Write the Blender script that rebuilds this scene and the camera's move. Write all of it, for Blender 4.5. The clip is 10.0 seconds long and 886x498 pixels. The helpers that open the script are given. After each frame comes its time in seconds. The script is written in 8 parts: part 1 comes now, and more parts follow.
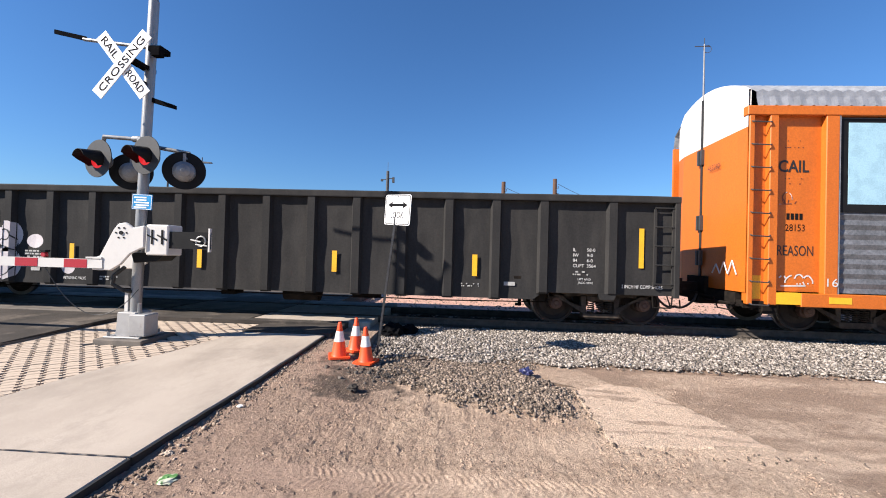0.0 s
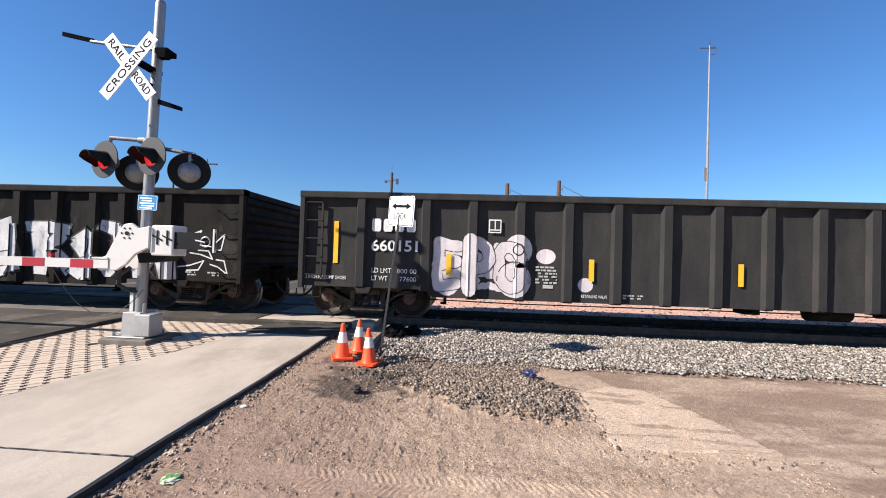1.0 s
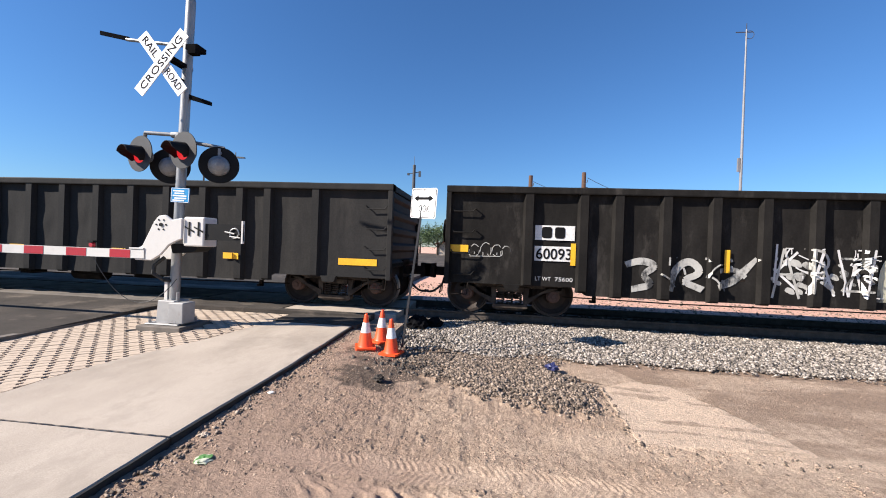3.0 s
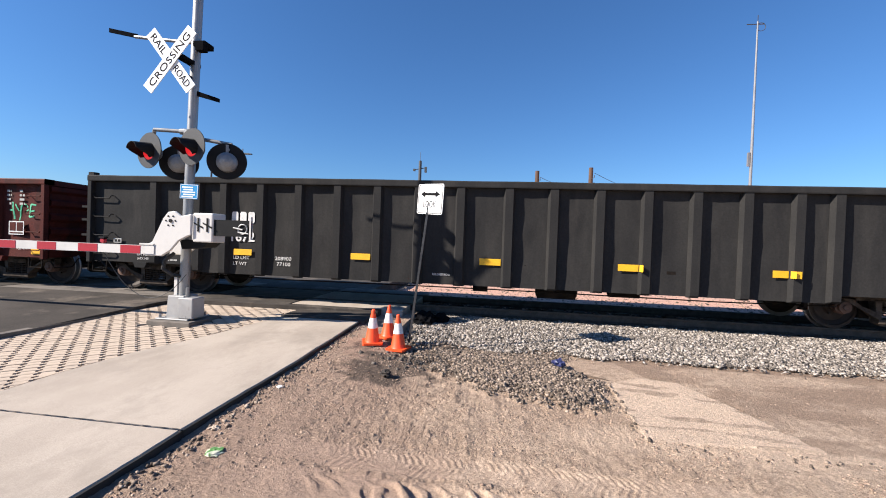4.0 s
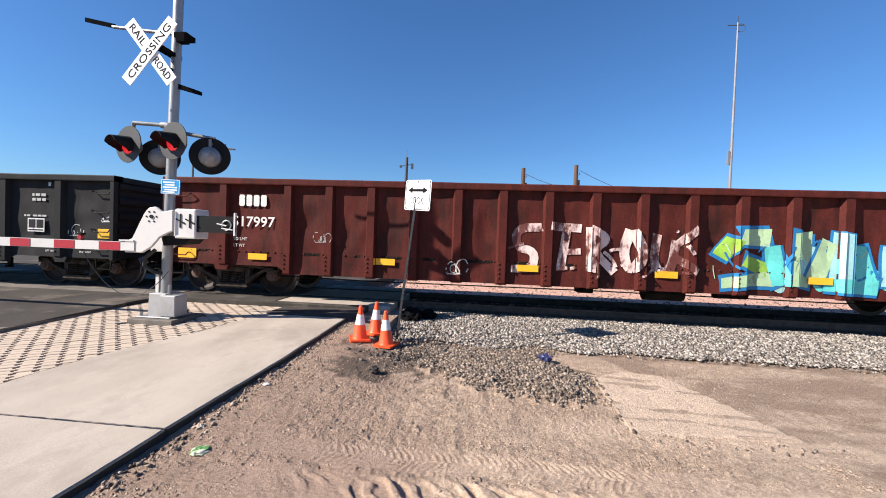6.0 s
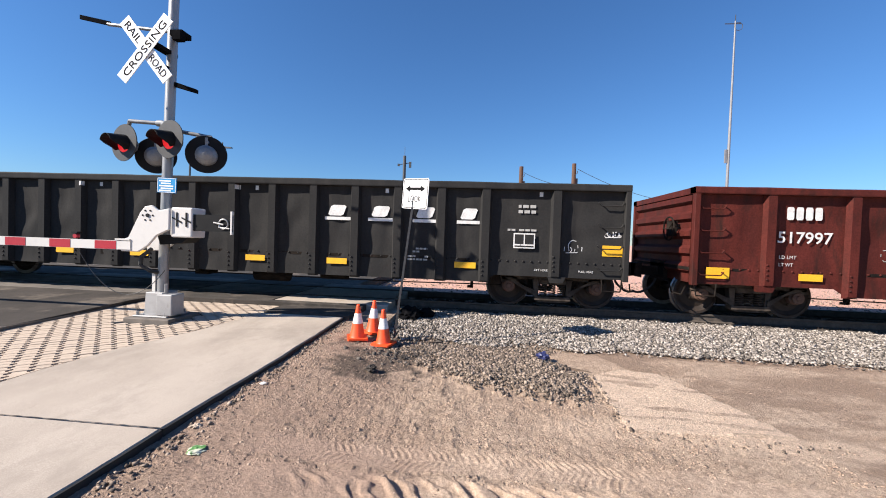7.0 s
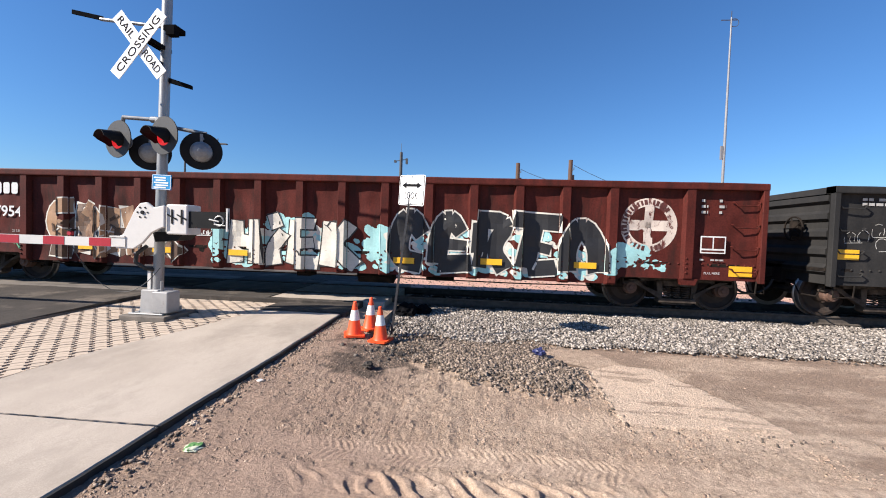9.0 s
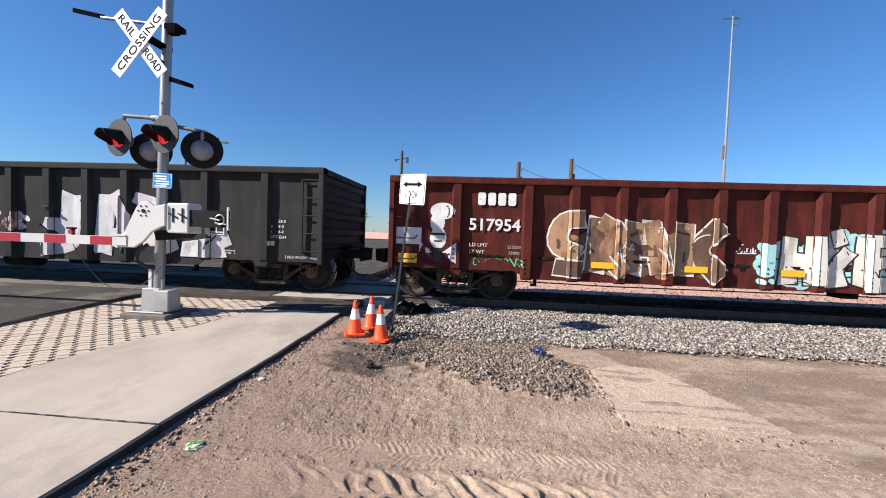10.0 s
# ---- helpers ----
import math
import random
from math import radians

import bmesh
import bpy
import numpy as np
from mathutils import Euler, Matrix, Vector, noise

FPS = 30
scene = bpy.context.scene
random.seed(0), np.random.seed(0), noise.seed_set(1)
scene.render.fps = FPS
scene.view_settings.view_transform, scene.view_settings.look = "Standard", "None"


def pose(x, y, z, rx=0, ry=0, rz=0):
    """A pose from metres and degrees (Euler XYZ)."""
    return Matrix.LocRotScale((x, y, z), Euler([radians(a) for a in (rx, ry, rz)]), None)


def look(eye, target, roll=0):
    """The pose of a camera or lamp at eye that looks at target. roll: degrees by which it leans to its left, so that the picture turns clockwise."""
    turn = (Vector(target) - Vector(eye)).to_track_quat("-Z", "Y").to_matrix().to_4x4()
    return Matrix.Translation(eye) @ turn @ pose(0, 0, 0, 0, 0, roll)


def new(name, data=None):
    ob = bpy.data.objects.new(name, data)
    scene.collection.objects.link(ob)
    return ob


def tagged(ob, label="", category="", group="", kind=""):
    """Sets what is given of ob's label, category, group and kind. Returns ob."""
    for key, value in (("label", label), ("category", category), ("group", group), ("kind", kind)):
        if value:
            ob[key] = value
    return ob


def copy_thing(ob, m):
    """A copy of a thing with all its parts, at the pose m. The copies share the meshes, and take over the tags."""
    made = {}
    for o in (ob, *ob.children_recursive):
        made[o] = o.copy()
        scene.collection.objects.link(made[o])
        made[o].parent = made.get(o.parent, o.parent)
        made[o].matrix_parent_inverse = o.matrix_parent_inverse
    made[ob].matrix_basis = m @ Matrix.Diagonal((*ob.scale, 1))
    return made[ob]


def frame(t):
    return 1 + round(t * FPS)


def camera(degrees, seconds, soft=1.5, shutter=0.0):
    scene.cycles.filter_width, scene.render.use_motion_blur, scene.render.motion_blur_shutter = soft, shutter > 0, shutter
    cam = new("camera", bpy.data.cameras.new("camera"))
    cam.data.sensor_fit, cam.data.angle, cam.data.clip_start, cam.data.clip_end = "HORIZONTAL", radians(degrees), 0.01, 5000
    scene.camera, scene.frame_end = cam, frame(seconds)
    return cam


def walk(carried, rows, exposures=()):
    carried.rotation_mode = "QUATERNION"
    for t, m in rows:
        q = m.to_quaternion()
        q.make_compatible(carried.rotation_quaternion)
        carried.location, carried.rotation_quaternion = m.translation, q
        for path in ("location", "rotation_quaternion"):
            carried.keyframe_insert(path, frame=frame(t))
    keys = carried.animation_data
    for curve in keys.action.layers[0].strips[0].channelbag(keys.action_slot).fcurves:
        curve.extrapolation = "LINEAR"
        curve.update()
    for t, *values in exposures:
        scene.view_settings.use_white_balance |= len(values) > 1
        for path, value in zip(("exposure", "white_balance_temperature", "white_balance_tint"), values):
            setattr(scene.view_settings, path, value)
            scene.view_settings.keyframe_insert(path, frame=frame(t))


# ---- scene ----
cam = camera(95.4, 10.0, 1.0)

PATH = [
    (0, (0.305, -8.834, 1.392), (0.192, -6.838, 1.417), 1.6),
    (0.5, (0.306, -8.834, 1.391), (0.185, -6.838, 1.422), 1.7),
    (1, (0.308, -8.832, 1.39), (0.177, -6.837, 1.422), 1.8),
    (1.5, (0.311, -8.825, 1.393), (0.159, -6.831, 1.418), 2.1),
    (2, (0.302, -8.824, 1.384), (0.125, -6.832, 1.4), 2.1),
    (2.5, (0.307, -8.831, 1.383), (0.098, -6.842, 1.387), 2.1),
    (4, (0.297, -8.842, 1.382), (0.03, -6.86, 1.352), 2.1),
    (4.5, (0.288, -8.852, 1.38), (0.032, -6.868, 1.342), 2.1),
    (5, (0.284, -8.851, 1.377), (0.048, -6.866, 1.337), 2.1),
    (5.5, (0.28, -8.85, 1.372), (0.066, -6.861, 1.33), 2.1),
    (7, (0.29, -8.838, 1.371), (0.099, -6.848, 1.321), 2.0),
    (7.5, (0.277, -8.847, 1.378), (0.09, -6.857, 1.32), 2.0),
    (8, (0.294, -8.839, 1.373), (0.11, -6.848, 1.311), 1.9),
    (8.5, (0.301, -8.835, 1.37), (0.121, -6.844, 1.305), 1.8),
    (9, (0.293, -8.84, 1.371), (0.118, -6.849, 1.305), 1.9),
    (9.5, (0.289, -8.842, 1.373), (0.114, -6.851, 1.305), 1.9),
    (10, (0.292, -8.843, 1.375), (0.115, -6.852, 1.303), 2.0),
]
walk(cam, [(t, look(eye, target, roll)) for t, eye, target, roll in PATH], [(0, 1.20, 5400, 10), (8.5, 1.17, 5400, 10), (10, 1.06, 5280, 10)])

# ---- light ----
SUN_WAY = Vector((2.46, 1.22, -1.83)).normalized()
world = bpy.data.worlds.new("world")
scene.world = world
world.use_nodes = True
wn, wl = world.node_tree.nodes, world.node_tree.links
sky = wn.new("ShaderNodeTexSky")
sky.sky_type, sky.sun_disc = "NISHITA", False
sky.sun_elevation = math.asin(-SUN_WAY.z)
sky.sun_rotation = math.atan2(-SUN_WAY.x, -SUN_WAY.y)
sky.altitude, sky.air_density, sky.dust_density, sky.ozone_density = 500, 1.3, 0.0, 8.0
wn["Background"].inputs["Strength"].default_value = 0.051
wl.new(sky.outputs[0], wn["Background"].inputs["Color"])
sun = new("sun", bpy.data.lights.new("sun", "SUN"))
sun.data.energy, sun.data.angle, sun.data.color = 5.0, radians(0.53), (1.0, 0.81, 0.59)
sun.matrix_world = look((0, 0, 30), Vector((0, 0, 30)) + SUN_WAY)


# ---- materials ----
def ramp(nt, a, b):
    r = nt.nodes.new("ShaderNodeMapRange")
    r.inputs["From Min"].default_value, r.inputs["From Max"].default_value = a, b
    return r


def noise_node(nt, scale, detail=4, stretch=(1, 1, 1), rough=0.6):
    tc = nt.nodes.new("ShaderNodeTexCoord")
    mp = nt.nodes.new("ShaderNodeMapping")
    mp.inputs["Scale"].default_value = stretch
    nz = nt.nodes.new("ShaderNodeTexNoise")
    nz.inputs["Scale"].default_value, nz.inputs["Detail"].default_value = scale, detail
    nz.inputs["Roughness"].default_value = rough
    nt.links.new(tc.outputs["Object"], mp.inputs["Vector"])
    nt.links.new(mp.outputs[0], nz.inputs["Vector"])
    return nz


def mixed(nt, fac, a, b):
    m = nt.nodes.new("ShaderNodeMix")
    m.data_type = "RGBA"
    nt.links.new(fac, m.inputs["Factor"])
    for value, key in ((a, "A"), (b, "B")):
        socket = [s for s in m.inputs if s.name == key and s.type == "RGBA"][0]
        if isinstance(value, tuple):
            socket.default_value = (*value, 1)
        else:
            nt.links.new(value, socket)
    return [s for s in m.outputs if s.type == "RGBA"][0]


def surface(name, base, other=None, rough=0.6, metal=0.0, scale=3.0, stretch=(1, 1, 1), span=(0.4, 0.65),
            grain=60.0, bump=0.15, dirt=None, dirt_scale=1.2, dirt_span=(0.5, 0.75), fine=0.12, emit=None, spec=0.5):
    """Two scales of colour variation, a stain and a fine relief over one base colour."""
    m = bpy.data.materials.new(name)
    m.use_nodes = True
    nt = m.node_tree
    b = nt.nodes["Principled BSDF"]
    other = other or tuple(c * 0.75 for c in base)
    n1 = noise_node(nt, scale, 5, stretch)
    r1 = ramp(nt, *span)
    nt.links.new(n1.outputs[0], r1.inputs[0])
    col = mixed(nt, r1.outputs[0], base, other)
    n2 = noise_node(nt, grain, 3)
    r2 = ramp(nt, 0.3, 0.7)
    r2.inputs["To Min"].default_value, r2.inputs["To Max"].default_value = 1 - fine, 1 + fine
    nt.links.new(n2.outputs[0], r2.inputs[0])
    hsv = nt.nodes.new("ShaderNodeHueSaturation")
    nt.links.new(col, hsv.inputs["Color"])
    nt.links.new(r2.outputs[0], hsv.inputs["Value"])
    col = hsv.outputs[0]
    if dirt:
        n3 = noise_node(nt, dirt_scale, 6, stretch, 0.7)
        r3 = ramp(nt, *dirt_span)
        nt.links.new(n3.outputs[0], r3.inputs[0])
        col = mixed(nt, r3.outputs[0], col, dirt)
    nt.links.new(col, b.inputs["Base Color"])
    b.inputs["Roughness"].default_value, b.inputs["Metallic"].default_value = rough, metal
    b.inputs["Specular IOR Level"].default_value = spec
    if bump:
        bp = nt.nodes.new("ShaderNodeBump")
        bp.inputs["Strength"].default_value, bp.inputs["Distance"].default_value = bump, 0.01
        nt.links.new(n2.outputs[0], bp.inputs["Height"])
        nt.links.new(bp.outputs[0], b.inputs["Normal"])
    if emit:
        b.inputs["Emission Color"].default_value, b.inputs["Emission Strength"].default_value = (*emit[0], 1), emit[1]
    return m


BLACK_CAR = surface("black_car_paint", (0.027, 0.0265, 0.0265), (0.038, 0.0365, 0.035), 0.6, 0, 2.0, (1.5, 1, 0.35), (0.4, 0.7), 30, 0.08,
                    (0.055, 0.050, 0.046), 1.1, (0.58, 0.85), spec=0.05)
OLD_BLACK = surface("old_black_paint", (0.014, 0.0131, 0.0123), (0.024, 0.0222, 0.0205), 0.65, 0, 2.4, (1.4, 1, 0.5), (0.4, 0.7), 30, 0.1,
                    (0.075, 0.068, 0.061), 1.6, (0.56, 0.85), spec=0.05)
GREY_CAR = surface("dark_grey_paint", (0.032, 0.0313, 0.0313), (0.045, 0.043, 0.0415), 0.65, 0, 2.0, (1.5, 1, 0.35), (0.4, 0.7), 30, 0.08,
                   (0.060, 0.055, 0.050), 1.1, (0.56, 0.85), spec=0.05)
BROWN_CAR = surface("mineral_brown_paint", (0.088, 0.0200, 0.0150), (0.058, 0.0145, 0.0115), 0.6, 0, 2.6, (1.6, 1, 0.45), (0.38, 0.62), 30, 0.12,
                    (0.030, 0.0140, 0.0115), 1.9, (0.50, 0.68), fine=0.2, spec=0.10)
ORANGE_CAR = surface("orange_paint", (0.52, 0.130, 0.006), (0.44, 0.108, 0.007), 0.5, 0, 1.8, (1.5, 1, 0.3), (0.45, 0.75), 30, 0.05,
                     (0.45, 0.10, 0.02), 1.3, (0.66, 0.9))
CAR_WHITE = surface("white_car_paint", (0.66, 0.65, 0.645), (0.56, 0.55, 0.545), 0.5, 0, 1.6, (1, 1, 0.5), (0.5, 0.75), 40, 0.04)
GALVANISED = surface("galvanised_sheet", (0.36, 0.37, 0.39), (0.27, 0.28, 0.30), 0.5, 0.3, 5, (1, 1, 1), (0.4, 0.6), 60, 0.08)
RACK_GREY = surface("grey_perforated_sheet", (0.16, 0.165, 0.18), (0.11, 0.115, 0.125), 0.6, 0.2, 3, (1, 1, 1), (0.4, 0.6), 22, 0.3, None, 1, (0.5, 0.7), 0.3)
PALE_BLUE = surface("pale_blue_sheet", (0.36, 0.56, 0.68), (0.31, 0.49, 0.60), 0.5, 0, 4, (1, 1, 1), (0.45, 0.6), 40, 0.05)
UNDER_STEEL = surface("near_black_steel", (0.012, 0.0105, 0.0095), (0.028, 0.022, 0.018), 0.85, 0.0, 5, (1, 1, 1), (0.4, 0.7), 50, 0.25, spec=0.05)
TRUCK_STEEL = surface("dusty_cast_steel", (0.050, 0.040, 0.033), (0.105, 0.084, 0.066), 0.8, 0.0, 6, (1, 1, 1), (0.4, 0.65), 50, 0.3,
                      (0.022, 0.019, 0.017), 4, (0.5, 0.7), spec=0.1)
WHEEL_STEEL = surface("rusty_wheel_steel", (0.020, 0.014, 0.011), (0.040, 0.027, 0.020), 0.7, 0.15, 5, (1, 1, 1), (0.4, 0.65), 60, 0.15)
TREAD_STEEL = surface("polished_tread_steel", (0.30, 0.28, 0.265), (0.22, 0.205, 0.195), 0.4, 0.8, 5, (1, 1, 1), (0.4, 0.65), 60, 0.05)
CAP_STEEL = surface("rust_brown_bearing_cap", (0.12, 0.068, 0.047), (0.08, 0.046, 0.033), 0.75, 0.0, 9, (1, 1, 1), (0.4, 0.65), 60, 0.2)
RAIL_SIDE = surface("rusty_rail_steel", (0.075, 0.064, 0.055), (0.11, 0.093, 0.078), 0.85, 0.0, 8, (1, 1, 1), (0.4, 0.65), 60, 0.2, spec=0.1)
TIE_WOOD = surface("weathered_tie_wood", (0.15, 0.123, 0.10), (0.07, 0.058, 0.047), 0.9, 0, 5, (0.5, 3, 3), (0.4, 0.65), 60, 0.5)
ASPHALT = surface("worn_asphalt", (0.070, 0.061, 0.053), (0.046, 0.041, 0.036), 0.9, 0, 1.2, (1, 1, 1), (0.4, 0.65), 120, 0.4,
                  (0.21, 0.176, 0.142), 0.7, (0.52, 0.72), 0.25, spec=0.15)
CONCRETE = surface("pale_concrete", (0.425, 0.364, 0.297), (0.36, 0.305, 0.246), 0.85, 0, 1.6, (1, 0.6, 1), (0.4, 0.65), 140, 0.2,
                   (0.29, 0.246, 0.198), 1.3, (0.50, 0.70), 0.2)
PANEL_CONCRETE = surface("crossing_panel_concrete", (0.17, 0.147, 0.124), (0.10, 0.087, 0.075), 0.9, 0, 2.5, (1, 1, 1), (0.4, 0.65), 90, 0.2)
PAVER = surface("buff_paver_concrete", (0.52, 0.425, 0.325), (0.43, 0.345, 0.265), 0.9, 0, 3, (1, 1, 1), (0.4, 0.65), 90, 0.3,
                (0.30, 0.25, 0.20), 2.2, (0.52, 0.75), 0.1)
JOINT_SOIL = surface("dark_joint_soil", (0.030, 0.025, 0.021), (0.055, 0.045, 0.037), 0.95, 0, 6, (1, 1, 1), (0.4, 0.65), 90, 0.4)
GALV_POST = surface("aluminium_post", (0.30, 0.30, 0.30), (0.24, 0.24, 0.24), 0.42, 0.5, 5, (1, 1, 0.4), (0.4, 0.65), 80, 0.05)
DARK_STEEL = surface("dark_grey_steel", (0.075, 0.078, 0.082), (0.055, 0.057, 0.06), 0.5, 0.4, 5, (1, 1, 1), (0.4, 0.65), 60, 0.08)
SIGNAL_WHITE = surface("white_enamel", (0.60, 0.58, 0.55), (0.52, 0.50, 0.475), 0.45, 0, 3, (1, 1, 1), (0.5, 0.75), 60, 0.02,
                       (0.40, 0.38, 0.36), 2.0, (0.66, 0.85), 0.02)
SIGN_WHITE = surface("white_sign_sheeting", (0.80, 0.80, 0.80), (0.73, 0.73, 0.74), 0.35, 0, 4, (1, 1, 1), (0.5, 0.75), 60, 0.0)
SIGNAL_BLACK = surface("black_signal_paint", (0.009, 0.009, 0.010), (0.013, 0.013, 0.013), 0.55, 0, 4, (1, 1, 1), (0.4, 0.7), 60, 0.05, spec=0.15)
MATT_BLACK = surface("matt_black_paint", (0.007, 0.007, 0.008), (0.010, 0.010, 0.011), 0.95, 0, 4, (1, 1, 1), (0.4, 0.7), 60, 0.05, spec=0.0)
SIGNAL_GREY = surface("dark_grey_signal_paint", (0.046, 0.047, 0.050), (0.036, 0.037, 0.040), 0.55, 0, 4, (1, 1, 1), (0.4, 0.7), 60, 0.05, spec=0.25)
HOUSING_GREY = surface("grey_lamp_housing", (0.23, 0.235, 0.24), (0.18, 0.18, 0.185), 0.5, 0.2, 4, (1, 1, 1), (0.4, 0.7), 60, 0.05)
BASE_GREY = surface("weathered_grey_base_paint", (0.36, 0.355, 0.35), (0.28, 0.275, 0.27), 0.5, 0.1, 4, (1, 1, 1), (0.4, 0.7), 60, 0.06,
                    (0.15, 0.13, 0.115), 3.0, (0.60, 0.80), 0.03)
RED_LENS = surface("red_signal_lens", (0.45, 0.01, 0.015), (0.36, 0.008, 0.012), 0.15, 0, 9, (1, 1, 1), (0.4, 0.6), 30, 0.1, emit=((1.0, 0.03, 0.03), 0.30))
RED_TAPE = surface("red_reflective_tape", (0.36, 0.018, 0.03), (0.30, 0.015, 0.026), 0.4, 0, 4, (1, 1, 1), (0.4, 0.7), 60, 0.0)
BLACK_INK = surface("black_legend_paint", (0.010, 0.010, 0.011), (0.013, 0.013, 0.014), 0.8, 0, 4, (1, 1, 1), (0.4, 0.7), 60, 0.0, spec=0.05)
BLUE_PLATE = surface("blue_plate_enamel", (0.03, 0.25, 0.55), (0.025, 0.21, 0.48), 0.4, 0, 4, (1, 1, 1), (0.4, 0.7), 60, 0.0)
YELLOW_TAPE = surface("yellow_reflector_tape", (0.80, 0.45, 0.008), (0.72, 0.38, 0.008), 0.45, 0, 5, (1, 1, 1), (0.45, 0.7), 60, 0.0)
WHITE_STENCIL = surface("faded_white_stencil", (0.70, 0.69, 0.67), (0.58, 0.57, 0.55), 0.6, 0, 8, (1, 1, 1), (0.45, 0.65), 40, 0.0,
                        (0.10, 0.09, 0.085), 5, (0.66, 0.72))
DIM_STENCIL = surface("dusty_small_stencil", (0.42, 0.41, 0.39), (0.34, 0.33, 0.31), 0.6, 0, 8, (1, 1, 1), (0.45, 0.65), 40, 0.0)
CONE_ORANGE = surface("orange_cone_plastic", (0.85, 0.085, 0.012), (0.75, 0.075, 0.012), 0.45, 0, 5, (1, 1, 1), (0.4, 0.7), 60, 0.03,
                      (0.45, 0.10, 0.04), 5, (0.62, 0.85))
CONE_WHITE = surface("white_cone_collar", (0.78, 0.76, 0.73), (0.66, 0.63, 0.60), 0.4, 0, 7, (1, 1, 1), (0.5, 0.7), 60, 0.0)
POST_STEEL = surface("galvanised_sign_post", (0.065, 0.065, 0.068), (0.042, 0.042, 0.045), 0.5, 0.5, 9, (1, 1, 1), (0.4, 0.7), 60, 0.05)
POLE_WOOD = surface("brown_pole_wood", (0.11, 0.064, 0.042), (0.07, 0.042, 0.028), 0.9, 0, 2, (3, 3, 0.3), (0.4, 0.65), 30, 0.3)
RUBBER = surface("black_rubber", (0.016, 0.016, 0.016), (0.022, 0.022, 0.022), 0.7, 0, 5, (1, 1, 1), (0.4, 0.65), 60, 0.1)
LEAF = surface("dusty_green_leaf", (0.075, 0.11, 0.035), (0.045, 0.075, 0.022), 0.7, 0, 2, (1, 1, 1), (0.35, 0.65), 6, 0.0, fine=0.3)
BARK = surface("grey_brown_bark", (0.13, 0.10, 0.075), (0.09, 0.07, 0.05), 0.9, 0, 3, (1, 1, 0.3), (0.4, 0.65), 30, 0.4)
YELLOW_WALL = surface("yellow_render_wall", (0.66, 0.45, 0.13), (0.58, 0.39, 0.11), 0.85, 0, 1, (1, 1, 1), (0.4, 0.65), 20, 0.1)
TAN_WALL = surface("tan_render_wall", (0.50, 0.42, 0.33), (0.44, 0.37, 0.29), 0.85, 0, 1, (1, 1, 1), (0.4, 0.65), 20, 0.1)
ROOF_RED = surface("brick_red_roof", (0.25, 0.07, 0.05), (0.19, 0.055, 0.04), 0.8, 0, 1.5, (1, 1, 1), (0.4, 0.65), 10, 0.2)
WARN_YELLOW = surface("fluorescent_yellow_sign", (0.75, 0.80, 0.02), (0.70, 0.74, 0.02), 0.4, 0, 2, (1, 1, 1), (0.4, 0.65), 20, 0.0)
CAR_PAINT = surface("white_car_lacquer", (0.75, 0.76, 0.78), (0.70, 0.71, 0.73), 0.25, 0, 2, (1, 1, 1), (0.4, 0.65), 20, 0.0)
DARK_GLASS = surface("tinted_glass", (0.015, 0.018, 0.02), (0.02, 0.022, 0.025), 0.08, 0, 2, (1, 1, 1), (0.4, 0.65), 20, 0.0)
BLUE_RAG = surface("blue_plastic_bag", (0.018, 0.022, 0.085), (0.06, 0.065, 0.16), 0.4, 0, 14, (1, 1, 1), (0.4, 0.65), 40, 0.2)
GREEN_CARD = surface("green_printed_card", (0.12, 0.26, 0.07), (0.55, 0.55, 0.42), 0.5, 0, 11, (1, 1, 1), (0.48, 0.54), 40, 0.0)
RED_RAG = surface("red_litter", (0.5, 0.03, 0.05), (0.35, 0.03, 0.05), 0.5, 0, 11, (1, 1, 1), (0.48, 0.54), 40, 0.0)
STICK = surface("dry_dark_wood", (0.14, 0.10, 0.07), (0.09, 0.065, 0.045), 0.9, 0, 11, (1, 1, 1), (0.4, 0.6), 40, 0.3)


def spray(name, colour, under, gone=(0.60, 0.72), scale=3.0):
    """Aerosol paint that lets the old paint through where it has worn."""
    return surface(name, colour, tuple(c * 0.82 for c in colour), 0.55, 0, 3.0, (1, 1, 0.5), (0.4, 0.7), 25, 0.02, under, scale, gone, 0.08)


def stone_mat(name, dark, mid, pale):
    m = bpy.data.materials.new(name)
    m.use_nodes = True
    nt = m.node_tree
    b = nt.nodes["Principled BSDF"]
    g = nt.nodes.new("ShaderNodeNewGeometry")
    cr = nt.nodes.new("ShaderNodeValToRGB")
    cr.color_ramp.elements[0].color, cr.color_ramp.elements[1].color = (*dark, 1), (*pale, 1)
    e = cr.color_ramp.elements.new(0.5)
    e.color = (*mid, 1)
    nt.links.new(g.outputs["Random Per Island"], cr.inputs[0])
    n = noise_node(nt, 60, 3)
    r = ramp(nt, 0.3, 0.7)
    r.inputs["To Min"].default_value, r.inputs["To Max"].default_value = 0.75, 1.2
    hsv = nt.nodes.new("ShaderNodeHueSaturation")
    nt.links.new(n.outputs[0], r.inputs[0])
    nt.links.new(r.outputs[0], hsv.inputs["Value"])
    nt.links.new(cr.outputs[0], hsv.inputs["Color"])
    nt.links.new(hsv.outputs[0], b.inputs["Base Color"])
    b.inputs["Roughness"].default_value = 0.9
    return m


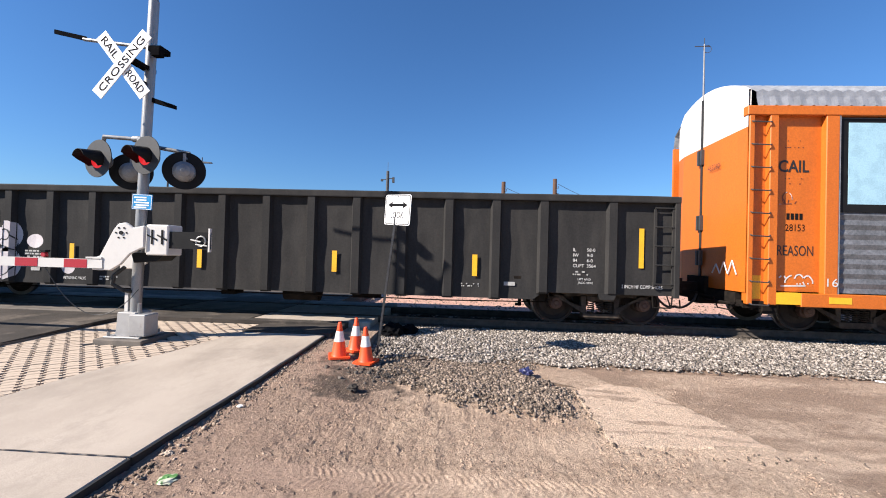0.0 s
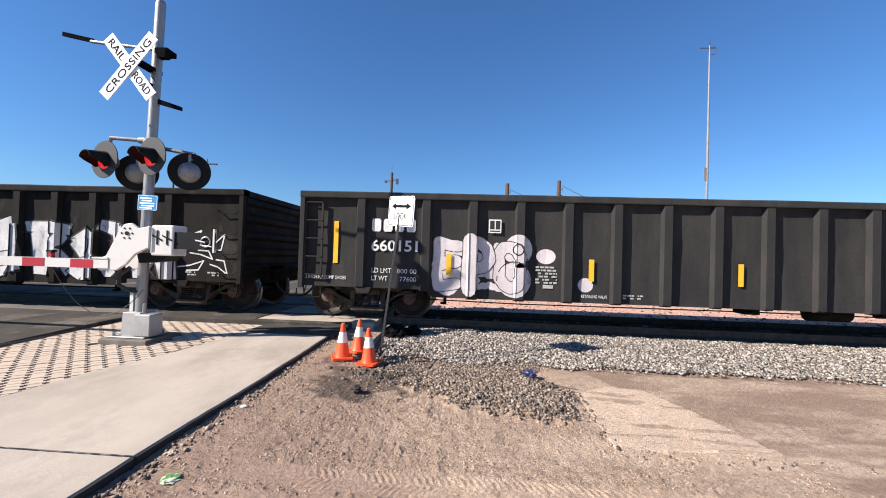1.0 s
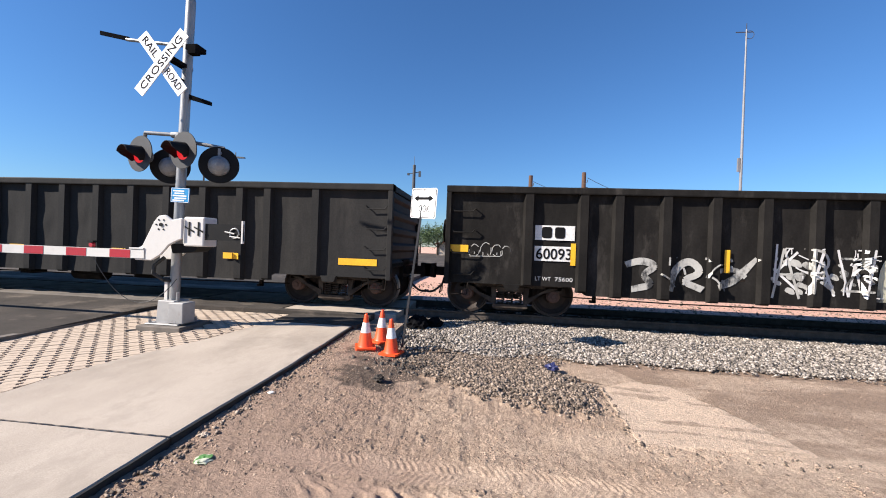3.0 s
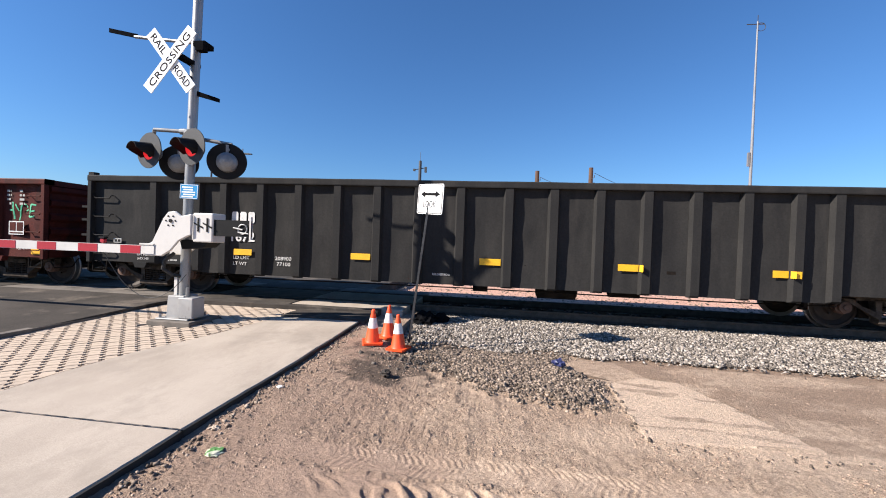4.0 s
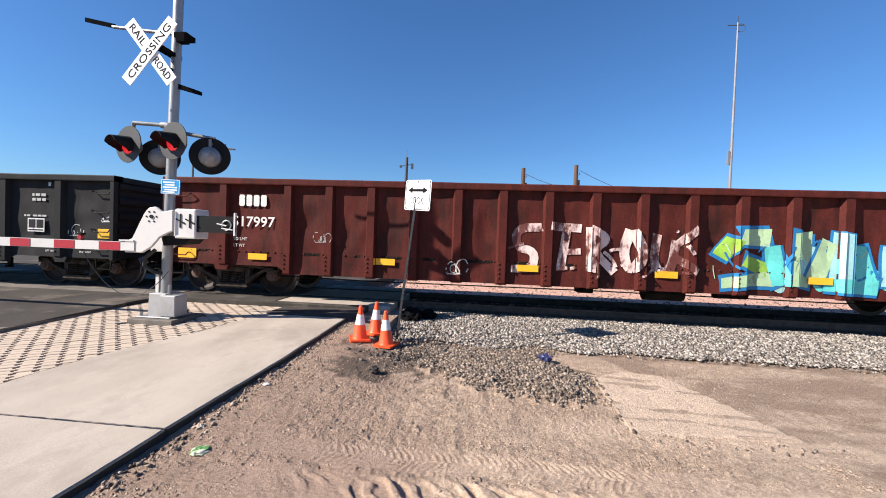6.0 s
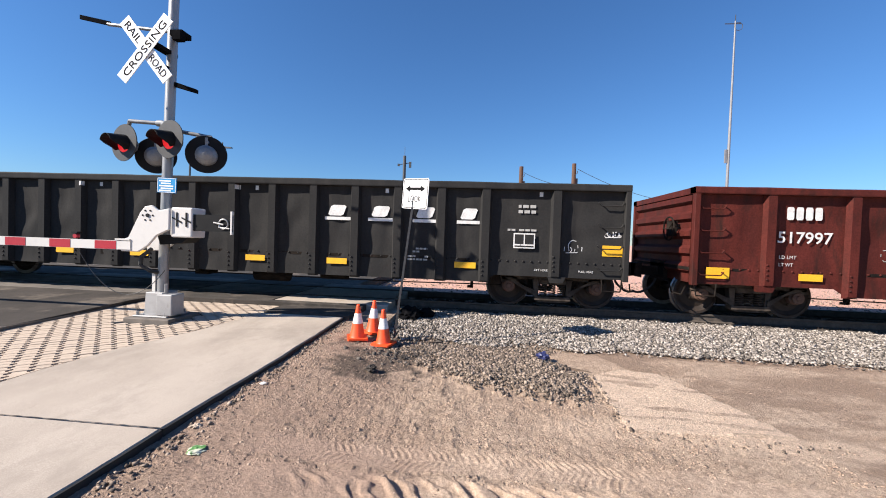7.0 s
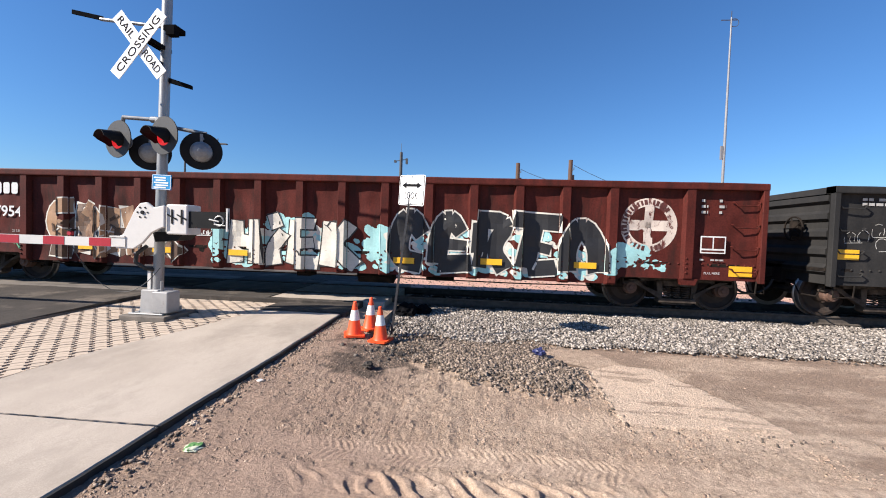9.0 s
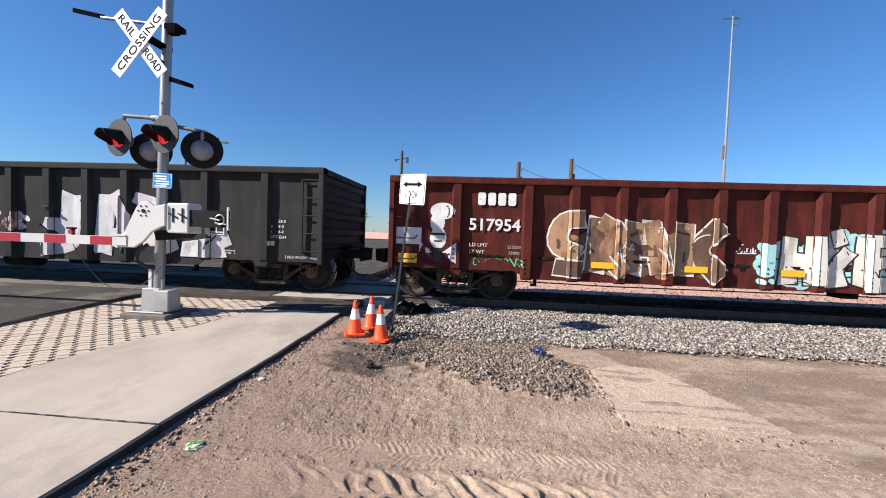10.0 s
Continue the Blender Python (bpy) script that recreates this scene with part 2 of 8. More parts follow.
BALLAST = stone_mat("crushed_ballast", (0.07, 0.06, 0.051), (0.245, 0.213, 0.182), (0.51, 0.456, 0.402))
DARK_GRAVEL = stone_mat("dusty_dark_gravel", (0.055, 0.043, 0.033), (0.185, 0.143, 0.108), (0.40, 0.318, 0.248))
# near-black stones: train shade put into the ballast, dark soil for rubble
SHADE_SOIL_STONE = stone_mat("shade_and_soil_dark_stone", (0.022, 0.019, 0.017), (0.060, 0.051, 0.043), (0.15, 0.128, 0.108))
CLOD = stone_mat("dirt_clod", (0.15, 0.105, 0.075), (0.33, 0.238, 0.172), (0.48, 0.363, 0.268))


def ground_mat():
    """Dry dirt; the attributes of the sheet say where it is damp, trodden smooth, sooty or red."""
    m = bpy.data.materials.new("dry_dirt")
    m.use_nodes = True
    nt = m.node_tree
    b = nt.nodes["Principled BSDF"]
    big, mid, tiny = noise_node(nt, 0.9, 6), noise_node(nt, 10, 8, rough=0.75), noise_node(nt, 48, 7, rough=0.8)
    r = ramp(nt, 0.38, 0.66)
    nt.links.new(big.outputs[0], r.inputs[0])
    col = mixed(nt, r.outputs[0], (0.555, 0.422, 0.308), (0.435, 0.320, 0.229))
    r2 = ramp(nt, 0.44, 0.68)
    nt.links.new(mid.outputs[0], r2.inputs[0])
    col = mixed(nt, r2.outputs[0], col, (0.27, 0.192, 0.136))
    for key, tint in (("pink", (0.355, 0.250, 0.181)), ("smooth", (0.66, 0.505, 0.372)), ("damp", (0.30, 0.212, 0.148)), ("soot", (0.115, 0.084, 0.062)), ("red", (0.62, 0.37, 0.272))):
        a = nt.nodes.new("ShaderNodeAttribute")
        a.attribute_name = key
        mul = nt.nodes.new("ShaderNodeMath")
        mul.operation = "MULTIPLY_ADD"
        off = nt.nodes.new("ShaderNodeMath")
        off.operation = "SUBTRACT"
        off.inputs[1].default_value = 0.5
        nt.links.new((mid if key in ("soot", "smooth") else big).outputs[0], off.inputs[0])
        nt.links.new(off.outputs[0], mul.inputs[0])
        mul.inputs[1].default_value = 0.9
        nt.links.new(a.outputs["Fac"], mul.inputs[2])
        rr = ramp(nt, 0.3, 0.75)
        nt.links.new(mul.outputs[0], rr.inputs[0])
        col = mixed(nt, rr.outputs[0], col, tint)
    r3 = ramp(nt, 0.3, 0.7)
    r3.inputs["To Min"].default_value, r3.inputs["To Max"].default_value = 0.5, 1.42
    nt.links.new(tiny.outputs[0], r3.inputs[0])
    hsv = nt.nodes.new("ShaderNodeHueSaturation")
    nt.links.new(r3.outputs[0], hsv.inputs["Value"])
    nt.links.new(col, hsv.inputs["Color"])
    nt.links.new(hsv.outputs[0], b.inputs["Base Color"])
    b.inputs["Roughness"].default_value = 0.95
    add = nt.nodes.new("ShaderNodeMath")
    add.operation = "ADD"
    nt.links.new(mid.outputs[0], add.inputs[0])
    nt.links.new(tiny.outputs[0], add.inputs[1])
    bp = nt.nodes.new("ShaderNodeBump")
    bp.inputs["Strength"].default_value, bp.inputs["Distance"].default_value = 1.0, 0.030
    nt.links.new(add.outputs[0], bp.inputs["Height"])
    press = nt.nodes.new("ShaderNodeAttribute")
    press.attribute_name = "press"
    soft = ramp(nt, 0.0, 1.0)
    soft.inputs["To Min"].default_value, soft.inputs["To Max"].default_value = 1.0, 0.7
    nt.links.new(press.outputs["Fac"], soft.inputs[0])
    nt.links.new(soft.outputs[0], bp.inputs["Strength"])
    nt.links.new(bp.outputs[0], b.inputs["Normal"])
    return m


DIRT = ground_mat()


# ---- mesh helpers ----
class Build:
    """Collects corners and faces of one mesh."""

    def __init__(self):
        self.v, self.f, self.m = [], [], []

    def add(self, verts, faces, slot=0):
        n = len(self.v)
        self.v += [tuple(p) for p in verts]
        self.f += [tuple(i + n for i in f) for f in faces]
        self.m += [slot] * len(faces)
        return self

    def box(self, x0, x1, y0, y1, z0, z1, slot=0):
        v = [(x, y, z) for z in (z0, z1) for y in (y0, y1) for x in (x0, x1)]
        return self.add(v, [(0, 2, 3, 1), (4, 5, 7, 6), (0, 1, 5, 4), (2, 6, 7, 3), (0, 4, 6, 2), (1, 3, 7, 5)], slot)

    def prism(self, poly, a, b, axis="y", slot=0):
        """poly, points of a flat outline, drawn out from a to b along axis."""
        put = {"y": lambda p, d: (p[0], d, p[1]), "x": lambda p, d: (d, p[0], p[1]), "z": lambda p, d: (p[0], p[1], d)}[axis]
        n = len(poly)
        v = [put(p, a) for p in poly] + [put(p, b) for p in poly]
        f = [tuple(range(n)), tuple(range(2 * n - 1, n - 1, -1))] + [(i, n + i, n + (i + 1) % n, (i + 1) % n) for i in range(n)]
        return self.add(v, f, slot)

    def lathe(self, profile, centre, way, seg=24, slot=0, closed=True):
        """profile: pairs of (distance along way, radius)."""
        way = Vector(way).normalized()
        u = way.orthogonal().normalized()
        w = way.cross(u)
        c = Vector(centre)
        v = [c + way * d + (u * math.cos(2 * math.pi * k / seg) + w * math.sin(2 * math.pi * k / seg)) * r
             for d, r in profile for k in range(seg)]
        f = [(i * seg + k, i * seg + (k + 1) % seg, (i + 1) * seg + (k + 1) % seg, (i + 1) * seg + k)
             for i in range(len(profile) - 1) for k in range(seg)]
        if closed:
            last = (len(profile) - 1) * seg
            f += [tuple(range(seg - 1, -1, -1)), tuple(range(last, last + seg))]
        return self.add(v, f, slot)

    def rod(self, a, b, r, seg=10, slot=0, r2=None):
        d = Vector(b) - Vector(a)
        return self.lathe([(0, r), (d.length, r if r2 is None else r2)], a, d, seg, slot)

    def tube(self, points, r, seg=8, slot=0):
        for a, b in zip(points, points[1:]):
            self.rod(a, b, r, seg, slot)
        return self

    def ring(self, centre, way, radius, r, seg=20, slot=0):
        prof = [(r * math.cos(a), radius + r * math.sin(a)) for a in [2 * math.pi * k / 6 for k in range(7)]]
        return self.lathe(prof, centre, way, seg, slot, closed=False)

    def mesh(self, name, *mats, smooth=False):
        me = bpy.data.meshes.new(name)
        me.from_pydata(self.v, [], self.f)
        for m in mats:
            me.materials.append(m)
        me.polygons.foreach_set("material_index", self.m)
        if smooth:
            me.polygons.foreach_set("use_smooth", [True] * len(self.f))
        me.validate()
        me.update()
        return me


def bevelled(ob, width=0.01, segments=1):
    md = ob.modifiers.new("bevel", "BEVEL")
    md.width, md.segments, md.limit_method = width, segments, "ANGLE"
    return ob


def part(name, data, material, parent, label="", at=None):
    """Links a Build, or a ready mesh, as one mesh object under a thing or under a part."""
    if isinstance(data, Build):
        data = data.mesh(name, *(material if isinstance(material, (list, tuple)) else [material]))
    ob = new(name, data)
    if parent is not None:
        ob.parent = parent
    if at is not None:
        ob.matrix_basis = at
    return tagged(ob, label)


def thing(name, at, label, category, group="", kind=""):
    ob = new(name)
    ob.empty_display_size = 0.2
    ob.matrix_basis = at
    return tagged(ob, label, category, group, kind)


TEXTS = {}


def text_mesh(words, size, width=None, thick=0.0):
    """A flat mesh of words, standing in the x-z plane, its foot at z = 0 and its left at x = 0."""
    key = (words, size, width, thick)
    if key not in TEXTS:
        cu = bpy.data.curves.new("words", "FONT")
        cu.body, cu.size, cu.offset, cu.resolution_u = words, size, thick, 3
        ob = bpy.data.objects.new("words", cu)
        scene.collection.objects.link(ob)
        bpy.context.view_layer.update()
        me = bpy.data.meshes.new_from_object(ob.evaluated_get(bpy.context.evaluated_depsgraph_get()))
        bpy.data.objects.remove(ob)
        xs = [v.co.x for v in me.vertices]
        x0, w = min(xs), max(xs) - min(xs)
        k = width / w if width else 1
        for v in me.vertices:
            v.co = Vector(((v.co.x - x0) * k, 0, v.co.y))
        TEXTS[key] = me
    return TEXTS[key].copy()


def lettering(words, x, y, z, size, material, parent, width=None, thick=0.0, turn=None):
    me = text_mesh(words, size, width, thick)
    me.materials.clear()
    me.materials.append(material)
    ob = new("lettering", me)
    ob.parent = parent
    ob.matrix_basis = turn if turn is not None else pose(x, y, z)
    return ob


# ---- ground, road, pavement ----
def smooth(a, b, x):
    t = min(1.0, max(0.0, (x - a) / (b - a)))
    return t * t * (3 - 2 * t)


def walk_height(y):
    return -0.17 + 0.028 * (max(-8.0, min(-1.9, y)) + 5.06)


def ballast_z(y):
    return -0.196 - 0.12 * smooth(-0.35, -2.4, y) if y < 0.75 else -0.235 - 0.07 * smooth(2.2, 4.0, y)


def inside(poly, x, y):
    hit = False
    for (x1, y1), (x2, y2) in zip(poly, poly[1:] + poly[:1]):
        if (y1 > y) != (y2 > y) and x < (x2 - x1) * (y - y1) / (y2 - y1) + x1:
            hit = not hit
    return hit


PILE = [(-1.05, -2.0), (-0.78, -3.0), (-0.15, -3.85), (0.62, -4.28), (1.52, -4.45), (1.40, -3.6), (1.15, -2.9), (1.45, -2.0)]
SLAB = [(1.67, -5.12), (1.70, -3.66), (2.15, -3.30), (2.65, -3.35), (3.15, -5.02)]


def pile(x, y):
    """How much of the loose gravel heap lies here."""
    if not (-1.8 < x < 2.2 and -5.0 < y < -1.6):
        return 0.0
    w = 0.26 * noise.noise((x * 2.3, y * 2.3, 3)) + 0.18 * noise.noise((x * 6, y * 6, 4))
    n = sum(inside(PILE, x + w + dx, y + w + dy) for dx, dy in ((0, 0), (0.16, 0), (-0.16, 0), (0, 0.16), (0, -0.16), (0.08, 0.08), (-0.08, -0.08)))
    return (0.25 + 0.75 * smooth(-2.2, -2.7, y)) * n / 7


# tyre tracks: where they run, half width, lug spacing, depth
TRACKS = ((-6.36, 0.25, 0.165, 0.034), (-5.88, 0.14, 0.055, 0.009), (-6.92, 0.25, 0.165, 0.030))


def tread(along, across, lug):
    """Ridges of dirt that slanting, bent lugs leave: 0 in the print, 1 on a ridge. across runs from -1 to 1."""
    bend = 0.62 * abs(across) ** 1.4 * lug * 2.2 + 0.10 * lug * math.sin(across * 7)
    k = ((along + bend + (0.5 * lug if across > 0 else 0.0)) / lug) % 1.0
    return smooth(0.30, 0.12, abs(k - 0.5)) * smooth(0.02, 0.16, abs(across)) + 0.6 * smooth(0.10, 0.02, abs(across))


def track_offset(centre, x, y):
    return y - centre - 0.05 * math.sin(x * 1.1 + centre) + 0.03 * x


def in_track(x, y):
    return max(smooth(w * 1.3, w * 0.9, abs(track_offset(c, x, y))) for c, w, *_ in TRACKS) * smooth(-1.9, -1.1, x)


def ground_height(x, y):
    near = smooth(-3.0, -1.0, y)
    edge = smooth(-0.3, -1.95, x)
    z = -0.30 + 0.10 * near
    z += edge * (walk_height(y) - 0.05 - z)
    z += 0.012 * noise.noise((x * 0.9, y * 0.9, 0)) + 0.012 * noise.noise((x * 3.1, y * 3.1, 1))
    fine = smooth(-2.3, -4.2, y) * (0.25 if inside(SLAB, x, y) else 1.0) * (0.35 + 0.65 * smooth(4.5, 2.6, x))
    fine *= (1 - 0.72 * in_track(x, y)) * smooth(-7.7, -7.2, y) * (0.3 + 0.7 * smooth(3.6, 2.9, x))
    rough = fine * (0.35 + 0.65 * smooth(-0.30, 0.25, noise.noise((x * 0.8, y * 0.8, 21)) + 0.15 * noise.noise((x * 2.5, y * 2.5, 22)) + 0.05))
    z += rough * (0.016 * max(0.0, noise.noise((x * 4.5, y * 6.5, 13))) + 0.010 * max(0.0, noise.noise((x * 20, y * 20, 14))) + 0.016 * max(0.0, noise.noise((x * 34, y * 34, 16)) - 0.05) + 0.016 * max(0.0, noise.noise((x * 55, y * 55, 17)) - 0.05))
    z += fine * (0.012 * noise.noise((x * 6, y * 6, 2)) + 0.010 * noise.noise((x * 14, y * 14, 5)) + 0.006 * noise.noise((x * 34, y * 34, 6)))
    z += 0.05 * pile(x, y)
    if inside(SLAB, x, y):
        z += 0.018
    for centre, wide, lug, deep in TRACKS:
        v = track_offset(centre, x, y)
        if abs(v) < wide * 1.3:
            band = smooth(wide * 1.3, wide * 0.75, abs(v) + 0.03 * noise.noise((x * 9, y * 9, 43)))
            sx, sy = 0.45 * lug * noise.noise((x * 5, y * 5, 40)), 0.35 * lug * noise.noise((x * 6, y * 6, 44))
            ridge = tread(x + sx, max(-1.0, min(1.0, (v + sy) / wide)), lug) * (0.85 + 0.7 * noise.noise((x * 5, y * 5, 45)))
            live = smooth(-1.2, -0.5, x) * smooth(2.0, 1.2, x) * smooth(0.0, 0.5, noise.noise((x * 2.6, y * 2.6, 41)) + 0.48)
            z += band * live * deep * (max(0.0, ridge) - 0.35)
    if y > -2.75 and x > -1.35:
        z = min(z, ballast_z(y) - 0.035 + 0.06 * smooth(-2.35, -2.75, y))
    kerb = smooth(-1.7, -2.12, x) * smooth(-1.6, -2.0, y)
    z -= 0.012 * kerb
    if x < -2.2:
        z = min(z, walk_height(y) - 0.16)
    return z


def lines(stops):
    out = []
    for a, b, step in stops:
        n = max(1, round((b - a) / step))
        out += [a + (b - a) * i / n for i in range(n)]
    return out + [stops[-1][1]]


def ground():
    xs = lines([(-2500, -300, 550), (-300, -40, 65), (-40, -6, 4), (-6, -2.6, 0.4), (-2.6, -2.2, 0.1), (-2.2, -1.4, 0.016), (-1.4, 1.7, 0.0085), (1.7, 3.0, 0.017), (3.0, 8, 0.06), (8, 14, 0.25), (14, 40, 3), (40, 300, 65), (300, 2500, 550)])
    ys = lines([(-2500, -300, 550), (-300, -30, 54), (-30, -9, 3), (-9, -7.6, 0.2), (-7.6, -6.62, 0.03), (-6.62, -5.72, 0.0085), (-5.72, -4.4, 0.018), (-4.4, -1.6, 0.045), (-1.6, 6, 0.3), (6, 40, 3), (40, 300, 65), (300, 2500, 550)])
    v = [(x, y, ground_height(x, y) if -3 < x < 14 and -9.5 < y < 0 else (-0.34 if x < -2.3 and y < 8 else -0.24 if y > -1 else -0.3)) for y in ys for x in xs]
    n = len(xs)
    f = [(j * n + i, j * n + i + 1, (j + 1) * n + i + 1, (j + 1) * n + i) for j in range(len(ys) - 1) for i in range(n - 1)]
    me = bpy.data.meshes.new("ground")
    me.from_pydata(v, [], f)
    me.materials.append(DIRT)
    masks = {
        "smooth": lambda x, y: (1.0 - 1.1 * smooth(0.18, 0.42, noise.noise((x * 1.6, y * 9, 57)) + 0.3 * noise.noise((x * 6, y * 14, 58)))) if inside(SLAB, x, y) else 0.55 * smooth(-5.6, -5.2, y) * smooth(-4.6, -5.0, y) * smooth(0, 1.5, x),
        "pink": lambda x, y: 0.75 * smooth(0.6, -1.2, x + 0.25 * (y + 5)) * (1.0 if y < 0 else 0.0),
        "damp": lambda x, y: ((0.52 + 0.80 * noise.noise((x * 0.7, y * 1.9, 51)) + 0.55 * noise.noise((x * 2.1, y * 7, 52)) + 0.25 * noise.noise((x * 7, y * 13, 53))) * smooth(0.0, 0.10, x - 2.31 + 0.41 * (y + 3.42)) * smooth(-6.6, -5.4, y) * smooth(9, 4, x)
                              + 0.30 * smooth(-2.9, -2.4, y)) * (0.0 if inside(SLAB, x, y) else 1.0) if y < 0 else 0.0,
        "soot": lambda x, y: 0.95 * 0.85 * smooth(1.25, 0.30, math.hypot((x + 0.90) / 1.05, (y + 3.55) / 0.85) + 0.6 * noise.noise((x * 2.6, y * 2.6, 31)) + 0.55 * noise.noise((x * 7, y * 7, 32))) + 0.6 * pile(x, y)
        + 0.55 * smooth(0.45, 0.1, math.hypot(x + 1.0, y + 4.1) + 0.2 * noise.noise((x * 5, y * 5, 33))),
        "red": lambda x, y: smooth(2.4, 3.6, y),
        "press": lambda x, y: in_track(x, y) if -9 < y < 0 else 0.0,
    }
    for key, rule in masks.items():
        a = me.attributes.new(key, "FLOAT", "POINT")
        a.data.foreach_set("value", [rule(p[0], p[1]) for p in v])
    me.polygons.foreach_set("use_smooth", [True] * len(f))
    tagged(new("ground", me), "dry tan desert dirt with tyre tracks and damp patches", "ground", kind="structure")


ground()


def wavy_sheet(b, xs, ys, height, drop, slot=0):
    """A slab with a top that follows height(x, y) and with sides that go down by drop."""
    n, m = len(xs), len(ys)
    top = [(x, y, height(x, y)) for y in ys for x in xs]
    f = [(j * n + i, j * n + i + 1, (j + 1) * n + i + 1, (j + 1) * n + i) for j in range(m - 1) for i in range(n - 1)]
    rim = [i for i in range(n)] + [j * n + n - 1 for j in range(1, m)] + [(m - 1) * n + i for i in range(n - 2, -1, -1)] + [j * n for j in range(m - 2, 0, -1)]
    low = [(top[i][0], top[i][1], top[i][2] - drop) for i in rim]
    k = len(top)
    f += [(rim[i], k + i, k + (i + 1) % len(rim), rim[(i + 1) % len(rim)]) for i in range(len(rim))]
    b.add(top + low, f, slot)


def road():
    def h(x, y):
        return -0.012 - 0.09 * smooth(-1.0, -4.5, y) - 0.05 * smooth(4, 12, y) - 0.04 * smooth(-9, -20, x)
    r = tagged(new("road"), "worn grey asphalt road over the level crossing", "road", kind="structure")
    b = Build()
    wavy_sheet(b, lines([(-60, -20, 8), (-20, -6.42, 1.5)]), lines([(-60, -10, 10), (-10, -0.86, 0.8)]), h, 0.3)
    part("carriageway", b, ASPHALT, r)
    b = Build()
    wavy_sheet(b, lines([(-6.42, -2.0, 0.5)]), lines([(-1.12, -0.86, 0.13)]), h, 0.3)
    part("apron", b, ASPHALT, r)
    b = Build()
    wavy_sheet(b, lines([(-60, -20, 8), (-20, -3.2, 1.2)]), lines([(2.36, 10, 0.8), (10, 80, 10)]), h, 0.3)
    part("carriageway", b, ASPHALT, r)
    part("kerb", Build().box(-6.52, -6.40, -9, -1.95, -0.30, -0.09), PANEL_CONCRETE, r)
    # panels between and beside the rails
    for x in range(-9, 0):
        x0 = -1.55 + x * 2.44
        for y0, y1 in ((-0.85, -0.09), (0.10, 1.40), (1.59, 2.35)):
            p = part("crossing_panel", Build().box(x0 + 0.01, x0 + 2.43, y0, y1, -0.25, -0.008 - 0.004 * ((x * 7) % 3)), CONCRETE if x == -1 and y0 < 1 else PANEL_CONCRETE if (x * 5 + int(y0 * 3)) % 3 else ASPHALT, r)
            bevelled(p, 0.015)


road()


def pavement():
    p = tagged(new("pavement"), "pale concrete pavement slabs leading to the crossing", "pavement", kind="structure")
    cuts = [-16.0, -13.4, -10.9, -8.4, -5.93, -1.88]
    left = [(-16, -4.62), (-5.06, -4.34), (-4.26, -4.22), (-3.3, -3.91), (-1.88, -3.60)]

    def left_x(y):
        for (ya, xa), (yb, xb) in zip(left, left[1:]):
            if ya <= y <= yb:
                return xa + (xb - xa) * (y - ya) / (yb - ya)
        return left[-1][1]
    for a, b in zip(cuts, cuts[1:]):
        m = Build()
        ys = lines([(a + 0.006, b - 0.006, 0.12)])
        n = 17
        top = []
        for y in ys:
            xa = left_x(y)
            xb = -2.17 + 0.05 * smooth(-6, -4, y) + 0.008 * noise.noise((0, y * 6, 0)) + 0.012 * noise.noise((4, y * 1.5, 0))
            for i in range(n):
                x = xa + (xb - xa) * i / (n - 1)
                top.append((x, y, walk_height(y) + 0.004 * noise.noise((x, y, 7))))
        k = len(ys)
        f = [(j * n + i, j * n + i + 1, (j + 1) * n + i + 1, (j + 1) * n + i) for j in range(k - 1) for i in range(n - 1)]
        rim = [i for i in range(n)] + [j * n + n - 1 for j in range(1, k)] + [(k - 1) * n + i for i in range(n - 2, -1, -1)] + [j * n for j in range(k - 2, 0, -1)]
        low = [(top[i][0], top[i][1], top[i][2] - 0.14) for i in rim]
        q = len(top)
        f += [(rim[i], q + i, q + (i + 1) % len(rim), rim[(i + 1) % len(rim)]) for i in range(len(rim))]
        m.add(top + low, f)
        sl = part("slab", m, CONCRETE, p)
        bevelled(sl, 0.008)
        # added black strip paints the shadow of the gap along the slab edge
        shade_edge = Build()
        edge_pts = [top[j * n + n - 1] for j in range(k)]
        v = []
        for x, y, z in edge_pts:
            v += [(x + 0.003, y, z - 0.006), (x + 0.020 + 0.004 * noise.noise((y * 9, 0, 0)), y, z - 0.008), (x + 0.020, y, z - 0.14), (x + 0.003, y, z - 0.14)]
        f = [(4 * i + c, 4 * i + 4 + c, 4 * i + 4 + (c + 1) % 4, 4 * i + (c + 1) % 4) for i in range(k - 1) for c in range(4)]
        part("gap_shade_strip", shade_edge.add(v, f), RUBBER, sl, "black strip drawn in for the shadowed gap beside the slab")
    for y in cuts[1:-1]:
        crack = Build()
        n = 40
        v = []
        for i in range(n + 1):
            x = left_x(y) + (-2.16 - left_x(y)) * i / n
            g = 0.003 + 0.004 * max(0.0, noise.noise((x * 5, y, 3))) + 0.009 * max(0.0, noise.noise((x * 17, y, 8)))
            v += [(x, y - g, walk_height(y) + 0.0045), (x, y + g, walk_height(y) + 0.0045)]
        part("slab_joint", crack.add(v, [(2 * i, 2 * i + 2, 2 * i + 3, 2 * i + 1) for i in range(n)]), JOINT_SOIL, p)
    end = part("slab", Build().box(-3.62, -2.02, -1.875, -0.87, -0.2, -0.055), ASPHALT, p)
    bevelled(end, 0.01)


pavement()


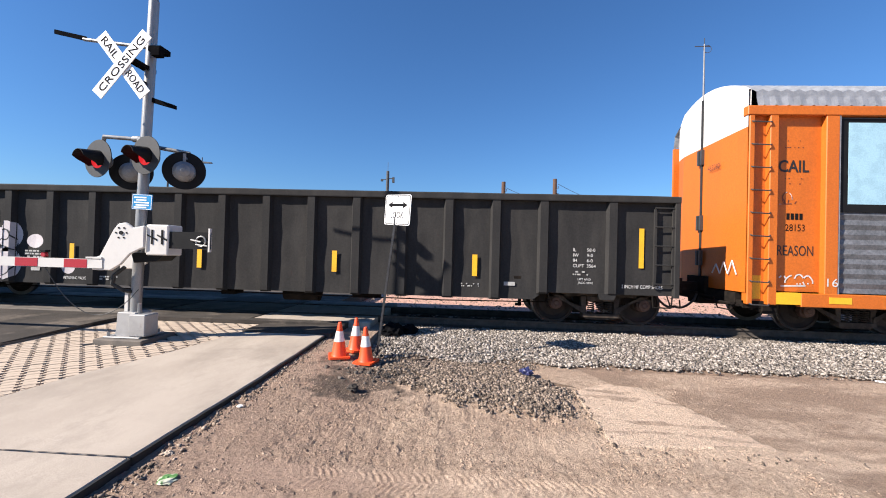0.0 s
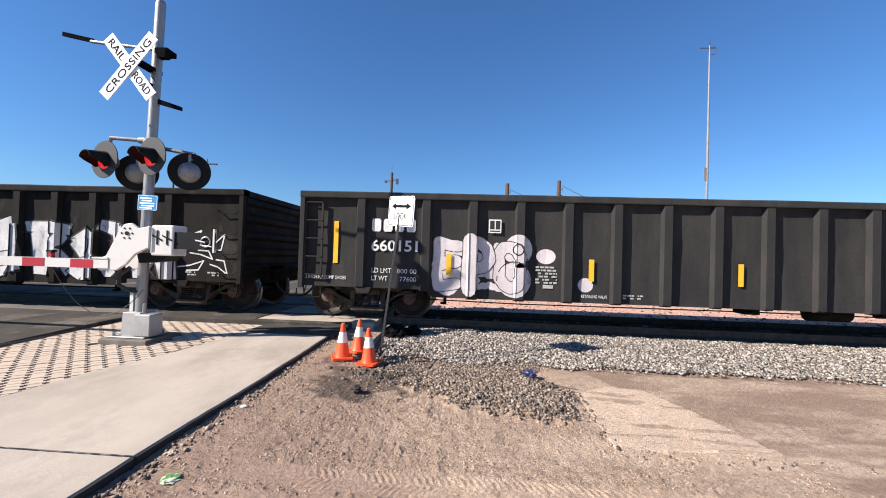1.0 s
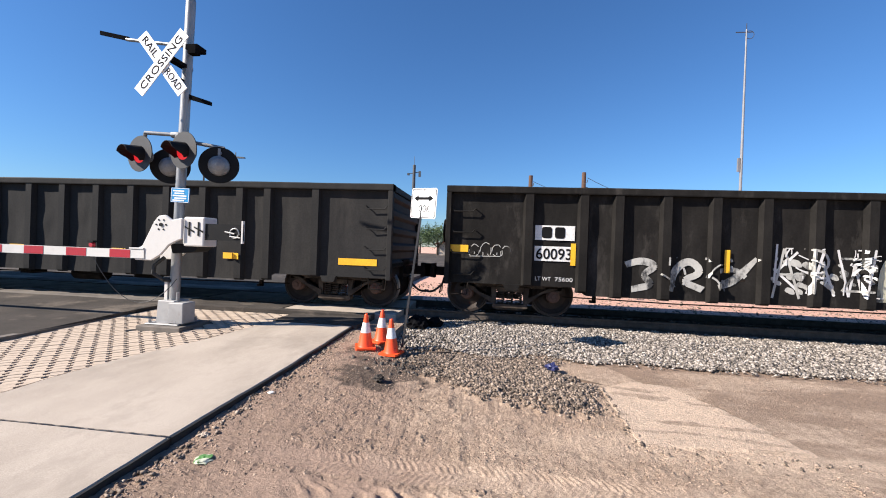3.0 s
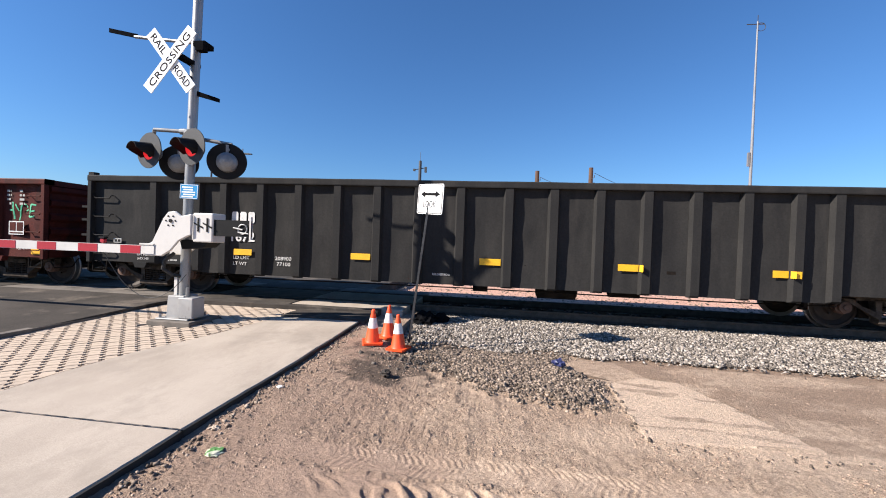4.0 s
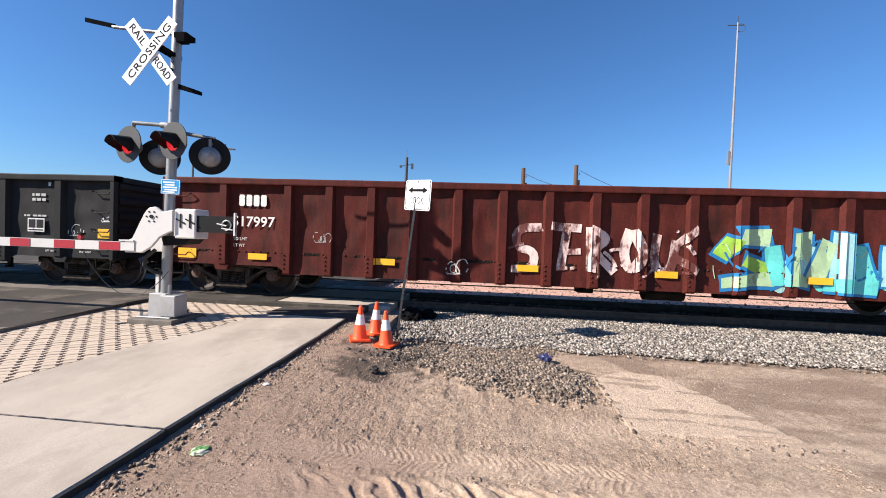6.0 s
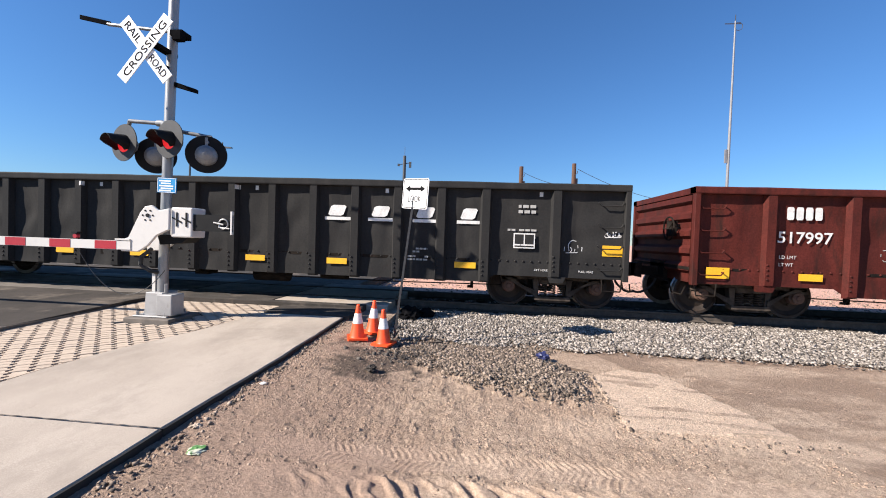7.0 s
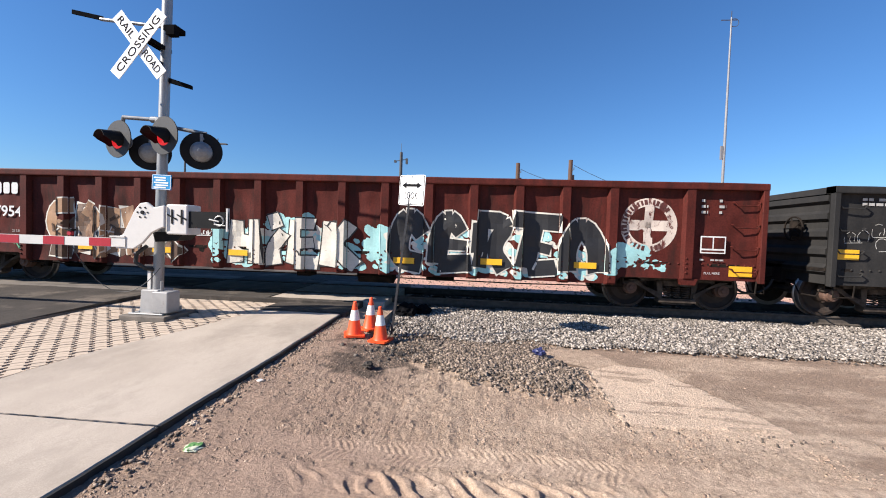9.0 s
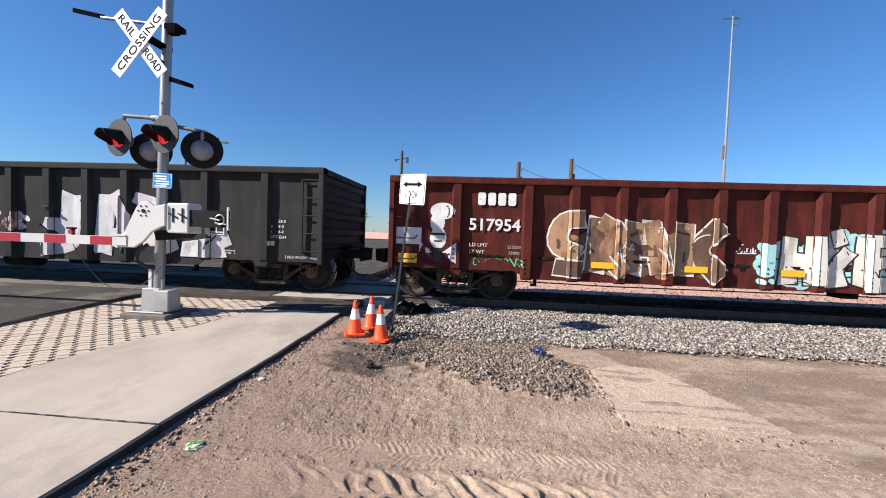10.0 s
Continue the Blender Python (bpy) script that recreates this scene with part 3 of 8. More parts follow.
def paved_strip():
    s = tagged(new("paved_strip"), "buff interlocking concrete pavers beside the road", "paving", kind="structure")
    def right(y):
        return -3.60 - 0.33 * smooth(-1.9, -3.4, y) - 0.42 * smooth(-3.3, -5.1, y)
    bed = Build()
    by = lines([(-9, -1.13, 0.2)])
    bed.add([(x, y, walk_height(y) - 0.030) for y in by for x in (-6.40, right(y) - 0.02)], [(2 * i, 2 * i + 1, 2 * i + 3, 2 * i + 2) for i in range(len(by) - 1)])
    part("joint_soil", bed, JOINT_SOIL, s)
    w, d, turn = 0.172, 0.116, 45.0
    ca, sa = math.cos(radians(turn)), math.sin(radians(turn))
    # a toothed block: its ends step in over half their length and leave a gap
    poly = [(-w / 2 + 0.002, -d / 2 + 0.002), (w / 2 - 0.002, -d / 2 + 0.002), (w / 2 - 0.002, -0.006), (w / 2 - 0.030, 0.004), (w / 2 - 0.030, d / 2 - 0.002),
            (-w / 2 + 0.030, d / 2 - 0.002), (-w / 2 + 0.030, 0.004), (-w / 2 + 0.002, -0.006)]
    me = Build().prism(poly, 0, -0.06, "z").mesh("paver", PAVER)

    def cut(pts, nx, ny, far):
        out = []
        for (xa, ya), (xb, yb) in zip(pts, pts[1:] + pts[:1]):
            ea, eb = xa * nx + ya * ny - far, xb * nx + yb * ny - far
            if ea <= 0:
                out.append((xa, ya))
            if ea * eb < 0:
                k = ea / (ea - eb)
                out.append((xa + (xb - xa) * k, ya + (yb - ya) * k))
        return out
    count, rest = 0, Build()
    for i in range(-30, 31):
        for j in range(-50, 51):
            x, y = -5.2 + i * w * ca - j * d * sa, -3.4 + i * w * sa + j * d * ca
            if not (-6.5 < x < -3.4 and -8.95 < y < -1.0) or (abs(x + 4.95) < 0.40 and abs(y + 2.64) < 0.42):
                continue
            xr = right(y) - 0.012
            whole = [(x + u * ca - v * sa, y + u * sa + v * ca) for u, v in poly]
            if y < -7.4:
                far = cut(cut(whole, -1, 0, 6.385), 1, 0, xr)
                if len(far) > 2:
                    rest.prism(far, walk_height(y) - 0.005, walk_height(y) - 0.065, "z")
                continue
            at = pose(x, y, walk_height(y) - 0.002 - 0.006 * random.random(), random.uniform(-1.0, 1.0), random.uniform(-0.8, 0.8), turn + random.uniform(-1, 1))
            kept = cut(cut(cut(whole, -1, 0, 6.385), 1, 0, xr), 0, 1, -1.14)
            if len(kept) < 3:
                continue
            if kept == whole and count < 300 and y > -5.3:
                part("paver", me, None, s, at=at)
                count += 1
            else:
                rest.prism(kept, at.translation.z, at.translation.z - 0.06, "z")
    if rest.v:
        tagged(part("paving_rest", rest, PAVER, s), kind="stuff")


paved_strip()

# ---- track ----
RAIL = [(-0.07, -0.172), (0.07, -0.172), (0.07, -0.16), (0.012, -0.14), (0.010, -0.045), (0.036, -0.035), (0.036, -0.004), (0.028, 0.0),
        (-0.028, 0.0), (-0.036, -0.004), (-0.036, -0.035), (-0.010, -0.045), (-0.012, -0.14), (-0.07, -0.16)]


def track():
    t = tagged(new("railway_track"), "rusty steel rails on weathered wooden ties", "railway track", kind="structure")
    for y in (0.0, 1.5):
        b = Build()
        b.prism([(p[0] + y, p[1]) for p in RAIL], -260, 260, "x")
        me = b.mesh("rail", RAIL_SIDE, TREAD_STEEL)
        for p in me.polygons:
            if p.normal.z > 0.9 and p.center.z > -0.01:
                p.material_index = 1
        part("rail", me, None, t)
    tie = Build().box(-0.115, 0.115, -0.42, 1.92, -0.36, -0.185)
    me = tie.mesh("tie", TIE_WOOD)
    plate = Build().box(-0.10, 0.10, -0.17, 0.17, -0.185, -0.168)
    for s in (-1, 1):
        plate.box(-0.05, -0.03, s * 0.085 - 0.012, s * 0.085 + 0.012, -0.17, -0.13)
        plate.box(0.03, 0.05, s * 0.085 - 0.012, s * 0.085 + 0.012, -0.17, -0.13)
    plate_me = plate.mesh("tie_plate", RAIL_SIDE)
    for i in range(-4, 60):
        x = 0.3 + i * 0.52 + random.uniform(-0.03, 0.03)
        o = part("tie", me, None, t, at=pose(x, random.uniform(-0.06, 0.06), random.uniform(-0.012, 0.008), 0, 0, random.uniform(-1.5, 1.5)))
        part("tie_plate", plate_me, None, o)
    # a bonded rail joint with its bolts
    j = Build().box(3.0, 3.9, -0.045, -0.03, -0.13, -0.05)
    for k in range(6):
        j.rod((3.08 + k * 0.15, -0.07, -0.09), (3.08 + k * 0.15, -0.04, -0.09), 0.018, 8)
    part("joint_bar", j, RAIL_SIDE, t)


track()


def bed():
    b = Build()
    ys = lines([(-2.4, 3.0, 0.3)])
    wavy_sheet(b, lines([(-1.25, 14, 0.5), (14, 260, 30)]), ys, lambda x, y: ballast_z(y) - 0.03 - 0.1 * smooth(-2.0, -2.4, y) - 0.1 * smooth(2.4, 3.0, y), 0.2)
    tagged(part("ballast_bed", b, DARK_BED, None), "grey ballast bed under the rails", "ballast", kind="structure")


# bed colour lowered to deepen the shade under the train
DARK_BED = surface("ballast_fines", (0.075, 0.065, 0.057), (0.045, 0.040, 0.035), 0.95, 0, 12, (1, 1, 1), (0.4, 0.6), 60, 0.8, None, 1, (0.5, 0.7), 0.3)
bed()

CUBE_V = np.array([(x, y, z) for z in (-0.62, 0.62) for y in (-0.62, 0.62) for x in (-0.62, 0.62)])
CUBE_F = np.array([(0, 2, 3), (0, 3, 1), (4, 5, 7), (4, 7, 6), (0, 1, 5), (0, 5, 4), (2, 6, 7), (2, 7, 3), (0, 4, 6), (0, 6, 2), (1, 3, 7), (1, 7, 5)])


def stones(name, places, sizes, material, label, flat=0.75):
    """One object of many angular stones."""
    n = len(places)
    rng = np.random.default_rng(len(name) * 131 + n)
    v = CUBE_V[None] + rng.uniform(-0.42, 0.42, (n, 8, 3))
    v = v * rng.uniform(0.55, 1.25, (n, 1, 3))
    q = rng.normal(size=(n, 4))
    q /= np.linalg.norm(q, axis=1, keepdims=True)
    w, x, y, z = q.T
    rot = np.array([[1 - 2 * (y * y + z * z), 2 * (x * y - z * w), 2 * (x * z + y * w)], [2 * (x * y + z * w), 1 - 2 * (x * x + z * z), 2 * (y * z - x * w)],
                    [2 * (x * z - y * w), 2 * (y * z + x * w), 1 - 2 * (x * x + y * y)]]).transpose(2, 0, 1)
    v = np.einsum("nij,nkj->nki", rot, v) * np.asarray(sizes)[:, None, None] * np.array([1, 1, flat])
    v = (v + np.asarray(places)[:, None]).reshape(-1, 3)
    f = (CUBE_F[None] + 8 * np.arange(n)[:, None, None]).reshape(-1, 3)
    me = bpy.data.meshes.new(name)
    me.vertices.add(len(v))
    me.vertices.foreach_set("co", v.ravel())
    me.loops.add(f.size)
    me.loops.foreach_set("vertex_index", f.ravel())
    me.polygons.add(len(f))
    me.polygons.foreach_set("loop_start", np.arange(0, f.size, 3))
    me.polygons.foreach_set("loop_total", np.full(len(f), 3))
    me.materials.append(material)
    me.update()
    me.validate()
    return tagged(new(name, me), label, "gravel", kind="stuff")


def scatter():
    rng = random.Random(4)
    pts, size = [], []
    for _ in range(64000):
        x = -1.3 + 14.5 * rng.random() ** 1.15
        y = rng.uniform(-2.45, -0.12)
        edge = -2.28 + 0.25 * noise.noise((x * 1.3, 0, 9))
        if y < edge and rng.random() < 0.93:
            continue
        if x < -0.4 and y < -1.3 and rng.random() < 0.6:
            continue
        pts.append((x, y, ballast_z(y) + rng.uniform(-0.012, 0.018)))
        size.append(0.010 + 0.022 * rng.random() ** 1.5)
    stones("ballast", pts, size, BALLAST, "loose pale grey crushed stone ballast along the track")
    pts, size = [], []
    for _ in range(7000):
        x, y = rng.uniform(-1.4, 13), 0.15 + 2.6 * rng.random() ** 1.2
        pts.append((x, y, ballast_z(y) + rng.uniform(-0.015, 0.015)))
        size.append(rng.uniform(0.022, 0.045))
    # the shade below the cars is coloured into these stones
    stones("ballast", pts, size, SHADE_SOIL_STONE, "stone ballast between and behind the rails, darkened for the train's shade")
    pts, size = [], []
    while len(pts) < 19000:
        x, y = rng.uniform(-1.3, 2.2), rng.uniform(-4.7, -1.6)
        if rng.random() < pile(x, y):
            pts.append((x, y, ground_height(x, y) + rng.uniform(-0.006, 0.016)))
            size.append(0.008 + 0.019 * rng.random() ** 1.7)
    stones("gravel_heap", pts, size, DARK_GRAVEL, "low heap of dusty dark gravel beside the sign post")
    pts, size = [], []
    while len(pts) < 60000:
        x, y = rng.uniform(-2.05, 6.5), -7.6 + 5.2 * rng.random()
        if rng.random() < 0.92 * in_track(x, y) or inside(SLAB, x, y) and rng.random() < 0.9 or (x > 2.31 - 0.41 * (y + 3.42) and rng.random() < 0.85):
            continue
        if rng.random() < 0.12 + 0.88 * smooth(0.05, 0.45, noise.noise((x * 1.3, y * 1.3, 12)) + 0.6 * noise.noise((x * 4, y * 4, 15)) + 0.28):
            size.append(0.003 + 0.011 * rng.random() ** 5)
            pts.append((x, y, ground_height(x, y) - 0.2 * size[-1]))
    stones("dirt_clods", pts, size, CLOD, "small clods and pebbles on dry dirt")
    pts, size = [], []
    for _ in range(5000):
        x, y = rng.uniform(-3.0, 16), 2.4 + 7 * rng.random() ** 1.6
        pts.append((x, y, -0.235 if y < 3.2 else -0.238))
        size.append(0.012 + 0.04 * rng.random() ** 3)
    stones("far_gravel", pts, size, DARK_GRAVEL, "scattered grey gravel on red dirt behind the track")
    pts, size = [], []
    for k in range(46):
        t = k / 45
        x, y = 1.69 - 0.03 * t + rng.uniform(-0.05, 0.04), -3.66 - 1.46 * t
        pts.append((x, y, ground_height(x, y) + 0.004))
        size.append(rng.uniform(0.008, 0.024))
    for k in range(60):
        x, y = rng.uniform(1.6, 4.5), -5.2 + rng.uniform(-0.09, 0.09)
        pts.append((x, y, ground_height(x, y) + 0.004))
        size.append(rng.uniform(0.006, 0.020))
    for k in range(420):
        y = rng.uniform(-6.8, -2.0)
        x = -2.09 + abs(rng.gauss(0, 0.09))
        pts.append((x, y, ground_height(x, y) + 0.006))
        size.append(rng.uniform(0.006, 0.022))
    edge_pts, edge_size = pts, size
    pts, size = [], []
    for k in range(420):
        x, y = rng.gauss(-0.62, 0.42), rng.gauss(-3.28, 0.30)
        if x > -1.75 and y < -2.35:
            pts.append((x, y, ground_height(x, y) + 0.004))
            size.append(0.010 + 0.034 * rng.random() ** 3)
    stones("soil_rubble", pts, size, SHADE_SOIL_STONE, "dark burnt rubble and soil crumbs beside the sign post")
    pts, size = edge_pts, edge_size
    stones("broken_edge", pts, size, DARK_GRAVEL, "crumbled edge stones along hard dirt and concrete")


scatter()


# ---- train ----
SPEED, WHEEL_R, CENTRE_Y = 10.83, 0.445, 0.75
SIDE, DEEP = -1.555, 0.095          # outer face of the posts, and how far the sheets lie behind it
MOVING, WHEELSETS = [], []
SHARED = {}


def shared(key, make):
    if key not in SHARED:
        SHARED[key] = make()
    return SHARED[key]


def wheelset_mesh():
    b = Build()
    b.rod((0, -1.02, 0), (0, 1.02, 0), 0.075, 12)
    for s in (-1, 1):
        tread = [(-0.075, 0.10), (-0.06, 0.14), (-0.02, 0.17), (0.0, 0.30), (-0.045, 0.37), (-0.07, 0.385), (-0.07, WHEEL_R - 0.012)]
        b.lathe(tread, (0, s * 0.75, 0), (0, s * -1, 0), 36, 0, closed=False)
        b.lathe(tread[:1] + [(-0.075, 0.02)], (0, s * 0.75, 0), (0, s * -1, 0), 36, 0, closed=False)
        b.lathe([(-0.07, WHEEL_R - 0.012), (-0.06, WHEEL_R - 0.004), (0.03, WHEEL_R), (0.045, WHEEL_R + 0.022), (0.065, WHEEL_R + 0.022), (0.07, 0.38)],
                (0, s * 0.75, 0), (0, s * -1, 0), 36, 1, closed=False)
        b.lathe([(0.07, 0.38), (0.03, 0.32), (0.03, 0.17), (0.075, 0.14), (0.075, 0.02)], (0, s * 0.75, 0), (0, s * -1, 0), 36, 0, closed=False)
        # dust streaks and the cap bolts that show the turning
        for k in range(3):
            a = 2.1 * k
            b.box(0.16 * math.cos(a) - 0.02, 0.16 * math.cos(a) + 0.02, s * 0.79, s * 0.83, 0.16 * math.sin(a) - 0.02, 0.16 * math.sin(a) + 0.02)
    return b.mesh("wheelset", WHEEL_STEEL, TREAD_STEEL, smooth=False)


def side_frame_mesh():
    b = Build()
    y0, y1 = -0.09, 0.06
    b.prism([(-1.05, 0.64), (-0.98, 0.70), (0.98, 0.70), (1.05, 0.64), (1.03, 0.57), (0.5, 0.60), (-0.5, 0.60), (-1.03, 0.57)], y0, y1)
    for s in (-1, 1):
        q = lambda pts: [(s * x, z) for x, z in pts]
        b.prism(q([(0.98, 0.62), (0.80, 0.62), (0.31, 0.23), (0.31, 0.36)]) if s > 0 else q([(0.98, 0.62), (0.80, 0.62), (0.31, 0.23), (0.31, 0.36)])[::-1], y0 - 0.03, y1)
        b.prism(q([(0.40, 0.62), (0.28, 0.62), (0.28, 0.26), (0.36, 0.26)]) if s > 0 else q([(0.40, 0.62), (0.28, 0.62), (0.28, 0.26), (0.36, 0.26)])[::-1], y0, y1)
        b.box(s * 0.89 - 0.17, s * 0.89 + 0.17, y0, y1, 0.52, 0.64)
    b.box(-0.36, 0.36, y0 - 0.05, y1, 0.18, 0.255)
    b.prism([(-0.36, 0.18), (0.36, 0.18), (0.26, 0.13), (-0.26, 0.13)], y0, y1)
    return b.mesh("side_frame", TRUCK_STEEL)


def spring_mesh():
    b = Build()
    turns = [(0.066 * math.cos(a), -0.06 + 0.066 * math.sin(a), 0.262 + 0.0070 * a) for a in [2 * math.pi * k / 12 for k in range(69)]]
    b.tube(turns, 0.013, 5)
    return b.mesh("spring", TRUCK_STEEL)


def truck(parent, x):
    """A two-axle truck: bolster, side frames, springs, wheelsets, bearing caps and brake beams."""
    b = Build()
    b.box(-0.27, 0.27, -1.12, 1.12, 0.51, 0.60)
    b.box(-0.20, 0.20, -0.6, 0.6, 0.45, 0.72)
    t = part("truck", shared("bolster", lambda: b.mesh("truck", TRUCK_STEEL)), None, parent, at=pose(x, 0, 0))
    fm, sm, wm = shared("frame", side_frame_mesh), shared("spring", spring_mesh), shared("wheels", wheelset_mesh)
    for s in (1, -1):
        turn = pose(0, -1.0, 0) if s > 0 else pose(0, 1.0, 0, 0, 0, 180)
        part("side_frame", fm, None, t, "dusty cast steel side frame", at=turn)
        for i in (-0.18, 0.0, 0.18):
            part("spring", sm, None, t, at=turn @ pose(i, 0, 0))
    cap = shared("cap", lambda: Build().lathe([(0, 0.135), (0.10, 0.135), (0.12, 0.115), (0.17, 0.11), (0.18, 0.06), (0.20, 0.05)], (0, -0.93, 0), (0, -1, 0), 18).mesh("bearing_cap", CAP_STEEL))
    beam = shared("beam", lambda: Build().box(-0.05, 0.05, -0.85, 0.85, -0.06, 0.06).box(-0.09, 0.09, -0.86, -0.68, -0.17, 0.17).mesh("brake_beam", UNDER_STEEL))
    for dx in (-0.889, 0.889):
        w = part("wheelset", wm, None, t, "rusty steel wheelset with polished treads", at=pose(dx, 0, WHEEL_R))
        WHEELSETS.append((w, dx))
        part("bearing_cap", cap, None, t, at=pose(dx, 0, WHEEL_R))
        part("brake_beam", beam, None, t, at=pose(dx * 0.44, 0, 0.40))
    return t


def coupler(parent, x, way):
    """Drawbar, knuckle, hose and lever at one end; way is +1 for the front end."""
    b = Build()
    b.box(min(x, x + way * 0.42), max(x, x + way * 0.42), -0.09, 0.09, 0.72, 0.92)
    b.prism([(way * 0.38 + x, 0.66), (way * 0.60 + x, 0.70), (way * 0.62 + x, 0.98), (way * 0.38 + x, 1.0)], -0.17, 0.12)
    b.box(min(x, x - way * 0.2), max(x, x - way * 0.2), -0.35, 0.35, 0.62, 1.06)
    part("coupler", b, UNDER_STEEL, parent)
    pts = [Vector((x + way * 0.12, -0.30, 0.70))]
    for k in range(1, 9):
        a = k / 8
        pts.append(Vector((x + way * (0.12 + 0.48 * a), -0.30 + 0.06 * a, 0.70 - 0.36 * math.sin(math.pi * (0.08 + 0.55 * a)))))
    part("air_hose", Build().tube(pts, 0.026, 7), RUBBER, parent)
    lever = [(x + way * 0.06, -1.45, 0.62), (x + way * 0.10, -1.40, 0.46), (x + way * 0.10, -1.0, 0.46), (x + way * 0.10, -0.85, 0.66), (x + way * 0.16, -0.1, 0.70)]
    part("uncoupling_lever", Build().tube(lever, 0.014, 6), UNDER_STEEL, parent)


class Posts(list):
    """Where the posts of a car stand, with the dents of its sheets."""
    edges, mid, amount = (), 0.0, 0.0

    def dent(self, x, z, low, top):
        for k, (a, b) in enumerate(zip(self.edges, self.edges[1:])):
            if a <= x <= b:
                u, w = (x - a) / (b - a), min(1.0, max(0.0, (z - low) / (top - low)))
                shape = math.sin(math.pi * u) * math.sin(math.pi * w) ** 0.6
                bulge = 0.010 + 0.010 * noise.noise((k * 3.7, self.mid, 0))
                return shape * (bulge + self.amount * (0.5 + noise.noise((x * 3.0 + self.mid, z * 2.2, 1)) + 0.35 * noise.noise((x * 5 + self.mid, z * 4.5, 2))))
        return 0.0


def gondola(name, front, rear, high, paint, label, ladders, rivets=False, bays=(1.27, 1.33), middle=1.0):
    """One open steel car. front, rear: its ends along the track at the start; high: its top over the rail."""
    length, mid = front - rear, (front + rear) / 2
    car = thing(name, pose(mid, CENTRE_Y, 0), label, "freight car", "cars of the freight train")
    MOVING.append((car, mid))
    half = length / 2
    # bays at each end, then even ones; middle: how much wider the middle bay is
    inner = half - sum(bays)
    n = 14 if len(bays) == 2 else 13
    step = 2 * inner / (n - 1 + middle)
    posts = [-inner + step * i + (step * (middle - 1) if 2 * i > n else 0.0) for i in range(n + 1)]
    for i in range(1, len(bays)):
        posts += [-half + sum(bays[:i]), half - sum(bays[:i])]
    posts = Posts(sorted(posts))
    edges = [-half] + list(posts) + [half]
    posts.edges, posts.mid, posts.amount, posts.top = edges, mid, (0.042 if rivets else 0.018), high - 0.13

    def foot(x):
        a = half - abs(x)
        return 0.69 - 0.15 * smooth(2.55, 2.80, a)
    cz = high - 0.13
    sheet_y = SIDE + DEEP
    rng = random.Random(len(label) * 17 + int(mid))
    for a, b_ in zip(edges, edges[1:]):
        b = Build()
        nx, nz = 13, 17
        v = []
        for k in range(nz):
            for i in range(nx):
                x = a + (b_ - a) * i / (nx - 1)
                zf = foot(x)
                z = zf + (cz - zf) * k / (nz - 1)
                y = sheet_y + posts.dent(x, z, zf, cz)
                v.append((x, y, z))
        f = [(k * nx + i, k * nx + i + 1, (k + 1) * nx + i + 1, (k + 1) * nx + i) for k in range(nz - 1) for i in range(nx - 1)]
        b.add(v, f)
        b.add([(p[0], p[1] + 0.012, p[2]) for p in v], [q[::-1] for q in f])
        ob = part("side_sheet", b, paint, car)
        for p in ob.data.polygons:
            p.use_smooth = True
    # posts: a hat section whose foot slopes in
    for x in posts:
        zf = foot(x)
        key = ("post", paint.name, round(high, 3), round(zf, 2))

        def make(zf=zf):
            b = Build()
            o, i, d = 0.075, 0.115, DEEP
            levels = [(zf - 0.015, 0.5), (zf + 0.02, 0.94), (zf + 0.10, 1.0), (cz, 1.0)]
            v = []
            for z, k in levels:
                v += [(-i, 0, z), (-o, -d * k, z), (o, -d * k, z), (i, 0, z)]
            f = [(r * 4 + c, r * 4 + c + 1, r * 4 + c + 5, r * 4 + c + 4) for r in range(3) for c in range(3)] + [(3, 2, 1, 0)]
            return b.add(v, f).mesh("side_post", paint)
        me = shared(key, make)
        part("side_post", me, None, car, at=pose(x, sheet_y - 0.002, 0))
        part("side_post", me, None, car, at=pose(x, -sheet_y + 0.002, 0, 0, 0, 180))
    # chord, sill, far side, ends, floor
    for s in (1, -1):
        b = Build()
        prof = [(SIDE - 0.015, cz), (SIDE - 0.02, cz + 0.02), (SIDE - 0.02, high - 0.02), (SIDE - 0.005, high), (SIDE + 0.20, high), (SIDE + 0.20, cz)]
        n_x = 60
        v = []
        for i in range(n_x + 1):
            x = -half + length * i / n_x
            wob = 0.007 * noise.noise((x * 0.9 + mid, s, 2)) + 0.004 * noise.noise((x * 4, s, 4))
            v += [(x, s * y, z + (wob if z > cz + 0.05 else 0)) for y, z in prof]
        k = len(prof)
        f = [(i * k + c, i * k + (c + 1) % k, (i + 1) * k + (c + 1) % k, (i + 1) * k + c) for i in range(n_x) for c in range(k)]
        f += [tuple(range(k)), tuple(range(n_x * k + k - 1, n_x * k - 1, -1))]
        part("top_chord", b.add(v, f), paint, car)
    b = Build()
    b.prism([(-half, 0.69), (-half + 2.55, 0.69), (-half + 2.8, 0.54), (half - 2.8, 0.54), (half - 2.55, 0.69), (half, 0.69), (half, cz), (-half, cz)], -sheet_y - 0.012, -sheet_y)
    part("side_sheet", b, paint, car)
    b = Build()
    b.box(-half, half, sheet_y + 0.02, -sheet_y - 0.02, 0.94, 1.0)
    b.box(-half + 0.1, half - 0.1, -0.17, 0.17, 0.62, 0.94)
    for i in range(12):
        x = -half + 1.0 + i * (length - 2.0) / 11
        b.box(x - 0.06, x + 0.06, sheet_y + 0.03, -sheet_y - 0.03, 0.78, 0.94)
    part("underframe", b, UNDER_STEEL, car)
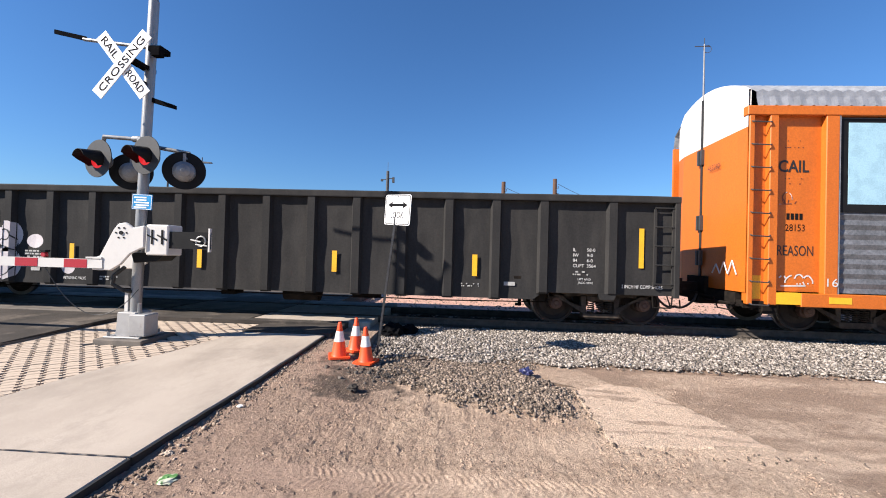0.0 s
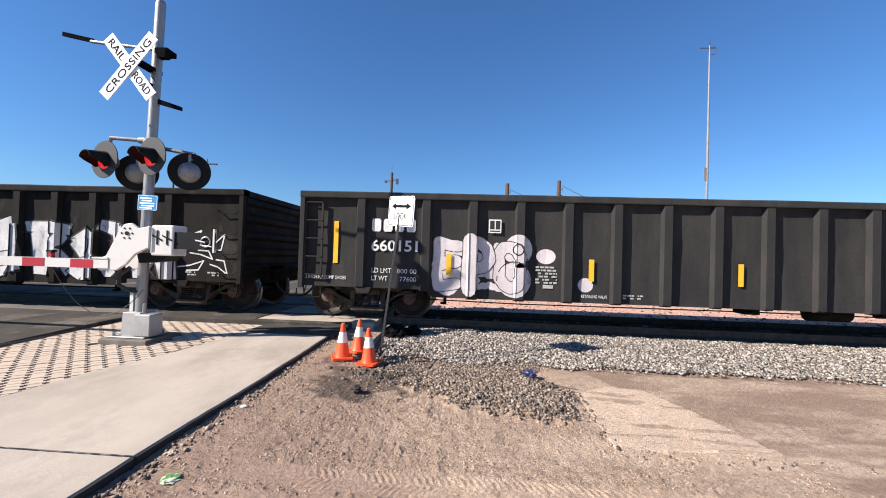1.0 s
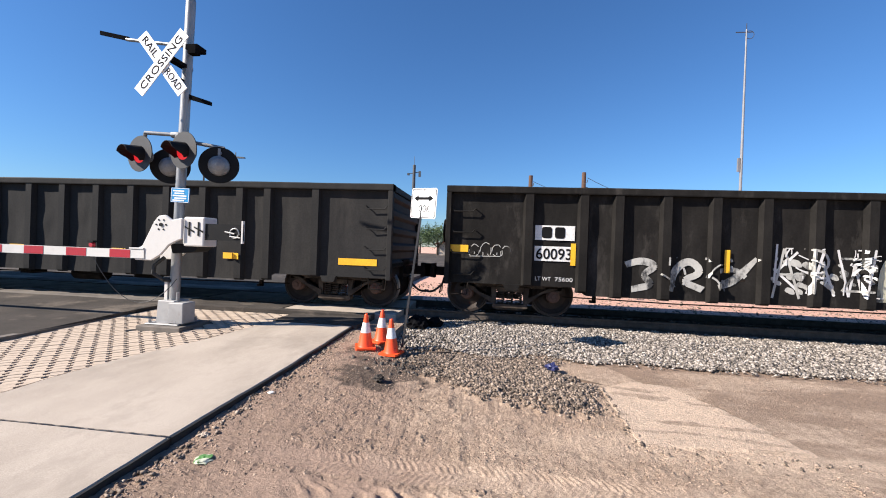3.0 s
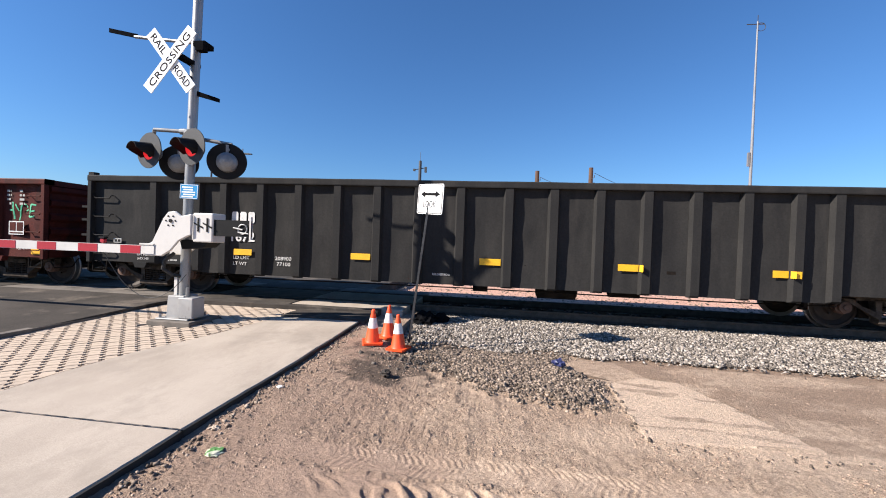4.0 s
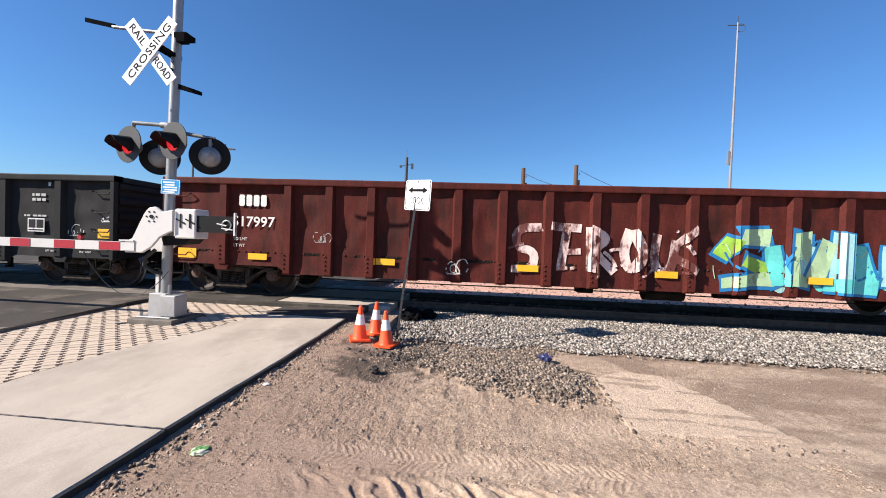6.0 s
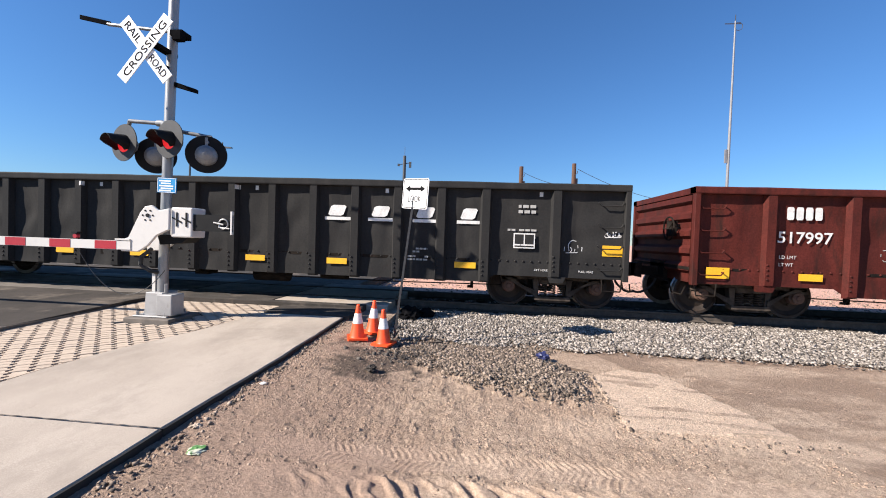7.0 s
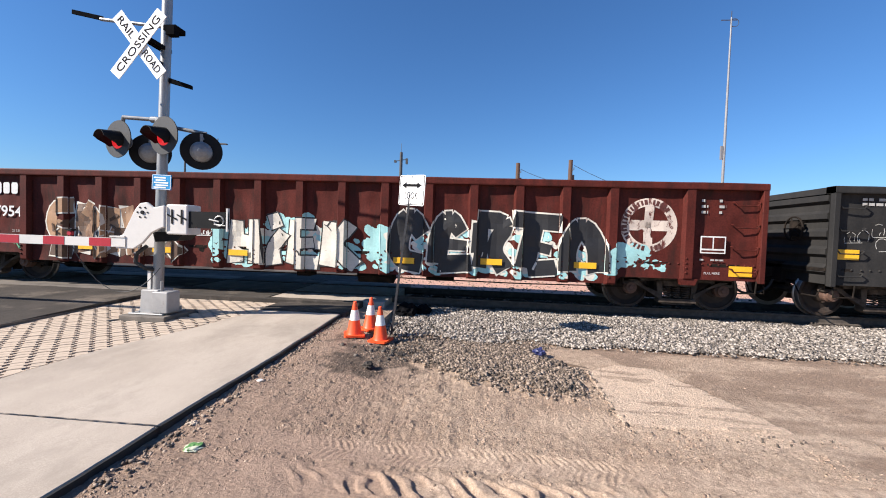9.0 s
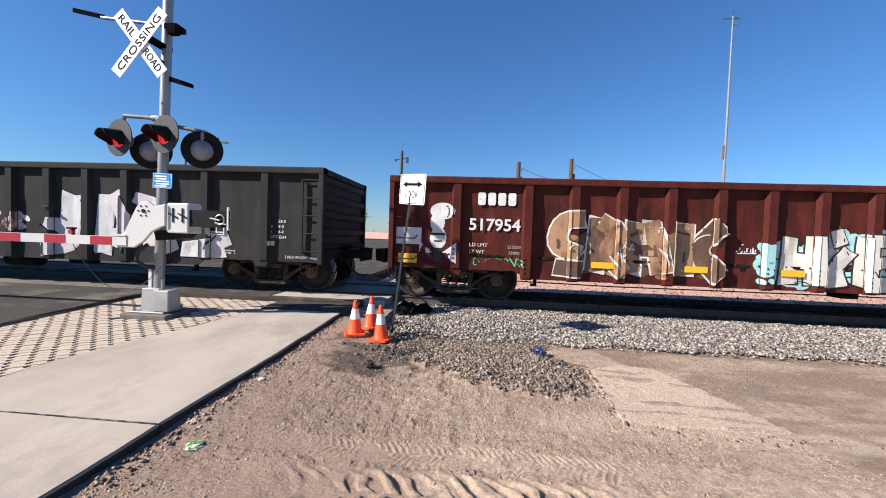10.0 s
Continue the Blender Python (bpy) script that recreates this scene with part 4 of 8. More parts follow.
    for s in (1, -1):
        b = Build()
        x0, x1 = sorted((s * half, s * (half - 0.03)))
        b.box(x0 - (0.09 if s > 0 else -0.09), x1 - (0.09 if s > 0 else -0.09), sheet_y, -sheet_y, 0.69, cz)
        for k in range(5):
            z = 0.86 + k * (cz - 0.98) / 4.2
            xo = s * half - s * 0.01
            part("end_rib", Build().prism([(s * (half - 0.088), z), (xo, z + 0.06), (xo, z + 0.16), (s * (half - 0.088), z + 0.22)], sheet_y + 0.06, -sheet_y - 0.06), paint, car)
        part("end_wall", b, paint, car)
        part("end_cap", Build().box(min(s * half, s * (half - 0.12)), max(s * half, s * (half - 0.12)), SIDE - 0.01, -SIDE + 0.01, cz + 0.003, high - 0.008), paint, car)
        for q in (1, -1):
            c = Build().box(min(s * half, s * (half - 0.10)), max(s * half, s * (half - 0.10)), min(q * (SIDE - 0.012), q * sheet_y), max(q * (SIDE - 0.012), q * sheet_y), 0.66, cz)
            bevelled(part("corner_post", c, paint, car), 0.008)
        coupler(car, s * half, s)
        # grab irons or ladder beside the corner
        irons = Build()
        if ladders:
            xa, xb = sorted((s * (half - 0.10), s * (half - 0.48)))
            irons.box(xa, xa + 0.035, SIDE + 0.02, SIDE + 0.06, 0.86, cz - 0.12)
            irons.box(xb - 0.035, xb, SIDE + 0.02, SIDE + 0.06, 0.86, cz - 0.12)
            for k in range(5):
                irons.tube([(xa + 0.01, SIDE + 0.02, 0.92 + 0.37 * k), (xb - 0.01, SIDE + 0.02, 0.92 + 0.37 * k)], 0.014, 6)
            irons.box(xa, xa + 0.03, sheet_y, SIDE + 0.06, 0.9, 0.95).box(xb - 0.03, xb, sheet_y, SIDE + 0.06, cz - 0.2, cz - 0.15)
            part("ladder", irons, paint, car)
        else:
            for k in range(4):
                xa, xb = sorted((s * (half - 0.12), s * (half - 0.58)))
                z = 0.86 + k * 0.42
                y = sheet_y - 0.07
                irons = Build()
                irons.tube([(xa, sheet_y, z + 0.06), (xa, y, z + 0.06), (xa + 0.05, y, z), (xb - 0.05, y, z), (xb, y, z + 0.06), (xb, sheet_y, z + 0.06)], 0.012, 6)
                part("grab_iron", irons, paint, car)

        step_b = Build()
        xa, xb = sorted((s * (half - 0.10), s * (half - 0.48)))
        step_b.tube([(xa, SIDE + 0.06, 0.70), (xa + 0.02, SIDE + 0.06, 0.46), (xb - 0.02, SIDE + 0.06, 0.46), (xb, SIDE + 0.06, 0.70)], 0.014, 6)
        part("sill_step", step_b, UNDER_STEEL, car)
        truck(car, s * (half - 1.34))
        jack = Build().prism([(s * (half - 1.34) - 0.17, 0.70), (s * (half - 1.34) - 0.12, 0.58), (s * (half - 1.34) + 0.12, 0.58), (s * (half - 1.34) + 0.17, 0.70)], SIDE + 0.03, SIDE + 0.16)
        part("jacking_pad", jack, paint, car)
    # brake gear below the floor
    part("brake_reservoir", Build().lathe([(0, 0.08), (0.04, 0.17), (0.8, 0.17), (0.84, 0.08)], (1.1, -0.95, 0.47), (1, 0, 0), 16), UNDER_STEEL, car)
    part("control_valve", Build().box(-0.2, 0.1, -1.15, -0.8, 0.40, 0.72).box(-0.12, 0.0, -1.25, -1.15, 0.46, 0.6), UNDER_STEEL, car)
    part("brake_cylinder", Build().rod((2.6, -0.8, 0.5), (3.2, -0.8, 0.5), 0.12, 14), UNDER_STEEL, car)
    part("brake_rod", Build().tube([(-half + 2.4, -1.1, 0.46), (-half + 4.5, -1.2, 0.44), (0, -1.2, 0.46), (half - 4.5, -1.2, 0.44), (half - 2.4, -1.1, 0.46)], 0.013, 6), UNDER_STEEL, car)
    for s in (1, -1):
        part("rod_hanger", Build().box(s * (half - 3.0) - 0.03, s * (half - 3.0) + 0.03, -1.24, -1.16, 0.40, 0.62).box(s * (half - 3.0) - 0.09, s * (half - 3.0) + 0.03, -1.24, -1.16, 0.38, 0.43), UNDER_STEEL, car)
    # brake wheel on the rear end
    bw = Build().ring((-half - 0.10, -0.75, 1.75), (1, 0, 0), 0.24, 0.018, 22)
    for k in range(5):
        a = 2 * math.pi * k / 5
        bw.rod((-half - 0.10, -0.75, 1.75), (-half - 0.10, -0.75 + 0.24 * math.cos(a), 1.75 + 0.24 * math.sin(a)), 0.012, 6)
    bw.box(-half - 0.10, -half + 0.02, -0.86, -0.64, 1.60, 1.90)
    part("brake_wheel", bw, UNDER_STEEL, car)
    if rivets:
        r = Build()
        dome = [(0, 0.024), (0.012, 0.019), (0.020, 0.006)]
        for a, b_ in zip(edges, edges[1:]):
            m = max(2, int((b_ - a - 0.24) / 0.14))
            for k in range(m):
                x = a + 0.14 + (b_ - a - 0.28) * k / (m - 1)
                r.lathe(dome, (x, sheet_y - 0.001 + posts.dent(x, 0.98, foot(x), cz), 0.98), (0, -1, 0), 6)
        for x in posts:
            for k in range(4):
                r.lathe(dome, (x - 0.045, SIDE - 0.002, foot(x) + 0.13 + 0.09 * k), (0, -1, 0), 6)
        tagged(part("rivets", r, paint, car), kind="stuff")
    car["half"] = half
    return car, posts, half


def flat(b, poly, posts, lift, slot=0):
    """A painted patch: on the sheets, and on the faces of the posts that it crosses. poly is convex, in x and z."""
    def clip(pts, lo, hi):
        for bound, sign in ((lo, 1), (hi, -1)):
            out = []
            for (xa, za), (xb, zb) in zip(pts, pts[1:] + pts[:1]):
                ia, ib = (xa - bound) * sign >= 0, (xb - bound) * sign >= 0
                if ia:
                    out.append((xa, za))
                if ia != ib:
                    t = (bound - xa) / (xb - xa)
                    out.append((bound, za + (zb - za) * t))
            pts = out
            if len(pts) < 3:
                return []
        return pts

    def cells(pts, size=0.11):
        """pts, cut along a square grid."""
        xs, out = [p[0] for p in pts], []
        for i in range(math.floor(min(xs) / size), math.floor(max(xs) / size) + 1):
            column = [(z, x) for x, z in clip(pts, i * size, (i + 1) * size)]
            if not column:
                continue
            zs = [p[0] for p in column]
            for k in range(math.floor(min(zs) / size), math.floor(max(zs) / size) + 1):
                cell = clip(column, k * size, (k + 1) * size)
                if cell:
                    out.append([(x, z) for z, x in cell])
        return out
    if isinstance(posts, Posts):
        far = max(abs(p[0]) for p in poly) > posts.edges[-1] - 2.7
        poly = [(x, z) for z, x in clip([(z, x) for x, z in poly], 0.71 if far else 0.56, 9.0)]
        if not poly:
            return
    lo, hi = min(p[0] for p in poly), max(p[0] for p in poly)
    spans, cur = [], lo
    for x in posts:
        if lo - 0.12 < x < hi + 0.12:
            spans.append((cur, x - 0.116, SIDE + DEEP))
            spans.append((x - 0.114, x - 0.076, x))
            spans.append((x - 0.074, x + 0.074, SIDE))
            spans.append((x + 0.076, x + 0.114, x))
            cur = x + 0.116
    spans.append((cur, hi, SIDE + DEEP))
    for a, c, y in spans:
        if 0.03 < c - a < 0.05:
            # the sloping flank of a post
            pts = clip(list(poly), a, c)
            if pts:
                v = [(p[0], SIDE + DEEP * (abs(p[0] - y) - 0.075) / 0.04 - 2.6 * lift - 0.006, p[1]) for p in pts]
                area = sum(p[0] * q[1] - q[0] * p[1] for p, q in zip(pts, pts[1:] + pts[:1]))
                b.add(v, [tuple(range(len(v))) if area > 0 else tuple(range(len(v) - 1, -1, -1))], slot)
        elif c > a:
            pts = clip(list(poly), a, c)
            if pts:
                yy = y - lift - (0.004 if y == SIDE else 0.0)
                bent = isinstance(posts, Posts) and y != SIDE
                for cell in (cells(pts) if bent else [pts]):
                    v = [(p[0], yy + (posts.dent(p[0], p[1], 0.54, posts.top) if bent else 0.0), p[1]) for p in cell]
                    area = sum(p[0] * q[1] - q[0] * p[1] for p, q in zip(cell, cell[1:] + cell[:1]))
                    b.add(v, [tuple(range(len(v))) if area > 0 else tuple(range(len(v) - 1, -1, -1))], slot)


COUNT = [0]


def stroke(b, pts, width, posts, base, slot=0, round_ends=True):
    """A line of paint; each piece lies a hair over the one before it."""
    def lift_now():
        COUNT[0] += 1
        return base + 0.00009 * (COUNT[0] % 24)
    for p, q in zip(pts, pts[1:]):
        d = Vector((q[0] - p[0], q[1] - p[1]))
        if d.length < 1e-4:
            continue
        d.normalize()
        nrm = Vector((-d.y, d.x)) * width / 2
        flat(b, [(p[0] - nrm.x, p[1] - nrm.y), (q[0] - nrm.x, q[1] - nrm.y), (q[0] + nrm.x, q[1] + nrm.y), (p[0] + nrm.x, p[1] + nrm.y)], posts, lift_now(), slot)
    if round_ends:
        for p in pts:
            flat(b, [(p[0] + width / 2 * math.cos(a), p[1] + width / 2 * math.sin(a)) for a in [2 * math.pi * k / 10 for k in range(10)]], posts, lift_now(), slot)


def arc(cx, cz, rx, rz, a0, a1, n=9):
    return [(cx + rx * math.cos(radians(a0 + (a1 - a0) * k / n)), cz + rz * math.sin(radians(a0 + (a1 - a0) * k / n))) for k in range(n + 1)]


# letter-like forms in a unit cell, for sprayed pieces
FORMS = {
    "a": [[(0.1, 0), (0.45, 1), (0.9, 0)], [(0.25, 0.35), (0.75, 0.35)]],
    "e": [[(0.85, 0.9), (0.2, 0.95), (0.15, 0.05), (0.85, 0.1)], [(0.2, 0.5), (0.7, 0.55)]],
    "h": [[(0.15, 0), (0.2, 1)], [(0.85, 0), (0.8, 1)], [(0.2, 0.5), (0.8, 0.5)]],
    "k": [[(0.15, 0), (0.2, 1)], [(0.85, 1), (0.25, 0.5), (0.9, 0)]],
    "n": [[(0.1, 0), (0.15, 1), (0.8, 0), (0.9, 1)]],
    "o": [arc(0.5, 0.5, 0.38, 0.46, 0, 360, 12)],
    "p": [[(0.2, 0), (0.2, 1)], arc(0.2, 0.7, 0.6, 0.3, 90, -90, 7)],
    "r": [[(0.2, 0), (0.2, 1)], arc(0.2, 0.72, 0.55, 0.28, 90, -90, 7), [(0.4, 0.45), (0.9, 0)]],
    "s": [[(0.85, 0.85), (0.5, 1), (0.18, 0.78), (0.5, 0.52), (0.85, 0.25), (0.5, 0), (0.12, 0.15)]],
    "w": [[(0.05, 1), (0.3, 0), (0.5, 0.7), (0.72, 0), (0.95, 1)]],
    "y": [[(0.1, 1), (0.5, 0.5)], [(0.9, 1), (0.4, -0.1)]],
    "z": [[(0.1, 0.95), (0.85, 0.95), (0.15, 0.05), (0.9, 0.05)]],
}


def sprayed(car, posts, forms, x0, x1, z0, z1, width, mats, rim=0.0, seed=1, lean=0.0, name="graffiti", label="", jitter=0.06, lift=0.004):
    """A sprayed piece: a rim in the last material, and fills in the others, letter by letter."""
    rng = random.Random(seed)
    n = len(forms)
    cell = (x1 - x0) / n
    for i, ch in enumerate(forms):
        b, lines_ = Build(), []
        for line in FORMS[ch]:
            zj0, zj1 = z0 + rng.uniform(-jitter, jitter), z1 + rng.uniform(-jitter, jitter)
            pts = [(x0 + cell * (i + 1.0 * px) + lean * pz + rng.uniform(-0.02, 0.02), zj0 + (zj1 - zj0) * pz) for px, pz in line]
            w = width * rng.uniform(0.85, 1.15)
            # a hand-drawn line wavers
            hand = [pts[0]]
            for p, q in zip(pts, pts[1:]):
                n_s = max(1, round(math.hypot(q[0] - p[0], q[1] - p[1]) / 0.22))
                for k in range(1, n_s + 1):
                    t, wob = k / n_s, min(0.03, 0.12 * width)
                    hand.append((p[0] + (q[0] - p[0]) * t + rng.uniform(-wob, wob), p[1] + (q[1] - p[1]) * t + rng.uniform(-wob, wob)))
            over = lift + (0.0048 * (i % 2) if rim else 0.0)
            lines_.append((hand, w, over))
        for hand, w, over in lines_:
            if rim:
                stroke(b, hand, w + 2 * rim, posts, over, len(mats) - 1)
        for hand, w, over in lines_:
            stroke(b, hand, w, posts, over + (0.0024 if rim else 0.0), i % max(1, len(mats) - (1 if rim else 0)))
        part(name, b, mats, car, label)


def piece(car, posts, at, unit, letters, mats, rim, seed, label="", lift=0.007, rounds=2):
    """A sprayed piece of hard-edged letters. at: its low left corner (x, z); unit: the size of one unit of the drawing (x, z).
    Each letter is a list of strokes, each a list of (u, v, width); the last material draws the rim."""
    rng = random.Random(seed)
    for i, letter in enumerate(letters):
        b = Build()
        for layer in (0, 1):
            if layer == 0 and not rim:
                continue
            for k, line in enumerate(letter):
                grow = 2 * rim if layer == 0 else 0.0
                # corners are cut twice, which rounds the bends
                for _ in range(rounds if len(line) > 2 else 0):
                    line = line[:1] + [tuple(p[c] + (q[c] - p[c]) * f for c in range(3)) for p, q in zip(line, line[1:]) for f in (0.25, 0.75)] + line[-1:]
                pts = [(at[0] + u * unit[0], at[1] + v * unit[1], w * unit[0] + grow) for u, v, w in line]
                for n, ((xa, za, wa), (xb, zb, wb)) in enumerate(zip(pts, pts[1:])):
                    d = Vector((xb - xa, zb - za)).normalized()
                    side = Vector((-d.y, d.x))
                    ends = (0.5 * rim if layer == 0 else 0.0)
                    over = 0.20 if len(pts) < 5 else 0.10
                    p, q = Vector((xa, za)) - d * (ends + (over * wa if n else 0.0)), Vector((xb, zb)) + d * (ends + (over * wb if n < len(pts) - 2 else 0.0))
                    # ends are cut at a slant, as by a flat nozzle
                    ja, jb = (0.0 if n else rng.uniform(-0.14, 0.14) * wa), (0.0 if n < len(pts) - 2 else rng.uniform(-0.14, 0.14) * wb)
                    quad = [p - side * wa / 2 - d * ja, q - side * wb / 2 + d * jb, q + side * wb / 2 - d * jb, p + side * wa / 2 + d * ja]
                    COUNT[0] += 1
                    slot = len(mats) - 1 if layer == 0 else (i + k) % max(1, len(mats) - (1 if rim else 0))
                    flat(b, [(c.x, max(0.57, c.y)) for c in quad], posts, lift + 0.004 * layer + 0.0075 * (i % 2) + 0.00008 * (COUNT[0] % 24), slot)
        part("graffiti", b, mats, car, label)


SILVER_LETTERS = (
    [[(2.5, 21, 5), (9, 1, 4.5)], [(12.5, 20.5, 5), (10.5, 1.5, 4)]],
    [[(17, 17, 5), (22, 0.5, 5)], [(22.5, 23, 8), (24, 10, 9), (22, 2, 4)], [(28, 21, 5), (30, 3, 5)]],
    [[(33, 20.5, 4), (45, 20.5, 4.5), (52, 19.5, 4)], [(39, 19, 8), (41, 2, 7)], [(50, 18, 4), (45, 12.5, 4), (53, 4, 6)]],
    [[(62, 20, 4), (55, 15, 5), (61, 9, 6), (54, 2, 6)], [(61, 19, 5), (60.5, 1, 5.5)]],
    [[(65, 22, 4), (73, 20, 6), (75, 11, 6), (67, 3, 6)]],
    [[(78, 20, 5.5), (83, 2, 6)], [(83, 4, 4), (87, 10, 3)], [(88, 20, 6), (94, 2, 6)], [(95, 12, 4), (95.5, 2, 5)]],
)
TEAL_LETTERS = (
    [[(3, 14, 7), (8, 12, 8)], [(9, 16.5, 5), (19, 16.5, 6)], [(10, 9.5, 4), (20, 6, 5)], [(4, 2, 3.4), (13, 3.5, 4), (20, 4, 5)]],
    [[(19.5, 14, 5), (22.5, 2, 5)], [(28.5, 18.5, 6.5), (28, 2, 6)], [(33, 14, 4), (29, 6, 4)]],
    [[(37, 16, 5), (33, 4, 6)], [(41, 18.5, 6), (40, 2, 6)], [(46, 15, 4.6), (49, 3, 6)], [(36, 3, 4.4), (52, 2.6, 5)]],
    [[(56, 15, 6), (56, 3, 6)], [(57, 7, 4.5), (67, 6, 4.5)], [(55, 2, 3.5), (66, 2, 3.2)]],
)
BLACK_LETTERS = (
    [[(12, 15, 6), (7, 22, 8), (3.2, 15, 7.5), (3.2, 6, 7.5), (11.5, 4.5, 7)]],
    [[(26, 16, 5), (21.5, 22, 7), (18, 15, 7), (17.5, 5, 7)], [(18, 12, 4.4), (28, 11.5, 3.6)], [(18, 4.5, 6.4), (30, 5.5, 6)]],
    [[(32, 21, 6), (43, 20.5, 6.4), (37, 11, 5.5), (42, 3.5, 6.5)], [(33, 20, 5.5), (32.5, 4, 6)]],
    [[(44.5, 21.5, 5.4), (61, 20.5, 5.6)], [(52, 20, 6.6), (49, 4.5, 7.4)], [(51, 12.5, 3.6), (58, 11, 3.6)], [(50, 4, 5.4), (60, 5, 5.4)]],
    [[(64, 4, 6.6), (63.6, 13, 6.4), (68.5, 20.5, 7.4), (74, 13.5, 6.6), (74.5, 4, 6.8)]],
)
WHITE_LETTERS = (
    [[(2, 22, 4.6), (1.6, 6, 6)], [(9, 22.5, 4.6), (9.6, 6, 6)], [(2, 14.5, 4.8), (9, 13.5, 4.8)]],
    [[(14.5, 21.5, 5.5), (18.5, 23, 5)], [(20, 18, 4.6), (15.5, 12, 4.6), (16.5, 6, 6)]],
    [[(24.5, 22.5, 4.8), (24, 6, 6)], [(25, 21.5, 3.8), (31.5, 21.5, 3.8)], [(25, 14, 3.8), (31, 14.5, 3.6)], [(24, 7, 4.8), (33, 7, 4.8)]],
    [[(37, 22.5, 4.8), (36.5, 6, 6)], [(45, 22, 4.6), (39, 14, 4.6), (47, 6, 5.4)]],
)
TAN_LETTERS = (
    [[(12, 18, 5), (4.5, 17.5, 5), (3, 9, 6), (11, 7.5, 4)], [(3, 3, 5), (12, 2.4, 5)]],
    [[(16.5, 18.5, 5.4), (15.5, 2, 6)], [(17, 17.5, 5), (23.5, 13.5, 6), (18, 8.5, 4.6), (24.5, 2, 5)]],
    [[(27.5, 17.5, 6), (27, 2, 6)], [(33, 18, 5), (36.5, 2.4, 6)], [(28, 9, 3.8), (35, 9, 3.8)]],
    [[(43, 17.5, 6), (43, 2, 6)], [(53.5, 17.5, 5), (46, 9.5, 5), (54, 2, 6)]],
)
PALE_LETTERS = (
    [[(2.5, 2.4, 4), (16, 5, 5), (11, 11, 5), (5.5, 12.5, 2.4)], [(14.5, 22.5, 8), (13, 9, 7)]],
    [[(27, 23, 5.6), (25.5, 2, 6)], [(29, 23.5, 5), (34.5, 14, 5), (31, 4, 5)], [(27, 9, 3), (33, 9, 3)]],
    [[(37, 22.5, 3), (46, 19, 5), (54, 10, 6)], [(38, 15, 4), (46, 19.5, 4)], [(45, 18, 5), (50, 3, 6)]],
    [[(54, 3.4, 6), (69, 5.5, 6.5)], [(66, 13, 5), (69, 5.5, 5)]],
)
SWIRLS = (
    [[(0, 10, 2), (5, 12, 2.4), (10, 10, 2.4), (5, 6.5, 2), (9, 3, 2.4), (2, 1, 2)]],
    [[(14, 1, 2), (15, 9, 2.4), (20, 13, 2.4), (24, 8, 2.2), (17, 5, 2), (24, 2, 2.2)]],
    [[(28, 3, 2), (34, 6, 3), (40, 14, 1.2)], [(29, 9, 1.6), (34, 10, 1.6), (37, 7, 1.4)]],
)
ARCHES = (
    [[(1, 0, 3), (1.5, 10, 3), (7, 14, 3), (11.5, 10, 3), (11.5, 0, 3.4)], [(3, 6, 2), (10, 6, 2)]],
    [[(16, 2, 2), (19, 8, 3), (16, 13, 2)]],
)
PINK_LETTERS = (
    [[(12, 17, 3), (3, 16.5, 3.2), (3, 10, 3), (10, 9, 3), (9, 3, 3.2), (1, 3, 2.6)]],
    [[(15, 17.5, 3), (26, 17, 3)], [(21, 17, 3), (19, 3, 3.2)], [(19, 9, 2.2), (26, 9.5, 2.2)]],
    [[(29, 17.5, 3), (29.5, 3, 3)], [(29, 17, 2.8), (36, 14, 3), (30, 10, 2.6), (38, 3, 3)]],
    [[(43, 17, 4), (40.5, 10, 3.4), (43, 3, 3.2), (48, 9, 3.6), (43.5, 17, 3)]],
    [[(52, 16, 3), (51, 5, 3), (57, 3, 3.4), (58.5, 14, 3)], [(58, 12, 2.6), (65, 18, 2.6)], [(58, 9, 2.6), (66, 4, 2.8)]],
)


def cloud(car, posts, x0, x1, z0, z1, n, r, mats, seed, lift=0.0015, label=""):
    """Overlapping soft patches of spray."""
    rng = random.Random(seed)
    b = Build()
    for k in range(3 * n):
        cx, cz, rr = rng.uniform(x0, x1), rng.uniform(z0, z1), r * rng.uniform(0.2, 0.65)
        flat(b, [(cx + rr * (1 + 0.12 * math.cos(3 * a + k)) * math.cos(a + 0.3), cz + 0.8 * rr * (1 + 0.12 * math.sin(2 * a + k)) * math.sin(a)) for a in [2 * math.pi * q / 14 for q in range(14)]], posts, lift + 0.00005 * (k % 40), k % len(mats))
    return part("graffiti", b, mats, car, label)


def cuts(car, posts, x0, x1, z0, z1, n, width, material, seed):
    """Thin sprayed lines inside a piece, that cut its letters."""
    rng = random.Random(seed)
    b = Build()
    for k in range(n):
        x, z, a = rng.uniform(x0, x1), rng.uniform(z0, z1), rng.choice((80, 100, 60, 120, 20, -25)) + rng.uniform(-10, 10)
        l = rng.uniform(0.12, 0.42)
        bend = rng.uniform(-50, 50)
        pts = [(x, z)]
        for q in range(5):
            c = radians(a + bend * q / 4)
            pts.append((pts[-1][0] + l / 5 * math.cos(c), min(z1, max(z0, pts[-1][1] + l / 5 * math.sin(c)))))
        stroke(b, pts, width * rng.uniform(0.6, 1.5), posts, 0.022, 0, False)
    return part("graffiti", b, material, car)


def plate(car, x, z, w, h, material, posts=(), name="reflector", lift=0.003):
    b = Build()
    flat(b, [(x, z), (x + w, z), (x + w, z + h), (x, z + h)], list(posts), lift)
    return part(name, b, material, car)


